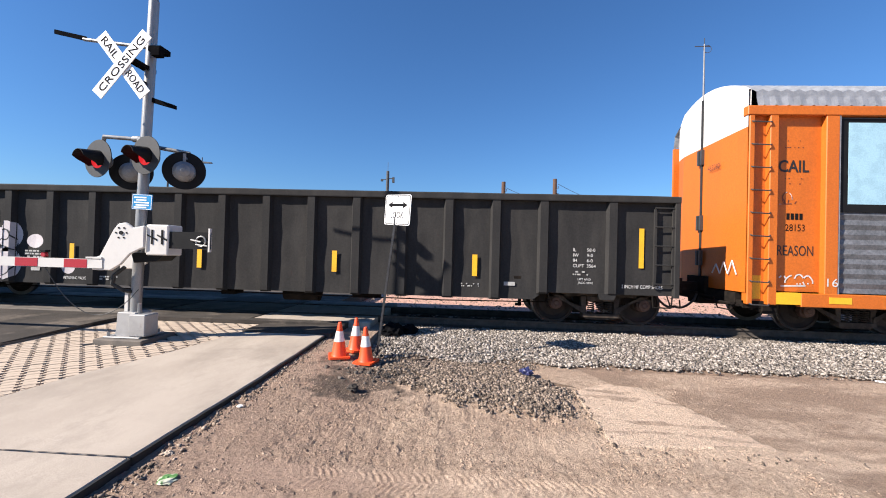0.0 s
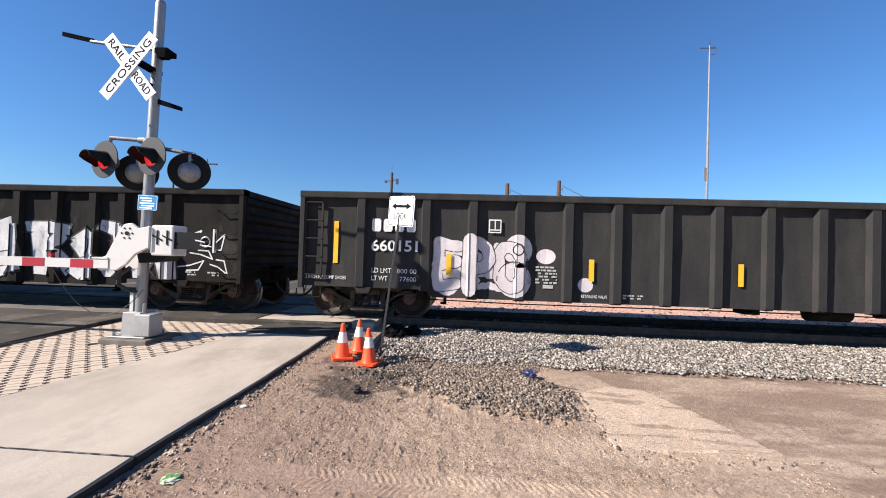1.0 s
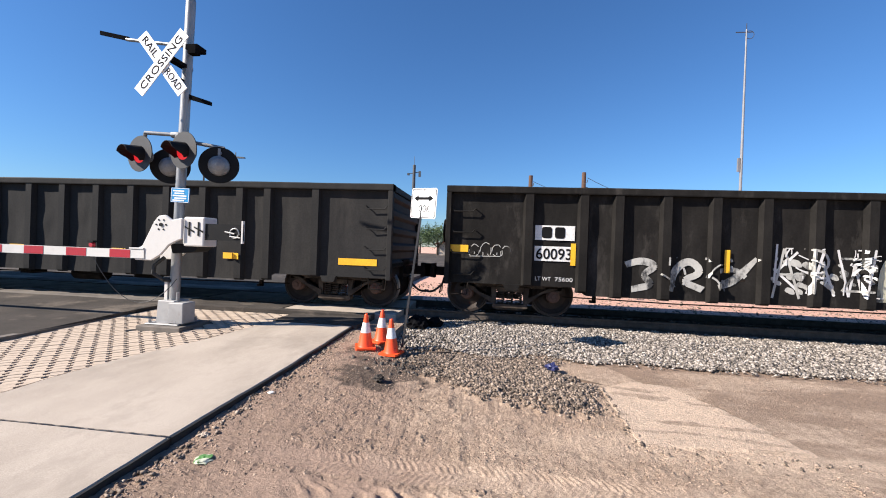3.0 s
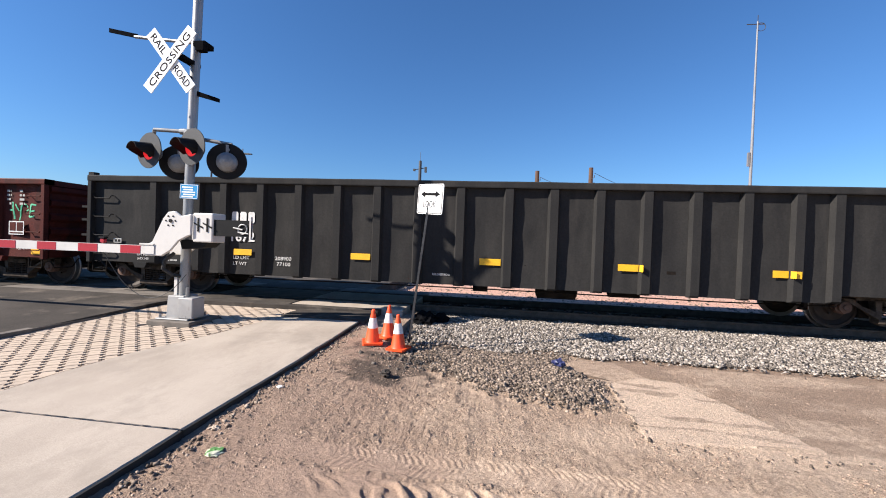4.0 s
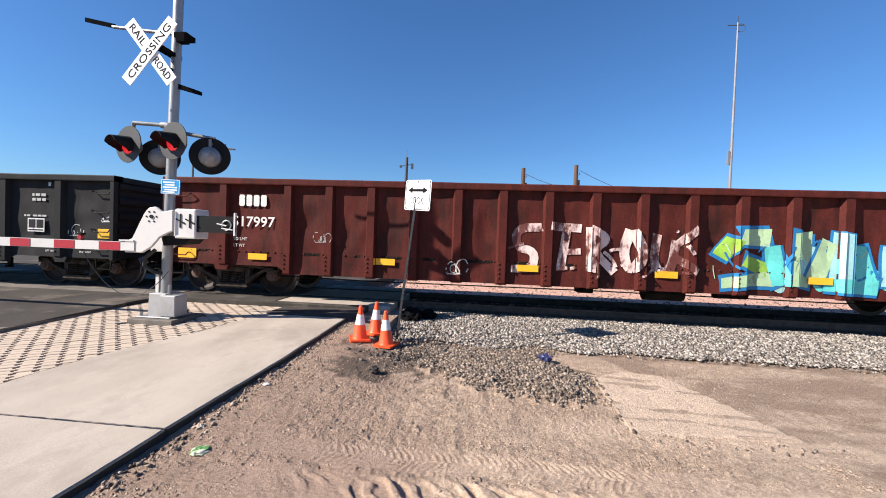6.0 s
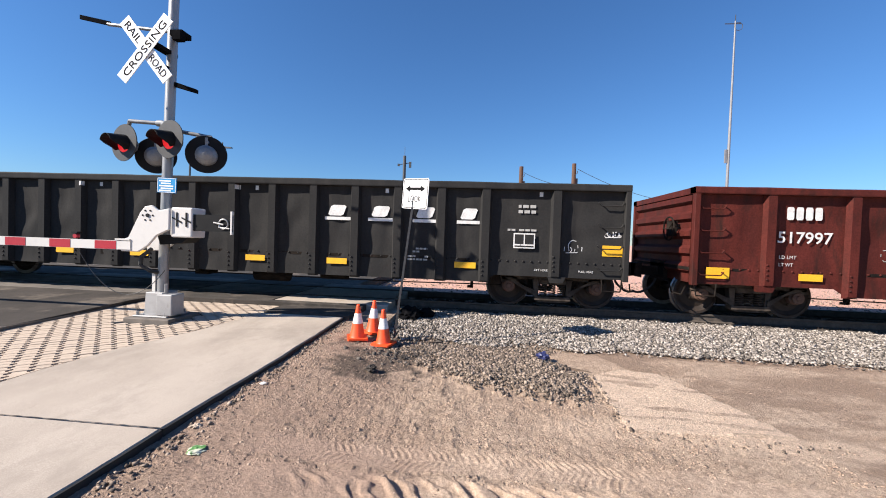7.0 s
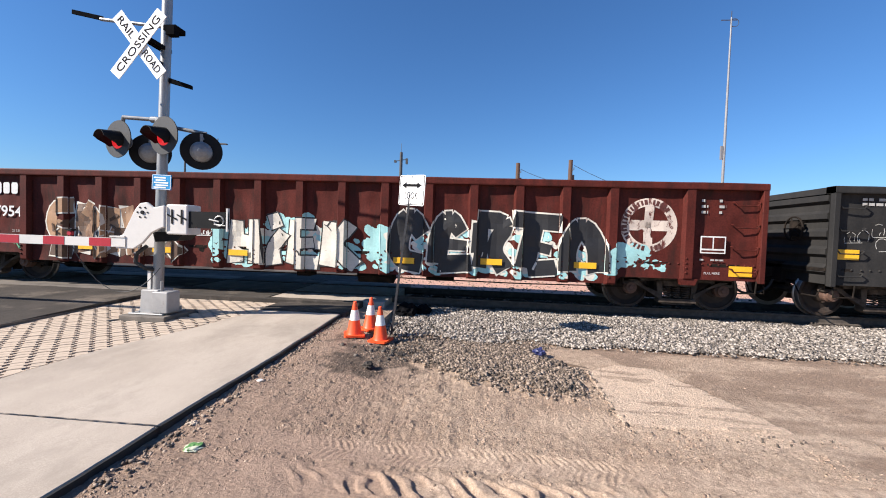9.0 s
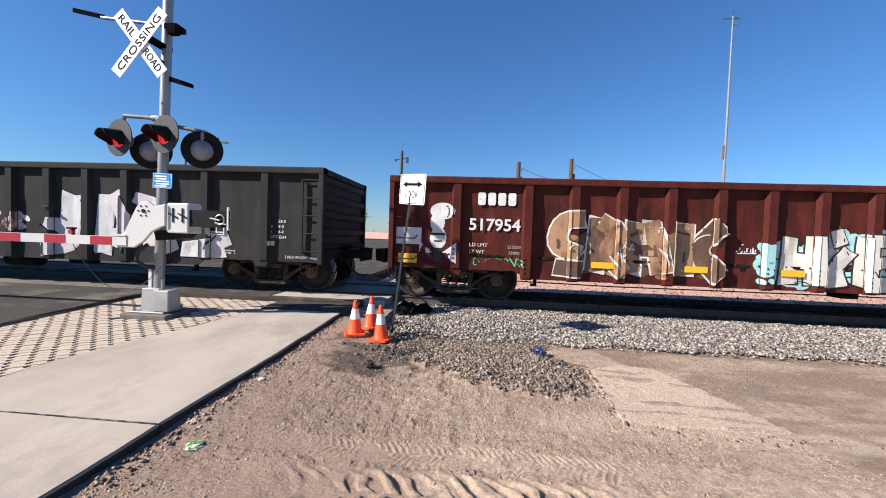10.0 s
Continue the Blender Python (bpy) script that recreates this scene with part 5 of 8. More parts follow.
def bars(car, x, z, w, h, rows, material, seed=3):
    """Small print that cannot be read: rows of short bars."""
    rng = random.Random(seed)
    b = Build()
    for r in range(rows):
        cx = x
        while cx < x + w:
            e = min(x + w, cx + h * rng.uniform(0.8, 2.6))
            zz = z - r * h * 1.75
            flat(b, [(cx, zz), (e, zz), (e, zz + h), (cx, zz + h)], [], 0.003)
            cx = e + h * 0.5
    return part("small_print", b, material, car)


def tag_line(car, posts, x, z, w, h, material, seed, width=0.018):
    """A quick one-line scrawl."""
    rng = random.Random(seed)
    b = Build()
    pts = []
    loops = max(3, round(w / h * 2.2))
    m = loops * 10
    for k in range(m + 1):
        a = 2 * math.pi * k / 10
        grow = 0.72 + 0.28 * math.sin(k * 0.37 + seed)
        pts.append((x + w * k / m - 0.34 * h * grow * math.sin(a) + rng.uniform(-0.008, 0.008), z + h * grow * 0.5 * (1 - math.cos(a)) + rng.uniform(-0.008, 0.008)))
    stroke(b, pts, width, posts, 0.006, 0, False)
    stroke(b, [(x, z - 0.08 * h), (x + w * 0.8, z - 0.02 * h)], width, posts, 0.006)
    return part("graffiti", b, material, car)


def block_letters(car, x, z, w, h, n, material, slant=0.0, posts=()):
    """An owner's mark, as plain shapes in its place, size and colour."""
    cell, made = w / n, []
    for i in range(n):
        b = Build()
        a = x + i * cell
        c = cell * 0.78
        q = lambda u, v: (a + u * c + slant * v * h, z + v * h)
        k = 0.14
        flat(b, [q(k, 0), q(1 - k, 0), q(1, k), q(1, 1 - k), q(1 - k, 1), q(k, 1), q(0, 1 - k), q(0, k)], list(posts), 0.003)
        made.append(part("owner_mark", b, material, car))
    return made


def words(car, text, x, z, size, material=None, width=None, thick=0.0):
    return lettering(text, x, SIDE + DEEP - 0.006, z, size, material or WHITE_STENCIL, car, width, thick)


def roundel(car, posts, cx, cz, r, material, ink):
    """A worn cream ring with a cross in it, and dark bars round the rim and across the middle."""
    b = Build()
    n = 40
    for k in range(n):
        a0, a1 = 2 * math.pi * k / n, 2 * math.pi * (k + 1) / n
        flat(b, [(cx + r * 0.70 * math.cos(a0), cz + r * 0.70 * math.sin(a0)), (cx + r * math.cos(a0), cz + r * math.sin(a0)),
                 (cx + r * math.cos(a1), cz + r * math.sin(a1)), (cx + r * 0.70 * math.cos(a1), cz + r * 0.70 * math.sin(a1))], posts, 0.003)
    for w, h in ((0.16, 0.72), (0.72, 0.19)):
        flat(b, [(cx - r * w, cz - r * h), (cx + r * w, cz - r * h), (cx + r * w, cz + r * h), (cx - r * w, cz + r * h)], posts, 0.003)
    part("owner_mark", b, material, car, "worn cream roundel with a cross")
    d = Build()
    for k in range(26):
        a = radians(212 - k * 9.4) if k < 19 else radians(238 + (k - 19) * 10.5)
        u, t = Vector((math.cos(a), math.sin(a))), Vector((-math.sin(a), math.cos(a)))
        c = Vector((cx, cz)) + u * r * 0.85
        s = r * (0.038 if k % 3 else 0.055)
        pts = [c - t * s - u * r * 0.09, c + t * s - u * r * 0.09, c + t * s + u * r * 0.09, c - t * s + u * r * 0.09]
        flat(d, [(p.x, p.y) for p in pts], posts, 0.006)
    for k in range(8):
        x = cx - r * 0.60 + k * r * 0.155
        flat(d, [(x, cz - r * 0.09), (x + r * 0.085, cz - r * 0.09), (x + r * 0.085, cz + r * (0.10 if k in (0, 6) else 0.04)), (x, cz + r * (0.10 if k in (0, 6) else 0.04))], posts, 0.006)
    part("mark_bars", d, ink, car)


def table(car, x, z, w, h, material, dark):
    b = Build()
    flat(b, [(x, z), (x + w, z), (x + w, z + h), (x, z + h)], [], 0.024, 0)
    t = 0.025
    flat(b, [(x + t, z + 0.28 * h), (x + 0.5 * w - t / 2, z + 0.28 * h), (x + 0.5 * w - t / 2, z + h - t), (x + t, z + h - t)], [], 0.027, 1)
    flat(b, [(x + 0.5 * w + t / 2, z + 0.28 * h), (x + w - t, z + 0.28 * h), (x + w - t, z + h - t), (x + 0.5 * w + t / 2, z + h - t)], [], 0.027, 1)
    flat(b, [(x + t, z + t), (x + w - t, z + t), (x + w - t, z + 0.18 * h), (x + t, z + 0.18 * h)], [], 0.027, 1)
    part("data_stencil", b, [material, dark], car)


CHALK = spray("chalk_white_spray", (0.62, 0.61, 0.60), (0.03, 0.03, 0.03), (0.62, 0.72), 4)
SILVER = spray("silver_spray", (0.58, 0.57, 0.57), (0.17, 0.17, 0.175), (0.52, 0.72), 3.5)
LILAC = spray("lilac_grey_spray", (0.58, 0.53, 0.54), (0.08, 0.075, 0.08), (0.60, 0.72), 2.5)
FADED = spray("faded_white_spray", (0.42, 0.41, 0.38), (0.03, 0.03, 0.03), (0.50, 0.62), 3)
PALE_YELLOW = spray("pale_yellow_spray", (0.48, 0.46, 0.34), (0.04, 0.04, 0.035), (0.52, 0.66), 3)
BLACK_SPRAY = spray("black_spray", (0.018, 0.018, 0.02), (0.05, 0.025, 0.022), (0.66, 0.80), 3)
TEAL = spray("teal_spray", (0.15, 0.58, 0.54), (0.11, 0.03, 0.022), (0.66, 0.78), 3)
MINT = spray("mint_spray", (0.36, 0.61, 0.61), (0.16, 0.06, 0.045), (0.68, 0.80), 3)
GREEN = spray("grass_green_spray", (0.30, 0.50, 0.05), (0.10, 0.03, 0.02), (0.66, 0.78), 3)
BLUE = spray("blue_spray", (0.025, 0.17, 0.40), (0.10, 0.03, 0.02), (0.64, 0.78), 3)
LIME = spray("pale_lime_spray", (0.41, 0.56, 0.32), (0.11, 0.03, 0.022), (0.64, 0.76), 3)
PINK = spray("pink_white_spray", (0.74, 0.57, 0.52), (0.11, 0.030, 0.023), (0.47, 0.57), 3)
CREAM = spray("cream_spray", (0.66, 0.625, 0.545), (0.24, 0.12, 0.08), (0.62, 0.78), 3)
RUST_TAN = spray("rusty_tan_spray", (0.34, 0.200, 0.105), (0.13, 0.06, 0.035), (0.52, 0.68), 3)
ROUNDEL = spray("worn_cream_mark", (0.58, 0.50, 0.43), (0.10, 0.026, 0.02), (0.52, 0.57), 6)
BROWN_INK = surface("brown_mark_paint", (0.085, 0.026, 0.02), (0.07, 0.022, 0.018), 0.6, 0, 5, (1, 1, 1), (0.4, 0.7), 40, 0.0)
BROWN_SPRAY = spray("dark_brown_spray", (0.095, 0.055, 0.034), (0.20, 0.11, 0.06), (0.50, 0.66), 3)
GLOW_YELLOW = spray("yellow_spray", (0.66, 0.50, 0.05), (0.12, 0.034, 0.025), (0.66, 0.78), 4)
SEA_GREEN = spray("sea_green_spray", (0.12, 0.48, 0.26), (0.12, 0.034, 0.025), (0.60, 0.72), 4)


def many_reflectors(car, rear, spots, w, h, posts):
    for d, z in spots:
        plate(car, rear + d, z, w, h, YELLOW_TAPE, posts, lift=0.026)


def train():
    # A: black car with a ladder at each end
    car, posts, half = gondola("gondola_car", 4.417, -13.94, 2.63, GREY_CAR, "dark grey open gondola car with ladders and pale graffiti", True)
    L = -half
    plate(car, L + 0.69, 1.17, 0.095, 0.86, YELLOW_TAPE)
    plate(car, L + 17.62, 1.22, 0.095, 0.78, YELLOW_TAPE)
    many_reflectors(car, L, [(3.02, 1.0), (5.83, 0.97), (8.64, 0.97), (11.5, 0.97), (14.36, 0.97)], 0.10, 0.43, posts)
    block_letters(car, L + 1.48, 1.84, 0.95, 0.26, 4, WHITE_STENCIL, posts=posts)
    words(car, "660151", L + 1.48, 1.45, 0.31, width=0.95, thick=0.006)
    words(car, "LD LMT", L + 1.50, 1.0, 0.14, width=0.40)
    words(car, "800 00", L + 2.02, 1.0, 0.13, width=0.40)
    words(car, "LT WT", L + 1.50, 0.84, 0.14, width=0.33)
    words(car, "77600", L + 2.08, 0.84, 0.13, width=0.34)
    words(car, "2 INCH HF COMP SHOES", L + 0.12, 0.84, 0.10, width=0.85)
    words(car, "2 INCH HF COMP SHOES", L + 17.30, 0.82, 0.10, width=0.78)
    words(car, "RETAINING VALVE", L + 5.70, 0.64, 0.09, width=0.5)
    for k, (a, c) in enumerate((("IL", "58-0"), ("IW", "9-0"), ("IH", "6-0"), ("CUFT", "3564"))):
        words(car, a, L + 16.35, 1.52 - 0.105 * k, 0.09)
        words(car, c, L + 16.62, 1.52 - 0.105 * k, 0.09)
    bars(car, L + 16.35, 1.10, 0.3, 0.03, 2, DIM_STENCIL)
    words(car, "LIFT AND", L + 16.45, 0.95, 0.06)
    words(car, "JACK HERE", L + 16.45, 0.88, 0.06)
    bars(car, L + 4.80, 1.20, 0.42, 0.035, 6, DIM_STENCIL, 5)
    bars(car, L + 6.5, 0.70, 0.4, 0.03, 2, DIM_STENCIL, 6)
    bars(car, L + 14.1, 0.80, 0.4, 0.025, 2, DIM_STENCIL, 7)
    plate(car, L + 4.95, 0.80, 0.20, 0.07, DIM_STENCIL, name="data_plate")
    plate(car, L + 15.0, 0.80, 0.22, 0.075, DIM_STENCIL, name="data_plate")
    table(car, L + 3.85, 1.87, 0.25, 0.27, WHITE_STENCIL, GREY_CAR)
    cloud(car, posts, L + 2.95, L + 4.4, 0.75, 1.62, 26, 0.22, [LILAC], 77)
    sprayed(car, posts, "epo", L + 2.75, L + 4.6, 0.74, 1.68, 0.26, [LILAC, BLACK_SPRAY], 0.016, 3, label="lilac grey bubble graffiti with thin black outlines", jitter=0.04)
    b = Build()
    for cx, cz, rx, rz in ((4.45, 1.55, 0.28, 0.30), (4.38, 0.95, 0.34, 0.36), (5.0, 1.43, 0.19, 0.15), (5.78, 0.89, 0.15, 0.14), (3.05, 1.0, 0.30, 0.42)):
        flat(b, [(L + cx + rx * math.cos(a), cz + rz * math.sin(a)) for a in [2 * math.pi * k / 18 for k in range(18)]], posts, 0.0035)
    part("graffiti", b, LILAC, car, "pale drop-shaped graffiti")
    ringlet = Build()
    stroke(ringlet, arc(L + 4.45, 1.55, 0.10, 0.11, 0, 360, 12), 0.025, posts, 0.009)
    stroke(ringlet, arc(L + 4.38, 0.95, 0.34, 0.36, 20, 200, 12), 0.018, posts, 0.009)
    part("graffiti", ringlet, BLACK_SPRAY, car)

    # B: old black car with a large silver piece
    car, posts, half = gondola("gondola_car", -15.14, -33.18, 2.63, OLD_BLACK, "weathered black gondola car with large silver graffiti", False, bays=(1.64, 1.04, 0.65), middle=1.11)
    L = -half
    plate(car, L + 1.77, 1.60, 0.76, 0.29, WHITE_STENCIL, posts, "patch")
    plate(car, L + 1.77, 1.19, 0.76, 0.29, WHITE_STENCIL, posts, "patch")
    lettering("60093", L + 1.80, SIDE + DEEP - 0.009, 1.23, 0.30, BLACK_INK, car, 0.68, 0.004)
    for mark in block_letters(car, L + 1.9, 1.64, 0.5, 0.22, 2, BLACK_INK):
        mark.location.y -= 0.006
    words(car, "LT WT", L + 1.80, 0.80, 0.11, width=0.3)
    words(car, "75600", L + 2.18, 0.80, 0.11, width=0.34)
    plate(car, L + 0.06, 1.31, 0.40, 0.14, YELLOW_TAPE, posts)
    many_reflectors(car, L, [(2.46, 1.12), (5.25, 1.10), (8.43, 1.09), (12.13, 1.05), (15.41, 1.11)], 0.095, 0.43, posts)
    plate(car, L + 17.90, 1.03, 0.095, 0.86, YELLOW_TAPE)
    piece(car, posts, (L + 11.36, 0.60), (0.0533, 0.0555), SILVER_LETTERS, [SILVER, BLACK_SPRAY], 0.035, 5, "large silver-white angular graffiti letters", rounds=0)
    cuts(car, posts, L + 11.6, L + 16.4, 0.75, 1.8, 26, 0.018, BLACK_SPRAY, 61)
    piece(car, posts, (L + 3.5, 0.66), (0.058, 0.052), SWIRLS, [FADED], 0, 7, "faded white sprayed swirls")
    cloud(car, posts, L + 6.1, L + 7.7, 0.8, 1.4, 10, 0.16, [FADED], 71)
    sprayed(car, posts, "kaw", L + 6.05, L + 7.75, 0.75, 1.60, 0.045, [CHALK], 0, 8, jitter=0.08, label="thin chalk-white graffiti letters")
    cuts(car, posts, L + 6.05, L + 7.75, 0.75, 1.6, 26, 0.022, CHALK, 72)
    sprayed(car, posts, "arz", L + 6.05, L + 7.75, 0.75, 1.55, 0.045, [FADED], 0, 18, jitter=0.12, lift=0.008)
    cuts(car, posts, L + 4.2, L + 5.7, 0.7, 1.35, 16, 0.03, FADED, 73)
    cuts(car, posts, L + 7.8, L + 8.9, 0.78, 1.55, 9, 0.03, BLACK_SPRAY, 74)
    piece(car, posts, (L + 7.85, 0.68), (0.060, 0.066), ARCHES, [PALE_YELLOW], 0, 9, "pale yellow sprayed arch")
    scrawl = Build()
    for k, (x, z, w, h) in enumerate(((16.62, 1.62, 0.46, 0.13), (16.85, 1.28, 0.50, -0.12), (16.60, 0.98, 0.55, 0.14), (17.25, 1.45, 0.34, 0.24), (17.30, 1.05, 0.38, -0.2))):
        stroke(scrawl, [(L + x, z), (L + x + 0.45 * w, z + 0.25 * h), (L + x + w, z + h), (L + x + 0.8 * w, z - 0.4 * h), (L + x + 0.35 * w, z - 0.5 * h)], 0.028, posts, 0.006)
    part("graffiti", scrawl, CHALK, car, "loose white sprayed hooks")
    for k in range(4):
        tag_line(car, posts, L + (0.5, 9.55, 10.55, 10.6)[k], (1.25, 1.15, 1.38, 0.86)[k], (0.75, 0.5, 0.6, 0.5)[k], (0.26, 0.30, 0.20, 0.14)[k], FADED, 30 + k, 0.014)
    table(car, L + 15.68, 1.16, 0.46, 0.31, WHITE_STENCIL, OLD_BLACK)
    bars(car, L + 9.0, 0.72, 0.4, 0.03, 1, DIM_STENCIL, 11)
    bars(car, L + 16.7, 0.86, 0.3, 0.03, 2, DIM_STENCIL, 12)
    bars(car, L + 17.2, 0.86, 0.3, 0.03, 2, DIM_STENCIL, 13)

    # C: clean black car
    car, posts, half = gondola("gondola_car", -34.28, -52.32, 2.635, BLACK_CAR, "clean black gondola car with yellow side reflectors", False, bays=(1.66, 1.07, 0.63), middle=1.11)
    L = -half
    plate(car, L + 0.31, 0.94, 0.83, 0.14, YELLOW_TAPE, posts)
    many_reflectors(car, L, [(3.60, 0.96), (6.26, 0.97), (8.95, 0.97), (11.6, 0.97), (14.3, 0.97)], 0.42, 0.13, posts)
    plate(car, half - 1.15, 0.94, 0.83, 0.14, YELLOW_TAPE, posts)
    block_letters(car, L + 3.52, 1.66, 0.58, 0.24, 3, WHITE_STENCIL)
    words(car, "1672", L + 3.52, 1.26, 0.30, width=0.55, thick=0.006)
    words(car, "LD LMT", L + 3.58, 0.87, 0.10, width=0.38)
    words(car, "LT WT", L + 3.58, 0.74, 0.10, width=0.32)
    words(car, "208900", L + 4.56, 0.88, 0.11, width=0.37)
    words(car, "77100", L + 4.60, 0.76, 0.11, width=0.31)
    words(car, "LIFT HERE", L + 1.22, 0.85, 0.07, width=0.32)
    words(car, "JACK HERE", L + 1.22, 0.76, 0.07, width=0.34)
    words(car, "RELEASE ROD", L + 8.0, 0.72, 0.06, width=0.36)
    bars(car, L + 1.9, 0.76, 0.4, 0.035, 1, DIM_STENCIL, 14)
    table(car, L + 0.62, 1.12, 0.2, 0.10, DIM_STENCIL, BLACK_CAR)

    stand = Build().box(L - 0.24, L - 0.10, -1.34, -1.20, 1.95, 2.74).rod((L - 0.17, -1.27, 1.2), (L - 0.17, -1.27, 1.95), 0.03, 8)
    for z in (1.25, 1.6, 1.9):
        stand.box(L - 0.30, L + 0.02, -1.42, -1.12, z, z + 0.05)
    part("brake_stand", stand, BLACK_CAR, car)

    # D: brown car with a roundel
    car, posts, half = gondola("gondola_car", -53.46, -71.55, 2.53, BROWN_CAR, "brown gondola car with a cream roundel and turquoise graffiti", False, True, bays=(1.37, 1.43))
    L = -half + 0.18
    block_letters(car, L + 1.50, 1.95, 0.65, 0.24, 4, WHITE_STENCIL)
    words(car, "517997", L + 1.36, 1.52, 0.30, width=0.95, thick=0.004)
    words(car, "LD LMT", L + 1.40, 1.22, 0.09, width=0.3)
    words(car, "LT WT", L + 1.40, 1.08, 0.09, width=0.25)
    many_reflectors(car, L, [(1.74, 0.82), (4.5, 0.82), (7.39, 0.81), (10.01, 0.80), (12.73, 0.80), (15.69, 0.84)], 0.42, 0.13, posts)
    plate(car, L + 17.44, 0.76, 0.42, 0.21, YELLOW_TAPE, posts)
    plate(car, L + 0.12, 0.80, 0.42, 0.21, YELLOW_TAPE, posts)
    piece(car, posts, (L + 7.2, 0.68), (0.0545, 0.060), PINK_LETTERS, [PINK], 0, 21, "washed-out pink-white graffiti letters")
    cuts(car, posts, L + 7.2, L + 10.8, 0.72, 1.7, 14, 0.05, PINK, 56)
    cloud(car, posts, L + 12.2, L + 14.7, 0.70, 1.20, 26, 0.20, [TEAL, MINT, TEAL], 51)
    piece(car, posts, (L + 11.0, 0.62), (0.0562, 0.0615), TEAL_LETTERS[:1], [GREEN, LIME, BLUE], 0.065, 22, "green graffiti letter with a blue outline")
    piece(car, posts, (L + 11.0, 0.62), (0.0562, 0.0615), TEAL_LETTERS[1:], [TEAL, LIME, MINT, TEAL, BLUE], 0.05, 23, "turquoise graffiti letters with blue outlines", 0.009)
    cuts(car, posts, L + 11.1, L + 14.8, 0.7, 1.6, 10, 0.03, BLUE, 62)
    cuts(car, posts, L + 11.1, L + 14.8, 0.7, 1.5, 12, 0.022, LIME, 67)
    words(car, "ME..", L + 14.50, 1.50, 0.19, GLOW_YELLOW, 0.30, 0.004)
    words(car, "NOW...", L + 14.42, 1.32, 0.22, GLOW_YELLOW, 0.42, 0.004)
    sprayed(car, posts, "hype", L + 16.75, L + 17.55, 1.60, 1.95, 0.035, [SEA_GREEN], 0, 27, jitter=0.04)
    roundel(car, posts, L + 15.86, 1.71, 0.53, ROUNDEL, BROWN_INK)
    table(car, L + 16.84, 1.21, 0.42, 0.32, WHITE_STENCIL, BROWN_CAR)
    for k in range(4):
        bars(car, L + 16.75, 2.22 - 0.10 * k, 0.12, 0.05, 1, DIM_STENCIL, 40 + k)
        bars(car, L + 17.10, 2.22 - 0.10 * k, 0.14, 0.05, 1, DIM_STENCIL, 50 + k)
    words(car, "LIFT HERE", L + 16.2, 0.82, 0.06)
    words(car, "PULL HERE", L + 17.05, 0.86, 0.06)
    tag_line(car, posts, L + 6.0, 0.72, 0.35, 0.3, CREAM, 61, 0.02)
    tag_line(car, posts, L + 16.0, 0.95, 0.3, 0.25, FADED, 62, 0.012)
    tag_line(car, posts, L + 3.2, 1.25, 0.35, 0.2, FADED, 63, 0.012)

    # E: black car with slanted white shapes
    car, posts, half = gondola("gondola_car", -72.70, -90.67, 2.525, BLACK_CAR, "riveted black gondola car with slanted white owner's mark", False, True, bays=(1.38, 1.38))
    L = -half + 0.05
    block_letters(car, L + 1.47, 1.93, 0.74, 0.23, 4, WHITE_STENCIL)
    words(car, "518190", L + 1.47, 1.53, 0.29, width=0.92, thick=0.006)
    words(car, "LD LMT", L + 1.45, 1.30, 0.10, width=0.34)
    words(car, "213600", L + 1.98, 1.30, 0.10, width=0.34)
    words(car, "LT WT", L + 1.45, 1.16, 0.10, width=0.30)
    words(car, "72400", L + 2.00, 1.16, 0.10, width=0.30)
    plate(car, L + 0.12, 1.17, 0.38, 0.19, YELLOW_TAPE, posts)
    many_reflectors(car, L, [(2.97, 0.82), (5.67, 0.78), (7.46, 0.78), (10.12, 0.78), (11.90, 0.78), (14.56, 0.80)], 0.43, 0.12, posts)
    plate(car, L + 17.44, 1.14, 0.40, 0.21, YELLOW_TAPE, posts)
    for k, d in enumerate((11.83, 12.75, 13.68, 14.58)):
        block_letters(car, L + d + 0.06, 1.78, 0.42 - 0.05 * (k == 3), 0.22, 1, WHITE_STENCIL, 0.35)
        plate(car, L + d, 1.69, 0.58 - 0.12 * (k == 3), 0.065, WHITE_STENCIL, name="owner_mark")
    table(car, L + 15.72, 1.24, 0.42, 0.30, WHITE_STENCIL, BLACK_CAR)
    bars(car, L + 15.6, 1.58, 0.62, 0.04, 1, DIM_STENCIL, 71)
    bars(car, L + 15.8, 2.04, 0.34, 0.06, 2, DIM_STENCIL, 72)
    bars(car, L + 13.7, 1.14, 0.3, 0.035, 2, DIM_STENCIL, 73)
    bars(car, L + 13.6, 0.98, 0.42, 0.035, 2, DIM_STENCIL, 74)
    words(car, "LIFT HERE", L + 16.15, 0.80, 0.06)
    words(car, "PULL HERE", L + 17.0, 0.80, 0.06)
    table(car, L + 3.05, 1.70, 0.24, 0.24, WHITE_STENCIL, BLACK_CAR)
    bars(car, L + 0.5, 2.27, 0.6, 0.05, 2, DIM_STENCIL, 75)
    for k, d in enumerate((0.25, 0.75, 0.85)):
        tag_line(car, posts, L + d, (1.5, 1.62, 1.36)[k], 0.38, 0.24, FADED, 80 + k, 0.010)
    tag_line(car, posts, L + 16.75, 1.20, 0.28, 0.24, CHALK, 84, 0.014)
    tag_line(car, posts, L + 17.5, 1.52, 0.34, 0.14, CHALK, 85, 0.016)
    for d in (3.72, 4.12, 6.3, 6.7, 9.9, 10.3, 13.1, 13.5, 16.2):
        plate(car, L + d, 2.27, 0.07, 0.09, WHITE_STENCIL, name="paint_dab", posts=posts)

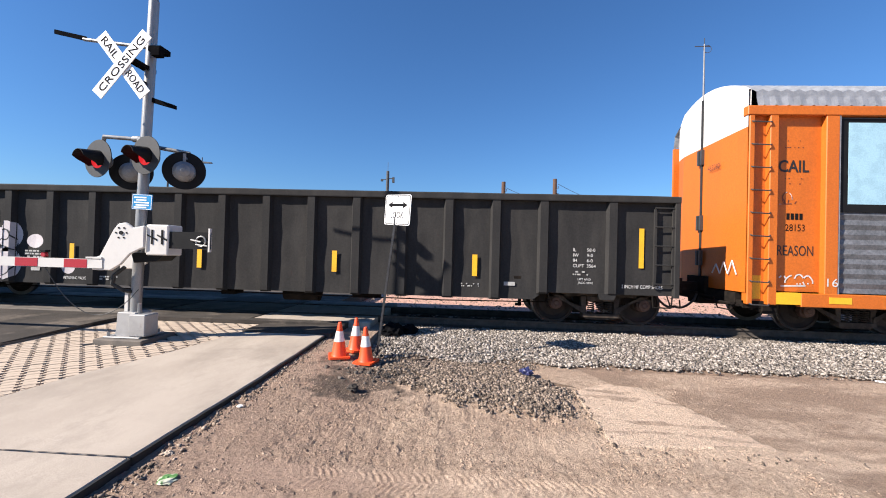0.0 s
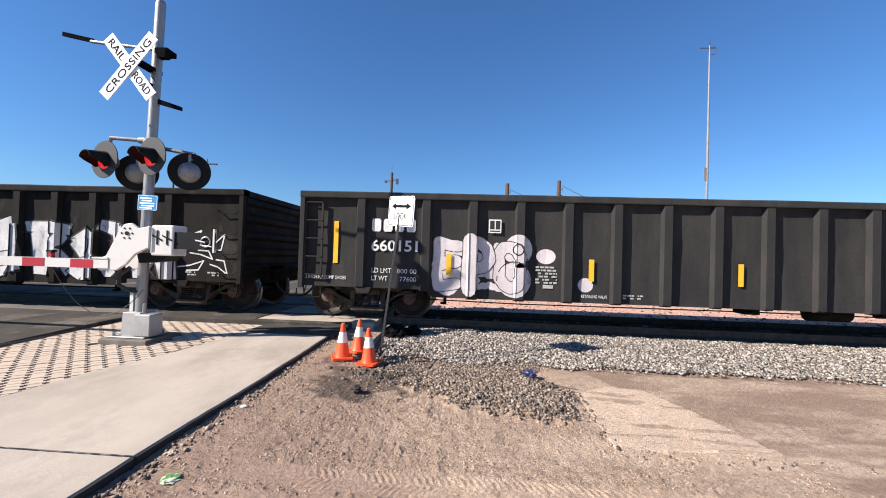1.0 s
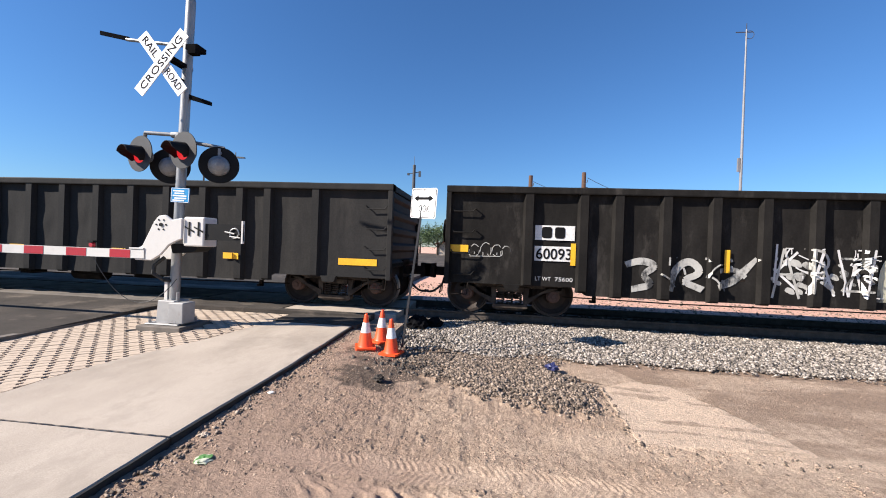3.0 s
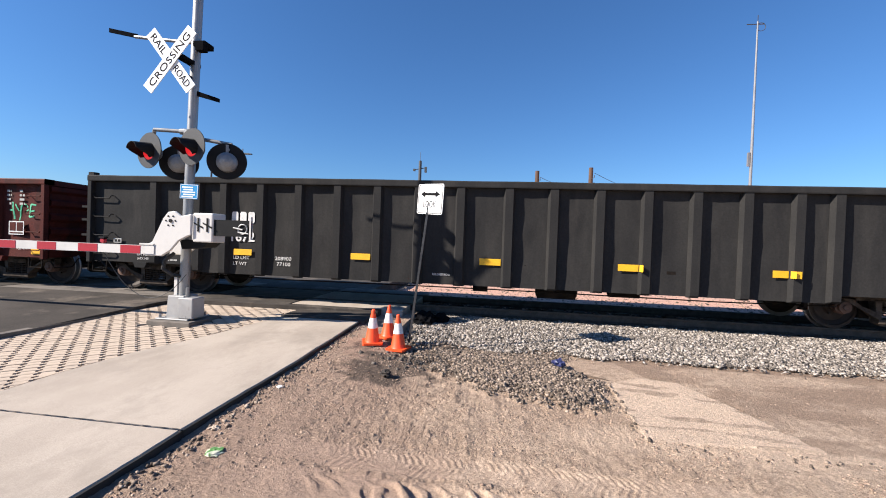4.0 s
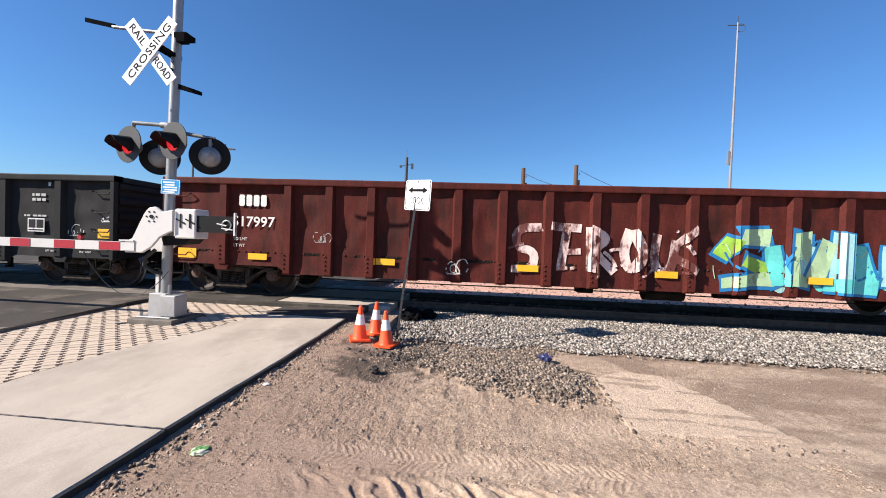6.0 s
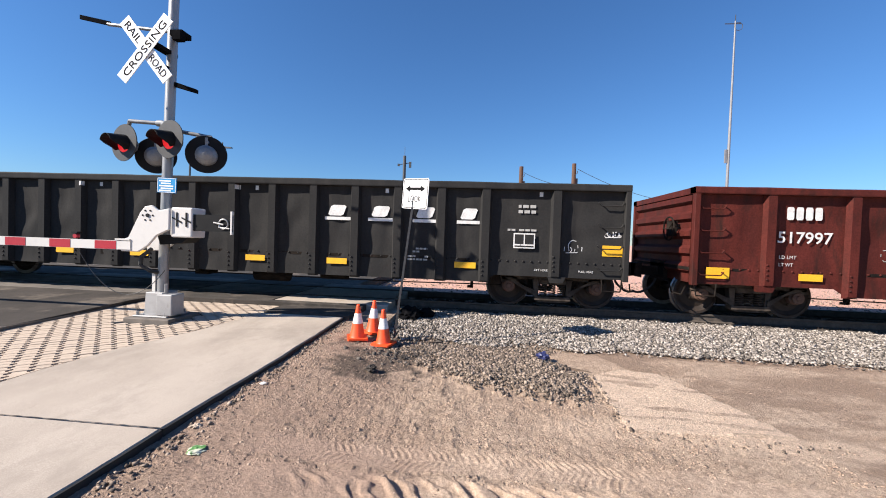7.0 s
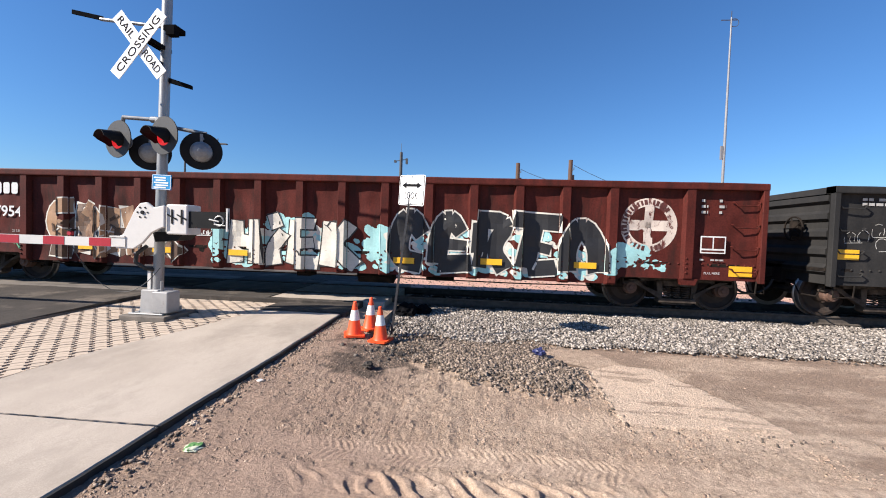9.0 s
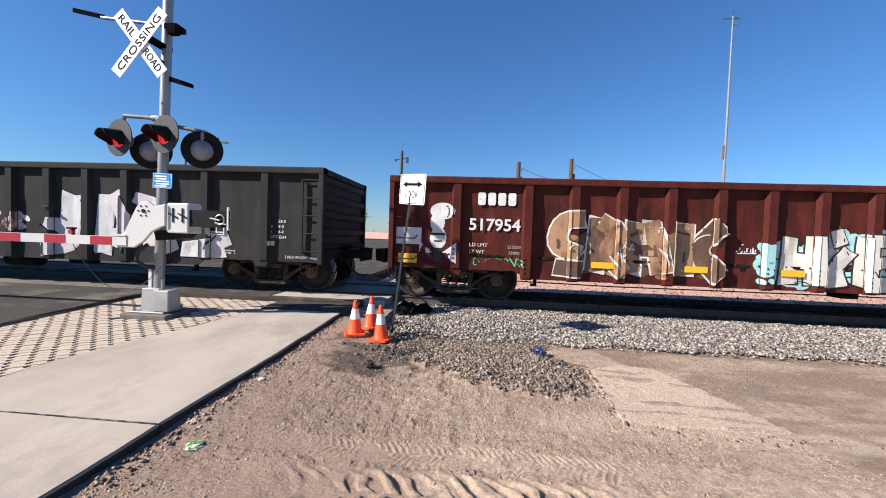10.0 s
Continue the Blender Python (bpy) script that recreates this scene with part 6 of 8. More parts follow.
    # F: brown car covered in graffiti
    car, posts, half = gondola("gondola_car", -91.80, -109.94, 2.535, BROWN_CAR, "brown gondola car covered in black, mint and tan graffiti", False, True, bays=(1.37, 1.41))
    L = -half
    block_letters(car, L + 1.78, 1.99, 0.80, 0.25, 4, WHITE_STENCIL)
    words(car, "517954", L + 1.62, 1.49, 0.33, width=1.02, thick=0.006)
    words(car, "LD LMT", L + 1.64, 1.16, 0.10, width=0.36)
    words(car, "LT WT", L + 1.64, 1.02, 0.10, width=0.30)
    words(car, "213300", L + 2.40, 1.14, 0.085, DIM_STENCIL, width=0.26)
    words(car, "72900", L + 2.42, 1.02, 0.085, DIM_STENCIL, width=0.22)
    plate(car, L + 0.19, 0.78, 0.39, 0.19, YELLOW_TAPE, posts)
    many_reflectors(car, L, [(4.03, 0.82), (5.77, 0.81), (7.50, 0.81), (11.06, 0.78), (12.83, 0.82), (14.66, 0.82)], 0.43, 0.12, posts)
    plate(car, L + 17.55, 0.77, 0.42, 0.20, YELLOW_TAPE, posts)
    cloud(car, posts, L + 3.4, L + 6.3, 0.70, 1.50, 44, 0.24, [BROWN_SPRAY, RUST_TAN, BROWN_SPRAY], 53)
    piece(car, posts, (L + 3.15, 0.62), (0.0605, 0.064), TAN_LETTERS, [RUST_TAN, BROWN_SPRAY, RUST_TAN, CREAM], 0.032, 91, "rusty tan graffiti with cream outlines")
    cloud(car, posts, L + 7.5, L + 10.0, 0.66, 1.40, 40, 0.24, [CREAM, MINT], 54, 0.0035)
    piece(car, posts, (L + 7.55, 0.33), (0.0580, 0.0555), WHITE_LETTERS, [CREAM, CREAM, BLACK_SPRAY], 0.030, 92, "cream graffiti letters with black outlines")
    mist = Build()
    rr = random.Random(5)
    for x0, x1, z0, z1 in ((7.15, 8.0, 0.66, 1.35), (8.3, 9.3, 1.15, 1.68), (9.9, 11.15, 0.66, 1.25), (10.5, 11.2, 1.1, 1.5), (15.2, 16.0, 0.74, 1.30), (15.9, 16.5, 0.74, 0.95)):
        for k in range(46):
            cx, cz, r = L + rr.uniform(x0, x1), rr.uniform(z0, z1), rr.uniform(0.05, 0.16)
            flat(mist, [(cx + r * math.cos(a + 0.3), cz + 0.8 * r * (1 + 0.15 * math.sin(3 * a + k)) * math.sin(a)) for a in [2 * math.pi * q / 12 for q in range(12)]], posts, 0.0022 + 0.00004 * k)
    part("graffiti", mist, MINT, car, "pale mint spray cloud behind the graffiti")
    cloud(car, posts, L + 10.95, L + 15.1, 0.62, 1.55, 60, 0.22, [MINT, CREAM, MINT], 52, 0.003)
    piece(car, posts, (L + 10.98, 0.54), (0.0556, 0.0560), BLACK_LETTERS, [BLACK_SPRAY, CREAM], 0.032, 93, "black graffiti letters with cream outlines", 0.009)
    cuts(car, posts, L + 11.0, L + 15.1, 0.65, 1.6, 7, 0.03, CREAM, 63)
    cuts(car, posts, L + 7.5, L + 10.0, 0.66, 1.6, 8, 0.025, BLACK_SPRAY, 64)
    cuts(car, posts, L + 3.3, L + 6.4, 0.66, 1.65, 18, 0.022, CREAM, 65)
    cuts(car, posts, L + 3.3, L + 6.4, 0.66, 1.65, 12, 0.05, BROWN_SPRAY, 68)
    roundel(car, posts, L + 16.05, 1.70, 0.53, ROUNDEL, BROWN_INK)
    table(car, L + 17.0, 1.20, 0.46, 0.33, WHITE_STENCIL, BROWN_CAR)
    bars(car, L + 16.95, 1.06, 0.5, 0.03, 1, DIM_STENCIL, 96)
    for k in range(3):
        bars(car, L + 17.0, 2.18 - 0.11 * k, 0.12, 0.05, 1, DIM_STENCIL, 97 + k)
        bars(car, L + 17.32, 2.18 - 0.11 * k, 0.12, 0.05, 1, DIM_STENCIL, 100 + k)
    words(car, "PULL HERE", L + 17.1, 0.80, 0.06)
    sprayed(car, posts, "oseppnr", L + 1.72, L + 2.75, 0.78, 0.93, 0.022, [SEA_GREEN], 0, 98, jitter=0.02)
    # plain white shapes sprayed on the first panel
    w = Build()
    for cx, cz, rx, rz in ((1.08, 1.85, 0.26, 0.17), (0.98, 1.62, 0.15, 0.20), (1.0, 1.30, 0.17, 0.22)):
        flat(w, [(L + cx + rx * math.cos(a), cz + rz * math.sin(a)) for a in [2 * math.pi * k / 16 for k in range(16)]], posts, 0.003 + cz * 0.0003)
    flat(w, [(L + 0.62, 0.80), (L + 0.95, 0.98), (L + 0.62, 1.22)], posts, 0.003)
    flat(w, [(L + 1.38, 0.80), (L + 1.38, 1.22), (L + 1.05, 0.98)], posts, 0.003)
    part("graffiti", w, CHALK, car, "plain white sprayed shapes")
    d = Build()
    stroke(d, arc(L + 1.16, 1.84, 0.05, 0.11, 100, -80), 0.022, posts, 0.006)
    stroke(d, arc(L + 1.26, 1.86, 0.05, 0.11, 100, -80), 0.022, posts, 0.006)
    stroke(d, [(L + 0.86, 1.38), (L + 1.12, 1.38)], 0.05, posts, 0.006)
    stroke(d, [(L + 0.92, 1.24), (L + 1.08, 1.24)], 0.03, posts, 0.006)
    flat(d, [(L + 0.93, 0.82), (L + 1.07, 0.82), (L + 1.07, 1.10), (L + 0.93, 1.10)], posts, 0.006)
    part("graffiti", d, BLACK_SPRAY, car)
    plate(car, L + 0.14, 1.16, 0.52, 0.34, CHALK, posts, "paint_patch")
    tag_line(car, posts, L + 0.18, 1.22, 0.42, 0.2, BLACK_SPRAY, 99, 0.02)
    tag_line(car, posts, L + 6.75, 1.22, 0.4, 0.16, CHALK, 103, 0.018)

    # G: grey-black car, only its front is seen
    car, posts, half = gondola("gondola_car", -111.32, -129.36, 2.66, GREY_CAR, "dark grey gondola car with a ladder and grey-white graffiti", True)
    L = -half
    piece(car, posts, (L + 11.40, 0.60), (0.0645, 0.0600), PALE_LETTERS, [LILAC, SILVER, CHALK], 0.024, 111, "grey and white outlined graffiti")
    cuts(car, posts, L + 11.5, L + 15.6, 0.7, 1.7, 9, 0.025, BLACK_SPRAY, 66)
    cloud(car, posts, L + 10.4, L + 11.2, 1.15, 1.55, 5, 0.20, [PINK], 55)
    table(car, L + 15.5, 1.2, 0.36, 0.26, WHITE_STENCIL, GREY_CAR)
    for k, (a, c) in enumerate((("IL", "58-0"), ("IW", "9-0"), ("IH", "6-0"), ("CUFT", "3564"))):
        words(car, a, L + 16.82, 1.50 - 0.11 * k, 0.09)
        words(car, c, L + 17.05, 1.50 - 0.11 * k, 0.09)
    words(car, "2 INCH HF COMP SHOES", L + 17.2, 0.76, 0.08, width=0.7)
    bars(car, L + 15.8, 0.86, 0.3, 0.03, 3, DIM_STENCIL, 113)
    plate(car, L + 16.85, 1.02, 0.12, 0.09, PINK, posts, "paint_dab")


train()


def autorack():
    """The tall orange car at the head of what is seen."""
    front, rear = 33.0, 5.62
    mid, half = (front + rear) / 2, (front - rear) / 2
    car = thing("autorack_car", pose(mid, CENTRE_Y, 0), "orange and white enclosed car carrier with galvanised panels", "freight car", "cars of the freight train")
    MOVING.append((car, mid))
    L = -half
    eave, crown, side = 4.72, 5.22, 1.58
    arch = [(-side + 2 * side * k / 16, eave + (crown - eave) * math.sin(math.pi * k / 16) ** 0.8) for k in range(17)]
    # end doors: lower part orange, upper part white
    cut = 4.0
    plan = {-1: [(0.012, 0.05), (0.8, 0.02), (1.58, 0.0)], 1: [(0.012, 0.05), (0.9, 0.10), (1.35, 0.22), (1.58, 0.44)]}

    def arch_z(y):
        return eave + (crown - eave) * max(0.0, math.cos(math.pi * y / (2 * side))) ** 0.8
    for s in (-1, 1):
        cols = []
        pl = plan[s]
        for (ya, xa), (yb, xb) in zip(pl, pl[1:]):
            cols += [(ya + (yb - ya) * k / 5, xa + (xb - xa) * k / 5) for k in range(5)]
        cols.append(pl[-1])

        def skin(z_low, z_high):
            m, n = Build(), len(cols)
            v = [(L + x + dx, s * y, z) for dx in (0.0, 0.05) for y, x in cols for z in (z_low, z_high(y))]
            f = [(2 * i, 2 * i + 2, 2 * i + 3, 2 * i + 1) for i in range(n - 1)] + [(2 * n + 2 * i, 2 * n + 2 * i + 1, 2 * n + 2 * i + 3, 2 * n + 2 * i + 2) for i in range(n - 1)]
            f += [(2 * i + 1, 2 * i + 3, 2 * n + 2 * i + 3, 2 * n + 2 * i + 1) for i in range(n - 1)]
            return m.add(v, f)
        door = part("end_door", skin(0.82, lambda y: cut), ORANGE_CAR, car)
        part("upper_panel", skin(cut, arch_z), CAR_WHITE, door, "white painted upper panel")
        for z in (1.3, 2.1, 3.6):
            part("latch", Build().box(L - 0.02, L + 0.06, s * 0.06 - 0.03, s * 0.06 + 0.03, z, z + 0.34), DARK_STEEL, door)
    part("door_seam", Build().box(L + 0.03, L + 0.06, -0.035, 0.035, 0.9, 5.1), RUBBER, car)
    # roof of ribbed sheets
    b = Build()
    arch = [(-side, 4.40), (-side + 0.05, 4.60)] + [(y * 0.965, z) for y, z in arch] + [(side - 0.05, 4.60), (side, 4.40)]
    n = 240
    k = len(arch)
    v = []
    for i in range(n + 1):
        x = L + 0.18 + (2 * half - 0.36) * i / n
        r = 0.022 * (1 if i % 2 else -1)
        v += [(x, y, z + r) for y, z in arch]
    f = [(i * k + c, (i + 1) * k + c, (i + 1) * k + c + 1, i * k + c + 1) for i in range(n) for c in range(k - 1)]
    part("roof", b.add(v, f), GALVANISED, car, "ribbed galvanised roof")
    # side: rails, posts, ladder, recessed panel, perforated panels
    b = Build()
    b.box(L - 0.02, half, -side - 0.03, -side + 0.12, 4.22, 4.40)
    b.box(L + 1.0, half, -side - 0.03, -side + 0.12, 0.58, 0.84)
    bevelled(part("side_rail", b, ORANGE_CAR, car), 0.012)
    for d, w in ((0.02, 0.10), (0.40, 0.16), (1.42, 0.24)):
        p = Build().box(L + d, L + d + w, -side - 0.02, -side + 0.14, 0.60, 4.22)
        bevelled(part("side_post", p, ORANGE_CAR, car), 0.012)
    part("side_panel", Build().box(L + 0.12, L + 0.40, -side + 0.10, -side + 0.13, 0.6, 4.22), ORANGE_CAR, car)
    part("side_panel", Build().box(L + 0.56, L + 1.42, -side + 0.10, -side + 0.13, 0.86, 4.22), ORANGE_CAR, car)
    lad = Build()
    for q in range(9):
        z = 0.62 + q * 0.435
        lad.tube([(L + 0.06, -side - 0.01, z), (L + 0.09, -side - 0.06, z - 0.02), (L + 0.38, -side - 0.06, z - 0.03), (L + 0.43, -side - 0.01, z)], 0.013, 6)
    part("ladder", lad, DARK_STEEL, car)
    for q in range(12):
        x0 = L + 1.68 + q * 2.1
        x1 = min(x0 + 2.06, half)
        if x1 <= x0:
            continue
        b = Build()
        m = 36
        v = []
        for i in range(m + 1):
            z = 0.86 + (4.2 - 0.86) * i / m
            y = -side + 0.06 + (0.016 if i % 2 else -0.010)
            v += [(x0, y, z), (x1, y, z), (x0, y + 0.03, z), (x1, y + 0.03, z)]
        f = []
        for i in range(m):
            a = i * 4
            f += [(a, a + 1, a + 5, a + 4), (a + 2, a + 6, a + 7, a + 3), (a, a + 4, a + 6, a + 2), (a + 1, a + 3, a + 7, a + 5)]
        part("perforated_panel", b.add(v, f), RACK_GREY, car)
        part("side_post", Build().box(x0 - 0.045, x0 + 0.005, -side - 0.01, -side + 0.14, 0.84, 4.22), GALVANISED, car)
    part("dark_edge", Build().box(L + 1.72, L + 5.8, -side + 0.036, -side + 0.042, 2.40, 4.18), SIGNAL_BLACK, car)
    pale = Build()
    for q in range(2):
        pale.box(L + 1.86 + 2.1 * q, L + 3.6 + 2.1 * q, -side + 0.030, -side + 0.044, 2.55, 4.10)
    part("pale_sheet", pale, PALE_BLUE, car, "pale blue painted-over patch")
    part("far_side", Build().box(L + 0.45, half, side - 0.12, side, 0.6, 4.4), RACK_GREY, car)
    part("far_post", Build().box(L + 0.20, L + 0.36, side + 0.0, side + 0.08, 0.6, 4.4), ORANGE_CAR, car)
    u = Build()
    u.box(L, half, -1.3, 1.3, 0.60, 0.80)
    u.box(L - 0.1, half, -0.2, 0.2, 0.45, 0.70)
    u.box(L + 0.02, L + 0.5, -1.5, 1.5, 0.52, 0.66)
    u.box(L + 0.35, L + 0.6, -1.55, -1.45, 0.42, 0.60)
    for x in range(5):
        u.tube([(L - 0.2 + x * 0.13, -1.5, 0.60 - 0.03 * x), (L - 0.05 + x * 0.1, -0.4, 0.56)], 0.03, 6)
    part("underframe", u, UNDER_STEEL, car)
    part("step_plate", Build().box(L + 0.55, L + 1.45, -side - 0.02, -side + 0.1, 0.62, 0.84), YELLOW_TAPE, car)
    coupler(car, L - 0.05, -1)
    truck(car, L + 2.45)
    truck(car, half - 2.45)
    global SIDE, DEEP
    keep = SIDE, DEEP
    SIDE, DEEP = -side - 0.02, 0.12
    lettering("28153", L + 0.78, -side + 0.096, 2.02, 0.19, BLACK_INK, car, 0.36)
    b = Build()
    for i in range(4):
        b.box(L + 0.80 + i * 0.08, L + 0.855 + i * 0.08, -side + 0.094, -side + 0.098, 2.24, 2.36)
    part("owner_mark", b, BLACK_INK, car)
    for q in range(4):
        bars(car, L + 0.76, (3.75, 3.02, 2.92, 3.62)[q], 0.34, 0.018, 1, BROWN_INK, 120 + q)
    lettering("CAIL", L + 0.64, -side + 0.094, 3.16, 0.32, BLACK_SPRAY, car, 0.56, 0.006)
    lettering("REASON", L + 0.64, -side + 0.094, 1.55, 0.28, BLACK_SPRAY, car, 0.66, 0.0)
    tag_line(car, [], L + 0.72, 0.98, 0.55, 0.22, CHALK, 133, 0.026)
    tag_line(car, [], L + 0.66, 2.55, 0.28, 0.22, PINK, 134, 0.014)
    lettering("16", L + 1.46, -side - 0.026, 0.98, 0.22, CHALK, car, 0.20)
    SIDE, DEEP = keep
    part("reflector", Build().box(L + 0.15, L + 0.34, -side + 0.092, -side + 0.098, 0.70, 1.15), YELLOW_TAPE, car)
    part("warning_plate", Build().box(L + 1.5, L + 1.9, -side - 0.036, -side - 0.031, 0.66, 0.78), YELLOW_TAPE, car)
    s = Build()
    rng = random.Random(8)
    pts = [(-1.35 + 0.13 * k, 1.15 + (0.28 if k % 2 else 0) * rng.uniform(0.6, 1)) for k in range(7)]
    for p, q in zip(pts, pts[1:]):
        s.tube([(L - 0.022, p[0], p[1]), (L - 0.022, q[0], q[1])], 0.014, 5)
    part("graffiti", s, CHALK, car)
    lettering("463280", 0, 0, 0, 0.16, BROWN_INK, car, 0.42, 0, Matrix.Translation((L - 0.026, -0.35, 3.38)) @ pose(0, 0, 0, 0, 0, -90))


autorack()


# ---- crossing signal ----
def disc_frame(centre, way):
    """A pose whose local y axis points away from the way that a lamp faces."""
    way = Vector(way).normalized()
    up = Vector((0, 0, 1))
    x = up.cross(-way).normalized()
    return Matrix.Translation(centre) @ Matrix((x, -way, up)).transposed().to_4x4()


def signal_lamp(parent, centre, way, face):
    m = disc_frame(centre, way)
    b = Build().lathe([(0, 0.0), (0, 0.30), (0.008, 0.305), (0.016, 0.30), (0.016, 0.0)], (0, 0, 0), (0, 1, 0), 36)
    d = part("lamp_disc", b, face, parent, at=m)
    part("housing", Build().lathe([(0.016, 0.165), (0.10, 0.155), (0.17, 0.10), (0.20, 0.03)], (0, 0, -0.02), (0, 1, 0), 24).box(-0.02, 0.02, 0.02, 0.06, 0.10, 0.27), HOUSING_GREY, d)
    part("lens", Build().lathe([(0, 0.138), (-0.010, 0.13), (-0.022, 0.09), (-0.028, 0.03)], (0, 0, -0.02), (0, 1, 0), 24), RED_LENS, d, "red glass lens")
    hood = Build()
    n = 14
    v = []
    for r in (0.150, 0.143):
        for i in range(n + 1):
            a = radians(-38 + 256 * i / n)
            for t in (0.0, 1.0):
                reach = -0.06 - 0.22 * smooth(-0.62, 0.35, math.sin(a))
                v.append((r * math.cos(a) * (1 - 0.1 * t), reach * t, -0.02 + r * math.sin(a) * (1 - 0.06 * t) - 0.03 * t))
    w = 2 * (n + 1)
    f = [(2 * i, 2 * i + 1, 2 * i + 3, 2 * i + 2) for i in range(n)] + [(w + 2 * i, w + 2 * i + 2, w + 2 * i + 3, w + 2 * i + 1) for i in range(n)]
    f += [(2 * i + 1, w + 2 * i + 1, w + 2 * i + 3, 2 * i + 3) for i in range(n)]
    part("hood", hood.add(v, f), SIGNAL_BLACK, d)


def crossing_signal():
    base = Vector((-4.965, -2.64, -0.08))
    s = thing("crossing_signal", Matrix.Translation(base), "aluminium railroad crossing signal with a lowered striped gate arm", "crossing signal")
    lean = 0.024

    def P(x, y, z):
        return Vector((x, y, z)) - base
    found = Build().box(-0.36, 0.42, -0.36, 0.36, -0.12, 0.03)
    bevelled(part("foundation", found, PANEL_CONCRETE, s), 0.012)
    mast = Build().lathe([(0.1, 0.078), (4.2, 0.076), (5.42, 0.074), (5.47, 0.06), (5.50, 0.02)], (0, 0, 0), (lean, 0, 1), 24)
    part("mast", mast, GALV_POST, s)
    b = Build()
    b.prism([(-0.20, 0.04), (0.20, 0.04), (0.17, 0.12), (0.15, 0.42), (-0.15, 0.42), (-0.17, 0.12)], -0.17, 0.17)
    b.box(-0.30, 0.30, -0.26, 0.26, 0.03, 0.055)
    bevelled(part("mast_base", b, BASE_GREY, s), 0.012)
    bevelled(part("junction_box", Build().box(0.09, 0.36, -0.23, 0.05, 0.06, 0.40), BASE_GREY, s), 0.012)
    for x in (-0.24, 0.24):
        for y in (-0.21, 0.21):
            part("bolt", Build().rod((x, y, 0.05), (x, y, 0.11), 0.022, 8), GALV_POST, s)
    part("conduit_end", Build().rod((0.16, -0.10, 0.40), (0.16, -0.10, 0.56), 0.028, 8), GALV_POST, s)
    part("bracket", Build().box(-0.13, -0.075, -0.06, 0.04, 0.40, 0.72), SIGNAL_WHITE, s)
    # crossbuck
    cx = Vector((-4.99, -3.03, 4.14))
    for sign, words_, turn in ((1, "CROSSING", 48.6), (-1, "RAILROAD", -50.4)):
        m = Matrix.Translation(P(*cx) + Vector((0, 0.0 if sign > 0 else 0.02, 0))) @ pose(0, 0, 0, 0, 0, -3) @ pose(0, 0, 0, 0, -turn, 0)
        bl = Build().box(-0.61, 0.61, -0.006, 0.006, -0.102, 0.102)
        blade = part("crossbuck_blade", bl, SIGN_WHITE, s, "white reflective blade with black letters", at=m)
        if sign > 0:
            lettering(words_, 0, 0, 0, 0.165, BLACK_INK, blade, 1.04, 0.0, pose(-0.52, -0.010, -0.056))
        else:
            lettering("RAIL", 0, 0, 0, 0.165, BLACK_INK, blade, 0.38, 0.0, pose(-0.54, -0.010, -0.056))
            lettering("ROAD", 0, 0, 0, 0.165, BLACK_INK, blade, 0.40, 0.0, pose(0.14, -0.010, -0.056))
    br = Build()
    br.box(*(P(-4.95, 0, 0).x, P(-4.82, 0, 0).x), -0.36, 0.08, P(0, 0, 4.20).z, P(0, 0, 4.26).z)
    br.box(P(-4.95, 0, 0).x, P(-4.85, 0, 0).x, -0.36, 0.08, P(0, 0, 3.95).z, P(0, 0, 4.0).z)
    part("crossbuck_bracket", br, MATT_BLACK, s)
    # arms with the flashing lamps
    part("top_arm", Build().rod(P(-5.95, -2.70, 4.70), P(-4.85, -2.66, 4.58), 0.028, 10), GALV_POST, s)
    part("top_blade", Build().prism([(P(-6.45, 0, 0).x, P(0, 0, 4.79).z), (P(-5.90, 0, 0).x, P(0, 0, 4.67).z), (P(-5.90, 0, 0).x, P(0, 0, 4.74).z), (P(-6.45, 0, 0).x, P(0, 0, 4.86).z)], -0.075, -0.055), MATT_BLACK, s)
    part("cross_bracket", Build().box(P(-4.83, 0, 0).x, P(-4.62, 0, 0).x, -0.10, 0.12, P(0, 0, 4.50).z, P(0, 0, 4.58).z).box(P(-4.74, 0, 0).x, P(-4.60, 0, 0).x, -0.16, -0.04, P(0, 0, 4.40).z, P(0, 0, 4.54).z), MATT_BLACK, s)
    part("lower_blade", Build().prism([(P(-4.86, 0, 0).x, P(0, 0, 3.72).z), (P(-4.42, 0, 0).x, P(0, 0, 3.60).z), (P(-4.42, 0, 0).x, P(0, 0, 3.66).z), (P(-4.86, 0, 0).x, P(0, 0, 3.80).z)], -0.02, 0.04), MATT_BLACK, s)
    arm = Build().rod(P(-5.53, -2.72, 3.12), P(-4.92, -2.64, 3.10), 0.032, 12).rod(P(-4.92, -2.60, 3.02), P(-4.25, -2.50, 2.92), 0.032, 12)
    arm.lathe([(0, 0.05), (0.10, 0.05)], P(-5.08, -2.66, 3.10), (1, 0, 0), 12)
    arm.rod(P(-5.52, -2.72, 3.12), P(-5.60, -2.66, 2.98), 0.03, 10).rod(P(-4.25, -2.50, 2.92), P(-4.26, -2.58, 2.80), 0.03, 10)
    part("lamp_arm", arm, GALV_POST, s)
    part("arm_clamp", Build().lathe([(0, 0.11), (0.16, 0.11)], P(-4.90, -2.64, 2.96), (0, 0, 1), 16), GALV_POST, s)
    signal_lamp(s, P(-5.62, -2.72, 2.77), (-0.24, -0.97, 0), SIGNAL_GREY)
    signal_lamp(s, P(-4.74, -2.82, 2.81), (-0.24, -0.97, 0), SIGNAL_GREY)
    signal_lamp(s, P(-4.27, -2.58, 2.62), (-0.50, 0.86, 0), SIGNAL_BLACK)
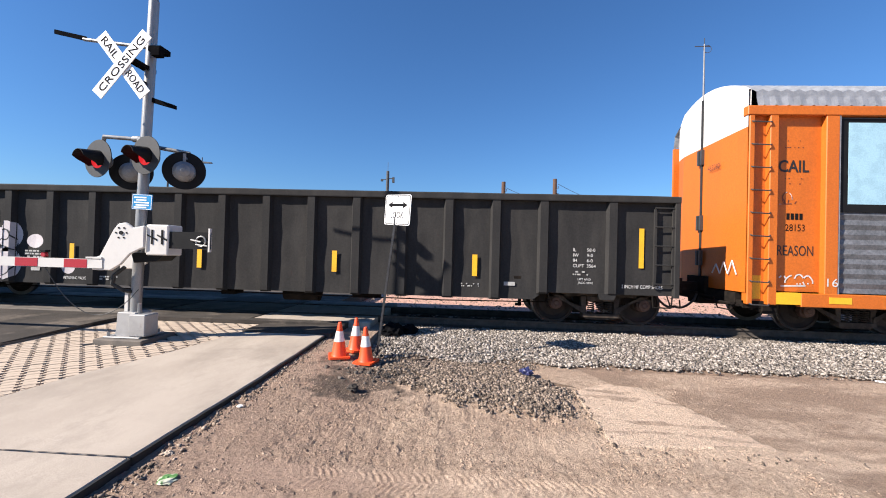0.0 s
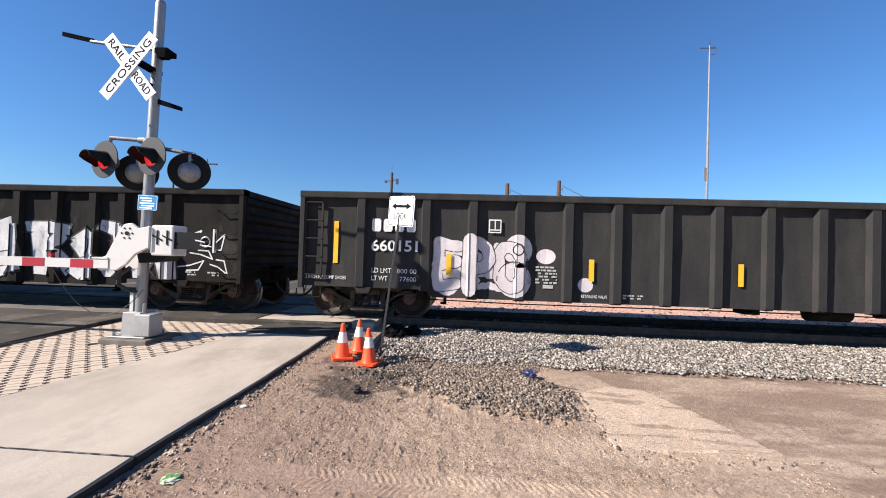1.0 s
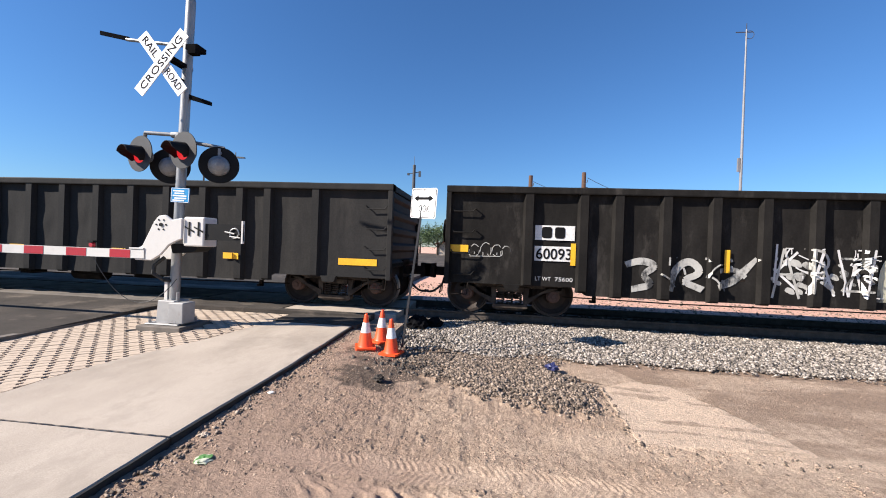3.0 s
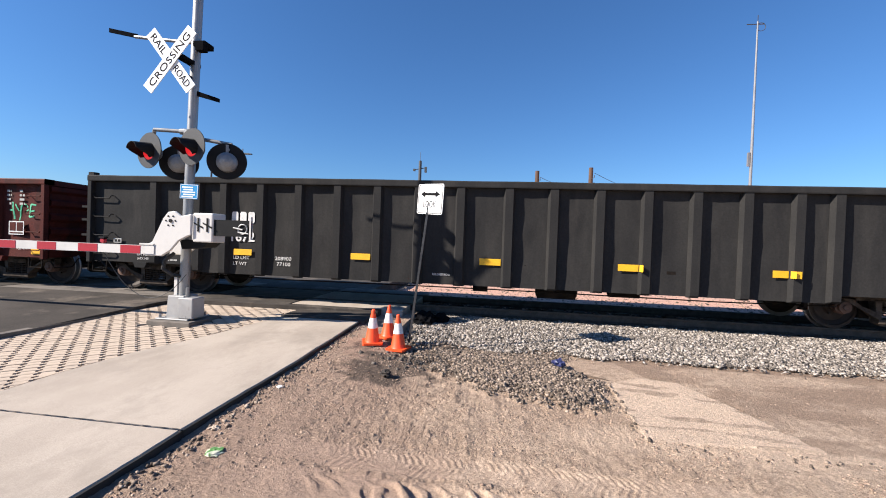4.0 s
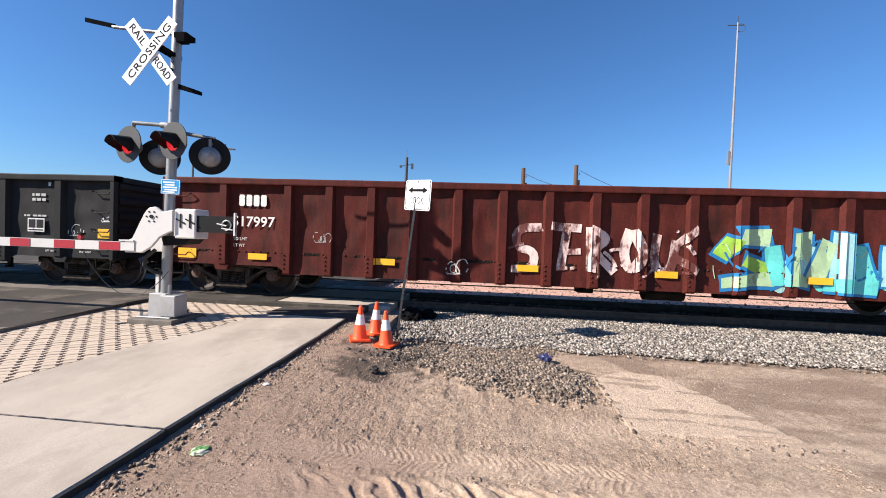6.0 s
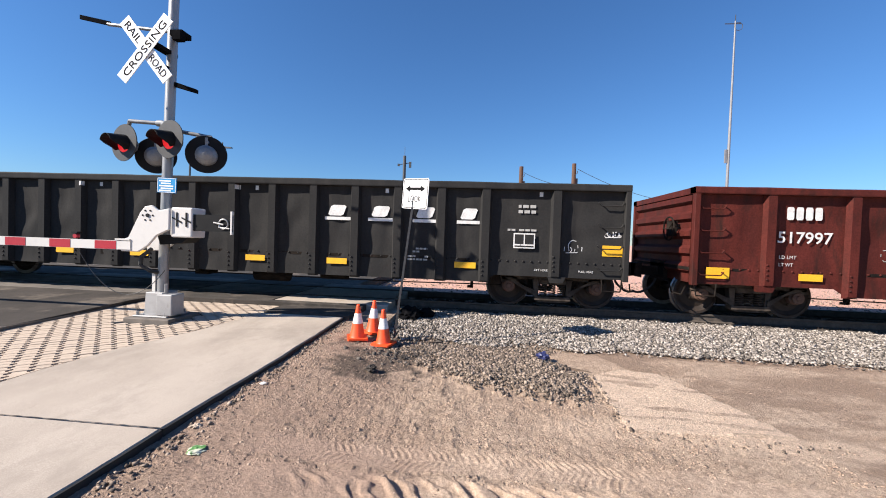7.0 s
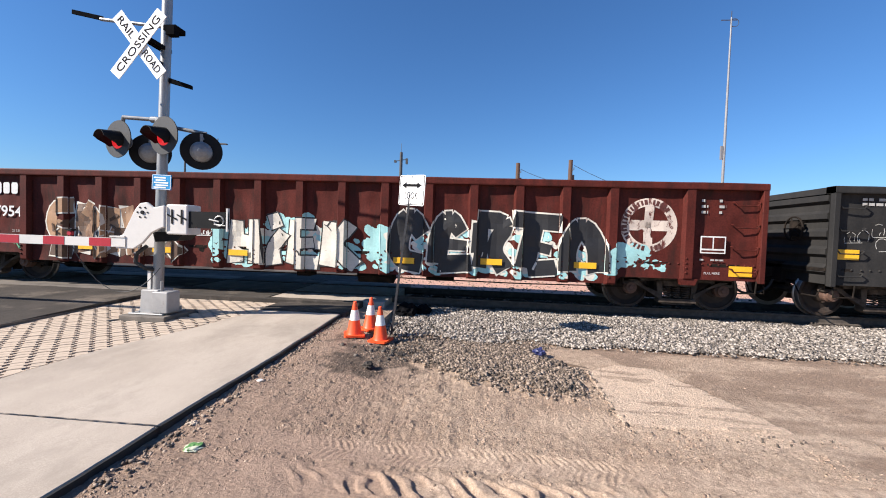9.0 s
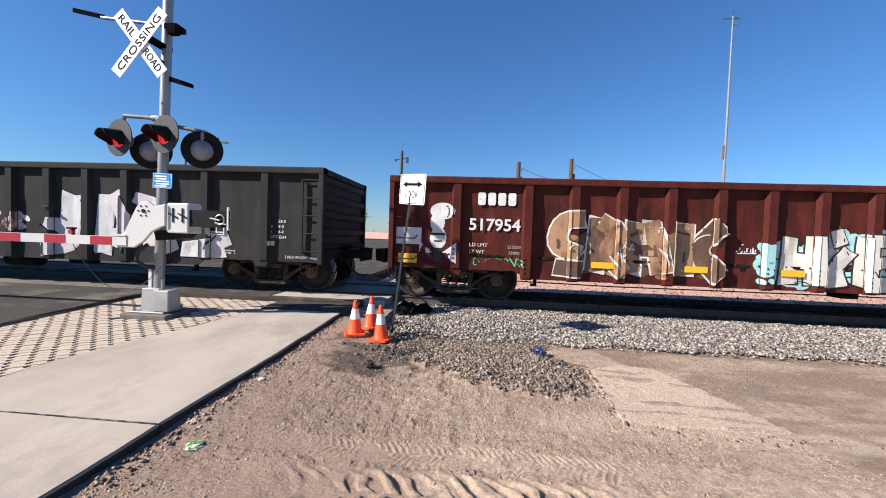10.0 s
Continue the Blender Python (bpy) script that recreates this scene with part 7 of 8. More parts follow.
    signal_lamp(s, P(-5.30, -2.42, 2.62), (-0.50, 0.86, 0), SIGNAL_BLACK)
    # small blue notice
    nb = part("notice_plate", Build().box(-0.165, 0.165, -0.006, 0.006, -0.12, 0.12), BLUE_PLATE, s, "small blue enamel notice with white print", at=Matrix.Translation(P(-4.81, -2.76, 2.08)) @ pose(0, 0, 0, 0, 2, 0))
    lines_b = Build()
    rng = random.Random(2)
    for r, z in enumerate((0.07, 0.03, -0.01, -0.05, -0.085)):
        lines_b.box(-0.13 + 0.03 * (r % 2), 0.12 - 0.05 * rng.random(), -0.009, -0.0065, z - 0.011, z + 0.011)
    for x0, x1, z0, z1 in ((-0.16, 0.16, 0.108, 0.115), (-0.16, 0.16, -0.115, -0.108), (-0.16, -0.153, -0.115, 0.115), (0.153, 0.16, -0.115, 0.115)):
        lines_b.box(x0, x1, -0.009, -0.0065, z0, z1)
    part("print_bars", lines_b, SIGN_WHITE, nb)
    # gate mechanism
    def G(x, y, z):
        return P(x + 0.22, y, z)
    mech = Build().box(G(-4.80, 0, 0).x, G(-4.45, 0, 0).x, -0.30, 0.02, P(0, 0, 1.25).z, P(0, 0, 1.72).z)
    bevelled(part("gate_mechanism", mech, SIGNAL_WHITE, s), 0.02, 2)
    part("mechanism_underside", Build().prism([(G(-5.15, 0, 0).x, P(0, 0, 1.28).z), (G(-4.58, 0, 0).x, P(0, 0, 1.29).z), (G(-4.72, 0, 0).x, P(0, 0, 1.16).z), (G(-5.10, 0, 0).x, P(0, 0, 1.12).z)], -0.16, 0.16), SIGNAL_BLACK, s)
    cover = Build()
    outline = [(-5.62, 1.00), (-5.32, 1.00), (-5.16, 1.10), (-5.02, 1.26), (-4.86, 1.34), (-4.80, 1.36), (-4.80, 1.70), (-4.98, 1.66), (-5.10, 1.74), (-5.22, 1.72), (-5.30, 1.62), (-5.44, 1.34), (-5.50, 1.22), (-5.62, 1.18)]
    cover.prism([(G(x, 0, 0).x, P(0, 0, z).z) for x, z in outline], -0.34, -0.29)
    bevelled(part("gate_casting", cover, SIGNAL_WHITE, s, "white enamelled gate arm casting"), 0.012)
    back = Build().prism([(G(x, 0, 0).x, P(0, 0, z).z) for x, z in outline], 0.16, 0.20)
    bevelled(part("gate_casting", back, SIGNAL_WHITE, s), 0.012)
    bolt_me = Build().rod((0, -0.006, 0), (0, 0.006, 0), 0.014, 8).mesh("bolt_head", SIGNAL_BLACK)
    for k in range(6):
        a = 2 * math.pi * k / 6
        part("bolt_head", bolt_me, None, s, at=Matrix.Translation(G(-5.16 + 0.085 * math.cos(a), -2.982, 1.58 + 0.085 * math.sin(a))))
    part("hub_cap", Build().rod(G(-5.16, -2.995, 1.58), G(-5.16, -2.97, 1.58), 0.03, 8), SIGNAL_BLACK, s)
    for dx in (0.10, 0.26):
        x = G(-4.80 + dx, 0, 0).x
        slot = Build().box(x - 0.012, x + 0.012, -0.312, -0.300, P(0, 0, 1.42).z, P(0, 0, 1.64).z)
        slot.prism([(x - 0.08, P(0, 0, 1.55).z), (x + 0.08, P(0, 0, 1.47).z), (x + 0.08, P(0, 0, 1.50).z), (x - 0.08, P(0, 0, 1.57).z)], -0.309, -0.300)
        part("cover_latch", slot, SIGNAL_BLACK, s)
    part("counterweight_arm", Build().box(G(-4.45, 0, 0).x, G(-3.80, 0, 0).x, -0.27, -0.245, P(0, 0, 1.36).z, P(0, 0, 1.62).z), SIGNAL_BLACK, s)
    part("counterweight", Build().box(G(-3.825, 0, 0).x, G(-3.80, 0, 0).x, -0.285, -0.235, P(0, 0, 1.32).z, P(0, 0, 1.68).z), SIGNAL_WHITE, s)
    part("counterweight_ring", Build().ring(G(-3.94, -2.92, 1.48), (0, 1, 0), 0.075, 0.012, 20).rod(G(-4.10, -2.92, 1.50), G(-3.94, -2.92, 1.47), 0.016, 8).rod(G(-4.02, -2.92, 1.43), G(-3.84, -2.92, 1.41), 0.012, 8), GALV_POST, s)
    # arm
    x1 = G(-5.50, 0, 0).x
    beam = part("gate_arm", Build().box(x1 - 10.2, x1, -0.345, -0.285, P(0, 0, 1.025).z, P(0, 0, 1.165).z), SIGNAL_WHITE, s, "white gate arm with red stripes")
    stripe_me = Build().box(-0.37, 0, -0.349, -0.346, P(0, 0, 1.030).z, P(0, 0, 1.160).z).mesh("stripe", RED_TAPE)
    for k in range(12):
        part("stripe", stripe_me, None, beam, at=pose(x1 - 0.19 - 0.80 * k, 0, 0))
    part("arm_clip", Build().box(G(-5.70, 0, 0).x, G(-5.45, 0, 0).x, -0.36, -0.27, P(0, 0, 1.175).z, P(0, 0, 1.20).z).box(G(-5.66, 0, 0).x, G(-5.44, 0, 0).x, -0.352, -0.346, P(0, 0, 1.03).z, P(0, 0, 1.16).z), SIGNAL_WHITE, s)
    part("arm_lamp", Build().lathe([(0, 0.036), (0.05, 0.042), (0.06, 0.03)], G(-6.42, -2.98, 1.215), (0, 1, 0), 14), RED_TAPE, s, "dark red gate arm lamp")
    part("lamp_cap", Build().box(G(-6.47, 0, 0).x, G(-6.37, 0, 0).x, -0.35, -0.27, P(0, 0, 1.255).z, P(0, 0, 1.285).z).box(G(-6.44, 0, 0).x, G(-6.40, 0, 0).x, -0.30, -0.27, P(0, 0, 1.16).z, P(0, 0, 1.27).z), SIGNAL_BLACK, s)
    wire = [G(-6.40 + 1.35 * u, -2.95 + 0.2 * u, 1.02 - 0.62 * 4 * u * (1 - u) * 0.9 - 0.32 * u) for u in [k / 14 for k in range(15)]]
    part("arm_cable", Build().tube(wire, 0.006, 5), SIGNAL_GREY, s)
    loop = [P(-5.02, -2.80, 1.05), P(-5.16, -2.84, 0.92), P(-5.18, -2.84, 0.78), P(-5.05, -2.78, 0.68), P(-4.98, -2.70, 0.66)]
    part("conduit", Build().tube(loop, 0.03, 8), RUBBER, s)


crossing_signal()


# ---- sign, cones, litter ----
def look_sign():
    foot = Vector((-1.02, -2.70, -0.26))
    s = thing("look_sign", Matrix.Translation(foot), "white warning sign on a leaning perforated steel post", "road sign")
    top = Vector((-0.755, -2.66, 2.26)) - foot
    post = Build()
    d = top.normalized()
    n = 66
    for k in range(n):
        a, c = top * (k / n), top * ((k + 1) / n)
        r = 0.021 if k % 2 else 0.024
        post.lathe([(0, r), ((c - a).length, r)], a, d, 4)
    part("post", post, POST_STEEL, s)
    m = Matrix.Translation(Vector((-0.757, -2.705, 2.05)) - foot) @ pose(0, 0, 0, 0, 0, -40) @ pose(0, 0, 0, 0, 4.0, 0)
    h, w, r = 0.232, 0.300, 0.035
    rim = []
    for cx, cz, a0 in ((w - r, h - r, 0), (-w + r, h - r, 90), (-w + r, -h + r, 180), (w - r, -h + r, 270)):
        rim += [(cx + r * math.cos(radians(a0 + 18 * k)), cz + r * math.sin(radians(a0 + 18 * k))) for k in range(6)]
    pl = part("sign_plate", Build().prism(rim, -0.003, 0.003), SIGN_WHITE, s, at=m)
    ink = Build()
    band = [(x * 0.955, z * 0.955) for x, z in rim]
    inner = [(x * 0.915, z * 0.915) for x, z in rim]
    k = len(rim)
    ink.add([(p[0], -0.0055, p[1]) for p in band + inner], [(i, (i + 1) % k, k + (i + 1) % k, k + i) for i in range(k)])
    ink.prism([(-0.13, 0.055), (0.13, 0.055), (0.13, 0.095), (-0.13, 0.095)], -0.006, -0.0045)
    for q in (1, -1):
        ink.prism([(q * 0.23, 0.075), (q * 0.125, 0.125), (q * 0.125, 0.025)][::q], -0.006, -0.0045)
    part("arrow", ink, BLACK_INK, pl, "black double arrow and border")
    lettering("LOOK", 0, 0, 0, 0.15, BLACK_INK, pl, 0.30, 0.0, pose(-0.15, -0.006, -0.13))
    part("bolt", Build().lathe([(0, 0.010), (0.008, 0.008)], (0, -0.003, 0.20), (0, -1, 0), 8).lathe([(0, 0.010), (0.008, 0.008)], (0, -0.003, -0.20), (0, -1, 0), 8), GALV_POST, pl)


look_sign()


def cones():
    b = Build()
    z0 = 0.030
    b.prism([(-0.15, -0.13), (-0.13, -0.15), (0.13, -0.15), (0.15, -0.13), (0.15, 0.13), (0.13, 0.15), (-0.13, 0.15), (-0.15, 0.13)], 0.0, z0, "z")
    c = thing("traffic_cone", pose(-1.53, -2.93, ground_height(-1.53, -2.93) + 0.012, 2, 0, 20), "scuffed orange traffic cone with a white collar", "traffic cone", "cones by the sign")
    part("base", b, CONE_ORANGE, c)
    body = Build().lathe([(z0, 0.118), (0.05, 0.108), (0.24, 0.074), (0.385, 0.046), (0.50, 0.026), (0.515, 0.022), (0.515, 0.014), (0.45, 0.014)], (0, 0, 0), (0, 0, 1), 28, closed=False)
    part("body", body.mesh("body", CONE_ORANGE, smooth=True), None, c)
    part("collar", Build().lathe([(0.237, 0.0765), (0.388, 0.0485)], (0, 0, 0), (0, 0, 1), 28, closed=False).mesh("collar", CONE_WHITE, smooth=True), None, c, "white reflective collar")
    copy_thing(c, pose(-1.40, -2.52, ground_height(-1.40, -2.52) + 0.012, -1, 2, 50))
    copy_thing(c, pose(-1.10, -3.02, ground_height(-1.10, -3.02) + 0.012, 1, -2, -12))
    far = copy_thing(c, pose(0.55, 8.6, -0.24, 0, 0, 10))
    far["label"] = "orange traffic cone standing on red dirt behind the track"


cones()


def crumple(name, at, size, material, label, seed, flatness=0.5):
    rng = random.Random(seed)
    bm = bmesh.new()
    bmesh.ops.create_icosphere(bm, subdivisions=3, radius=size)
    for v in bm.verts:
        k = 1 + 0.5 * noise.noise(v.co * (2.2 / size) + Vector((seed, 0, 0))) + 0.25 * noise.noise(v.co * (6 / size))
        v.co = Vector((v.co.x * k, v.co.y * k, max(-size * 0.25, v.co.z * k * flatness)))
    me = bpy.data.meshes.new(name)
    bm.to_mesh(me)
    bm.free()
    me.materials.append(material)
    ob = new(name, me)
    ob.matrix_basis = at
    return tagged(ob, label, "litter")


def gz(x, y, up=0.0):
    return ground_height(x, y) + up


crumple("plastic_bag", pose(1.20, -3.10, gz(1.2, -3.1, 0.05)), 0.085, BLUE_RAG, "crumpled dark blue plastic bag on gravel", 1, 0.75)
card = crumple("food_wrapper", pose(-1.74, -6.10, gz(-1.74, -6.10, 0.015), 0, 0, 20), 0.06, GREEN_CARD, "torn green and white paper wrapper on dirt", 2, 0.25)
crumple("plastic_scrap", pose(-1.93, -4.86, gz(-1.93, -4.86, 0.015)), 0.032, CONE_WHITE, "small white plastic scrap at the pavement edge", 3, 0.35)
crumple("red_rag", pose(6.9, -2.35, gz(6.9, -2.35, 0.02)), 0.07, RED_RAG, "crumpled red rag on dirt", 4, 0.4)
crumple("paper_scrap", pose(6.55, -2.42, gz(6.55, -2.42, 0.012)), 0.06, SIGN_WHITE, "flat white paper scrap on dirt", 5, 0.2)
crumple("soil_lump", pose(-0.98, -4.12, gz(-0.98, -4.12, 0.03)), 0.06, JOINT_SOIL, "dark clump of burnt soil", 6, 0.7)
crumple("soil_lump", pose(-0.72, -3.45, gz(-0.72, -3.45, 0.02)), 0.05, JOINT_SOIL, "dark clump of burnt soil", 7, 0.5)
crumple("black_lump", pose(-1.08, -0.98, -0.15, 0, 0, 15), 0.21, MATT_BLACK, "crumpled black lump at the end of the crossing", 9, 0.75)
crumple("black_lump", pose(-0.78, -0.80, -0.16, 0, 0, 70), 0.16, MATT_BLACK, "crumpled black lump at the end of the crossing", 10, 0.8)
crumple("stone", pose(-2.0, -5.75, gz(-2.0, -5.75, 0.01)), 0.035, PAVER, "flat tan stone beside the pavement", 8, 0.5)


def plank(x, y, length, turn, w=0.03):
    ob = tagged(new("wood_strip", Build().box(-length / 2, length / 2, -w / 2, w / 2, 0, 0.02).mesh("wood_strip", STICK)), "dry broken strip of dark wood on dirt", "debris")
    ob.matrix_basis = pose(x, y, gz(x, y, 0.004), 0, 3, turn)


plank(1.62, -3.42, 0.5, -22)
plank(-0.45, -2.75, 0.4, 30, 0.05)
plank(-0.62, -3.02, 0.3, -15, 0.05)


# ---- far side ----
def wooden_pole(x, y, top, r, label, arm):
    p = thing("utility_pole", pose(x, y, -0.3), label, "utility pole", "poles behind the track")
    part("shaft", Build().rod((0, 0, 0), (0, 0, top + 0.3), r * 1.25, 14, 0, r), POLE_WOOD if arm else DARK_STEEL, p)
    if arm:
        b = Build().rod((0.0, -r, top - 1.2), (0.35, -r - 0.1, top - 1.0), 0.03, 6).rod((0.35, -r - 0.1, top - 1.0), (0.35, -r - 0.1, top - 0.7), 0.05, 8)
        b.box(r, r + 0.25, -0.06, 0.06, top - 2.3, top - 1.6)
        part("insulator", b, DARK_STEEL, p)
    else:
        b = Build().rod((-0.8, 0, top - 1.0), (0.9, 0, top - 0.7), 0.06, 8).box(-1.0, -0.7, -0.2, 0.2, top - 1.2, top - 0.9).box(0.7, 1.0, -0.2, 0.2, top - 1.4, top - 0.6)
        b.rod((0, 0, top), (0, 0, top + 1.6), 0.03, 6)
        part("crossarm", b, DARK_STEEL, p)
    return p


wooden_pole(5.08, 45, 11.2, 0.26, "short brown wooden utility pole", True)
wooden_pole(11.81, 45, 11.7, 0.26, "brown wooden utility pole with a wire", True)
wooden_pole(-11.49, 50, 13.4, 0.22, "dark steel pole with fittings on its top", False)


def wire(a, b, sag, label):
    pts = []
    for k in range(13):
        t = k / 12
        p = Vector(a).lerp(Vector(b), t)
        pts.append(p - Vector((0, 0, sag * 4 * t * (1 - t))))
    tagged(new("overhead_wire", Build().tube(pts, 0.03, 5).mesh("overhead_wire", DARK_STEEL)), label, "wire")


wire((5.4, 44.8, 10.4), (11.5, 44.8, 8.6), 0.3, "thin overhead wire between wooden poles")
wire((12.2, 44.8, 11.0), (24.0, 47, 7.4), 0.5, "thin overhead wire leaving a wooden pole")


def radio_mast():
    m = thing("radio_mast", pose(27.73, 40, -0.3), "tall thin grey steel antenna mast", "mast")
    b = Build()
    b.rod((0, 0, 0), (0, 0, 13), 0.17, 12, 0, 0.15)
    b.rod((0, 0, 13), (0, 0, 21), 0.15, 12, 0, 0.11)
    b.rod((0, 0, 21), (0, 0, 27.3), 0.11, 12, 0, 0.08)
    part("shaft", b, GALV_POST, m)
    t = Build().rod((-1.1, 0, 27.0), (0.6, 0, 27.0), 0.05, 8).rod((0, 0, 27), (0, 0, 28.0), 0.04, 6)
    t.ring((0.35, 0, 26.7), (0, 1, 0), 0.45, 0.03, 16)
    part("antenna", t, DARK_STEEL, m)
    part("equipment_box", Build().box(-0.40, -0.17, -0.12, 0.12, 11.4, 12.9), GALV_POST, m)


radio_mast()


def street_lamp():
    m = thing("street_lamp", pose(-29.8, 30, -0.3), "dark steel street lamp with a long arm", "street lamp")
    part("pole", Build().rod((0, 0, 0), (0, 0, 10.0), 0.13, 12, 0, 0.08), DARK_STEEL, m)
    part("arm", Build().rod((0, 0, 9.9), (3.4, 0, 10.2), 0.035, 8), DARK_STEEL, m)
    part("head", Build().prism([(3.2, 10.12), (4.5, 10.10), (4.5, 10.2), (3.3, 10.3)], -0.15, 0.15).rod((3.5, 0, 10.2), (3.5, 0, 10.7), 0.05, 6), DARK_STEEL, m)


street_lamp()


def tree(x, y, high, spread, seed, label):
    rng = random.Random(seed)
    t = thing("tree", pose(x, y, -0.3), label, "tree", "trees behind the track")
    b = Build()
    b.rod((0, 0, 0), (0.1, 0, high * 0.45), 0.22, 9, 0, 0.14)
    tips = []
    for k in range(9):
        a = 2 * math.pi * k / 9 + rng.uniform(-0.3, 0.3)
        z0 = high * rng.uniform(0.25, 0.45)
        tip = Vector((spread * 0.6 * math.cos(a), spread * 0.6 * math.sin(a), high * rng.uniform(0.5, 0.85)))
        b.rod((0.05, 0, z0), tip, 0.08, 6, 0, 0.02)
        tips.append(tip)
    part("trunk", b, BARK, t)
    verts, faces = [], []
    for k in range(2600):
        c = rng.choice(tips) + Vector((rng.gauss(0, spread * 0.24), rng.gauss(0, spread * 0.24), rng.gauss(0, high * 0.13)))
        if c.z < high * 0.12:
            continue
        u = Vector((rng.gauss(0, 1), rng.gauss(0, 1), rng.gauss(0, 1))).normalized() * rng.uniform(0.10, 0.24)
        w = u.orthogonal().normalized() * rng.uniform(0.05, 0.12)
        i = len(verts)
        verts += [c - u, c + w, c + u, c - w]
        faces.append((i, i + 1, i + 2, i + 3))
    part("crown", Build().add(verts, faces), LEAF, t)


for k, (x, y, h, w) in enumerate(((-3.2, 66, 6.6, 3.2), (1.8, 70, 6.0, 3.0), (9.3, 58, 5.2, 2.4), (13.6, 62, 4.6, 2.6), (-9.5, 64, 5.4, 3.0), (-14.5, 74, 6.0, 3.4), (-26, 70, 6.2, 3.6), (-36, 66, 6.0, 3.4), (22, 75, 5.2, 3.2), (33, 72, 5.6, 3.4))):
    tree(x, y, h, w, 200 + k, "dusty green broadleaf tree with an uneven crown")


def house(x, y, w, d, eave, ridge, wall, label):
    h = thing("house", pose(x, y, -0.3), label, "house")
    b = Build().box(-w / 2, w / 2, -d / 2, d / 2, 0, eave)
    b.prism([(-w / 2, eave), (w / 2, eave), (0, ridge)], -d / 2, d / 2)
    part("wall", b, wall, h)
    r = Build()
    for q in (1, -1):
        r.prism([(q * (w / 2 + 0.4), eave - 0.25), (0, ridge + 0.02), (0, ridge + 0.2), (q * (w / 2 + 0.4), eave - 0.05)][::q], -d / 2 - 0.4, d / 2 + 0.4)
    part("roof", r, ROOF_RED, h)
    for q in (-0.25, 0.22):
        win = part("window", Build().box(q * w - 0.5, q * w + 0.5, -d / 2 - 0.04, -d / 2 + 0.02, 0.9, 2.1), SIGNAL_WHITE, h)
        part("pane", Build().box(q * w - 0.42, q * w + 0.42, -d / 2 - 0.05, -d / 2 - 0.042, 0.98, 2.02), DARK_GLASS, win)
    part("door", Build().box(-0.45, 0.45, -d / 2 - 0.03, -d / 2 + 0.02, 0, 2.0), BARK, h)


house(3.2, 62, 5.0, 8, 2.6, 4.2, YELLOW_WALL, "small yellow house with a low gabled roof")
house(-3.6, 68, 12, 8, 2.4, 3.8, TAN_WALL, "low tan house with a red roof")
house(14.5, 80, 14, 9, 4.6, 5.4, TAN_WALL, "pale low building behind trees")


def suv():
    c = thing("parked_car", pose(-1.8, 52, -0.28, 0, 0, 0), "white parked sport utility car", "car")
    body = Build().prism([(-2.3, 0.35), (2.3, 0.35), (2.35, 0.75), (2.2, 1.0), (1.3, 1.08), (-2.1, 1.1), (-2.35, 0.9)], -0.9, 0.9)
    bevelled(part("body", body, CAR_PAINT, c), 0.06, 2)
    cab = Build().prism([(-2.0, 1.1), (1.25, 1.08), (0.5, 1.62), (-1.5, 1.68)], -0.75, 0.75)
    bevelled(part("cabin", cab, DARK_GLASS, c), 0.05, 2)
    bevelled(part("roof", Build().prism([(-1.55, 1.64), (0.52, 1.60), (0.35, 1.72), (-1.35, 1.76)], -0.72, 0.72), CAR_PAINT, c), 0.03)
    w = Build().lathe([(0, 0.34), (0.2, 0.34)], (0, -0.92, 0.34), (0, 1, 0), 18).mesh("wheel", RUBBER)
    for x in (-1.45, 1.45):
        for y in (0, 1.62):
            wh = part("wheel", w, None, c, at=pose(x, y, 0))
            part("rim", Build().lathe([(0, 0.2), (0.02, 0.18)], (0, -0.93, 0.34), (0, 1, 0), 14), GALV_POST, wh)


suv()


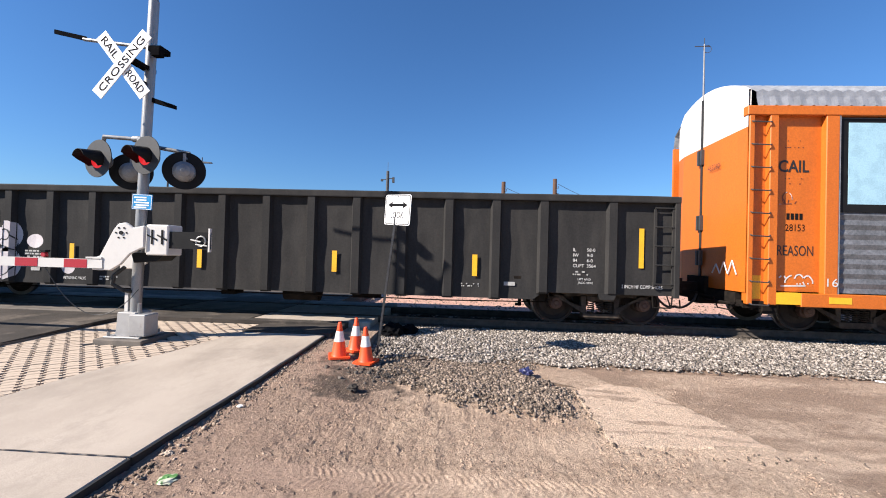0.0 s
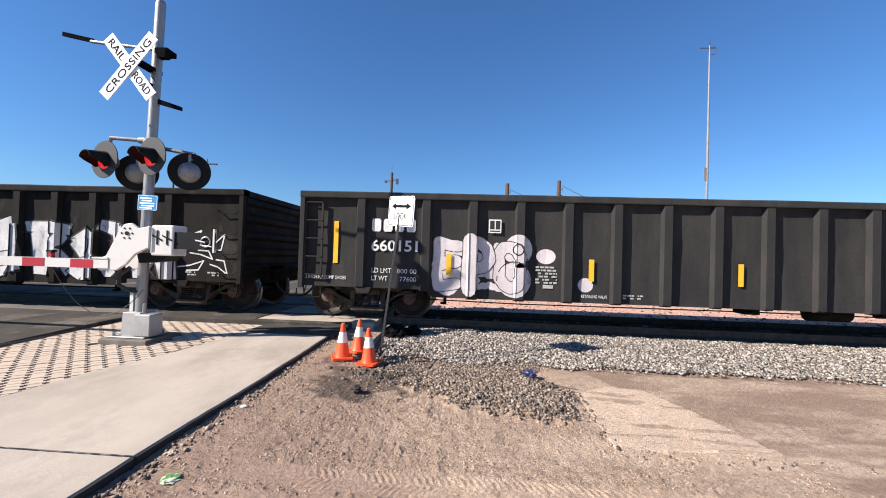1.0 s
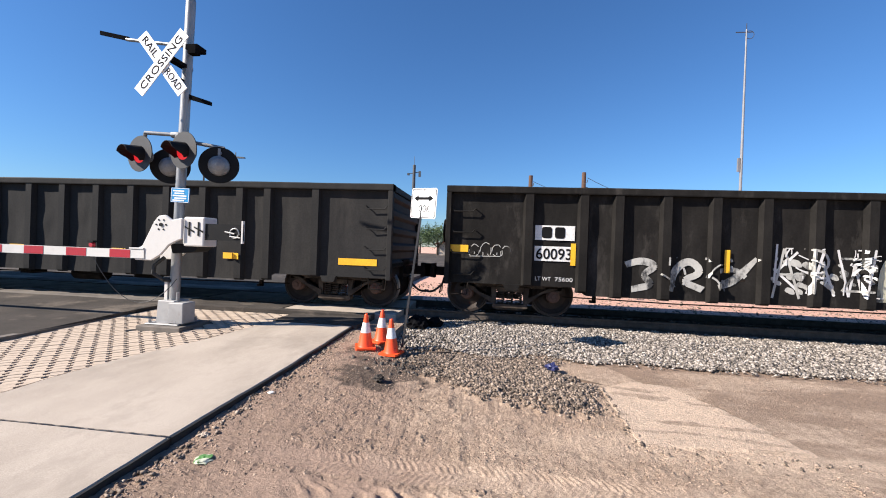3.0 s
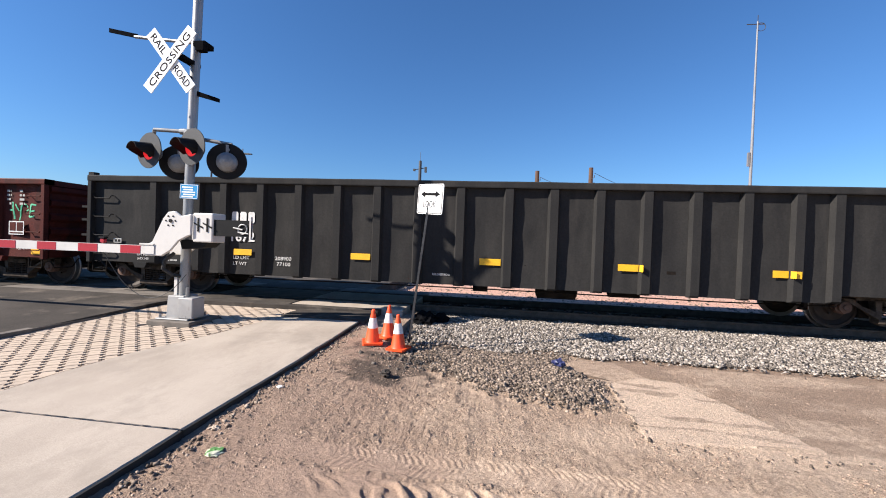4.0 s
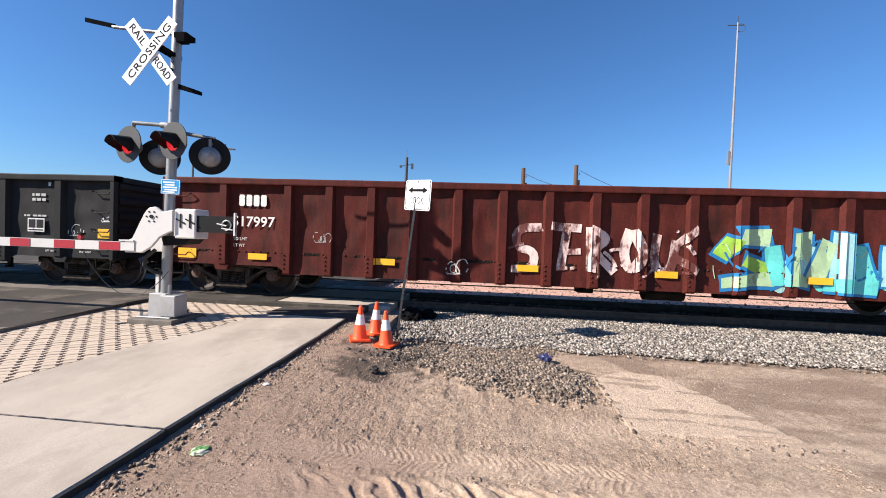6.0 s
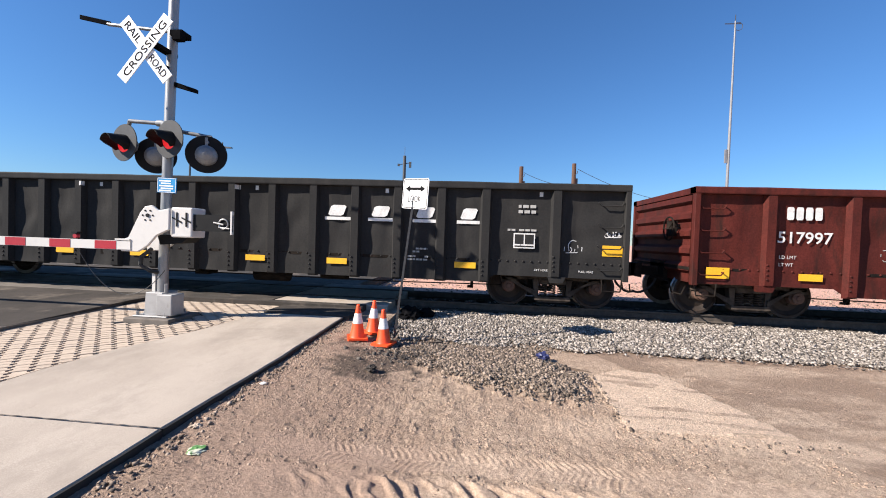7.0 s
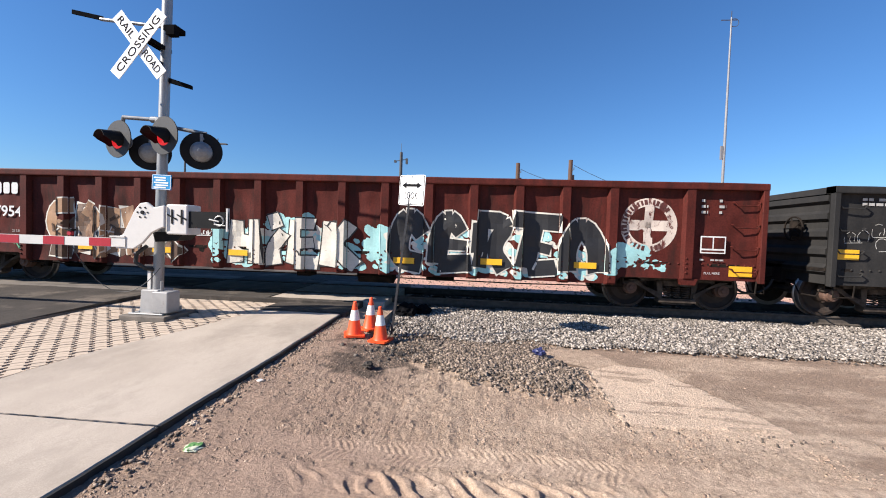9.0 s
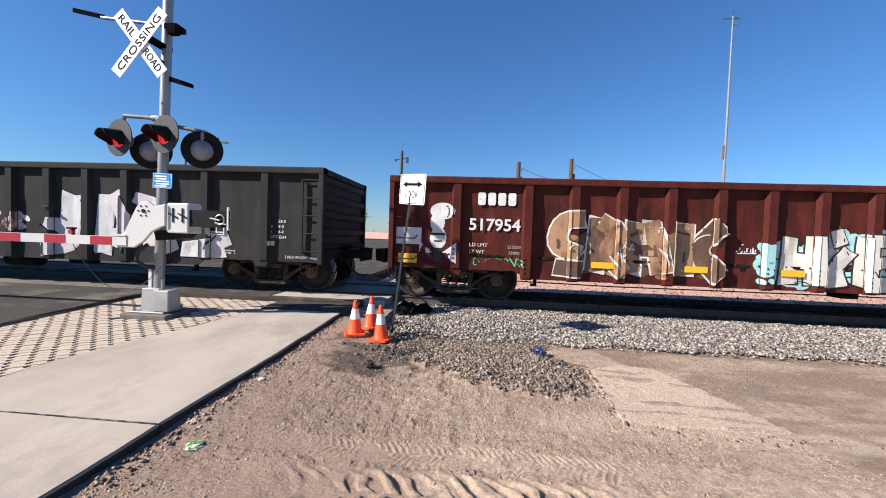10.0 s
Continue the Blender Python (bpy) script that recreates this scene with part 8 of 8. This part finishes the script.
def crossing_warning():
    s = thing("warning_sign", pose(1.0, 40, -0.3), "fluorescent yellow diamond warning sign on a thin post", "road sign")
    part("post", Build().rod((0, 0, 0), (0, 0, 3.7), 0.035, 8), GALV_POST, s)
    d = part("diamond", Build().prism([(0, 2.35), (0.65, 3.0), (0, 3.65), (-0.65, 3.0)], -0.05, -0.03), WARN_YELLOW, s)
    part("symbol", Build().box(-0.05, 0.07, -0.058, -0.052, 2.75, 3.25).rod((0.0, -0.055, 3.3), (0.0, -0.052, 3.3), 0.08, 10), BLACK_INK, d)
    part("lower_plate", Build().box(-0.35, 0.35, -0.05, -0.03, 1.9, 2.3), WARN_YELLOW, s)


crossing_warning()

box = thing("equipment_cabinet", pose(6.6, 24, -0.26), "white metal equipment cabinet behind the track", "cabinet")
bevelled(part("body", Build().box(-0.4, 0.4, -0.35, 0.35, 0.1, 1.15), SIGNAL_WHITE, box), 0.02)
part("plinth", Build().box(-0.45, 0.45, -0.4, 0.4, 0, 0.1), PANEL_CONCRETE, box)
part("door_seam", Build().box(-0.01, 0.01, -0.356, -0.351, 0.15, 1.1), DARK_STEEL, box)


# ---- travel of the train ----
# how far ahead of an even pace the train is
AHEAD = ((0, 0.02), (0.5, -0.05), (1.0, -0.06), (1.5, -0.05), (2.0, -0.02), (2.5, 0.05), (4.0, 0.0), (4.5, 0.0), (5.0, 0.09),
         (5.5, 0.0), (7.0, 0.0), (7.5, 0.0), (8.0, 0.02), (8.5, -0.04), (9.0, -0.02), (9.5, 0.06), (10.0, 0.10))


def travel(t):
    for (ta, a), (tb, b) in zip(AHEAD, AHEAD[1:]):
        if t <= tb:
            return SPEED * t + a + (b - a) * (t - ta) / (tb - ta)
    return SPEED * t + AHEAD[-1][1]


def motions():
    for car, x in MOVING:
        walk(car, [(t, pose(x + travel(t), CENTRE_Y, 0)) for t, _ in AHEAD])
    for k, (w, dx) in enumerate(WHEELSETS):
        start = (k * 67) % 360
        walk(w, [(i / FPS, pose(dx, 0, WHEEL_R, 0, start + math.degrees(travel(i / FPS) / WHEEL_R), 0)) for i in range(10 * FPS + 1)])


motions()
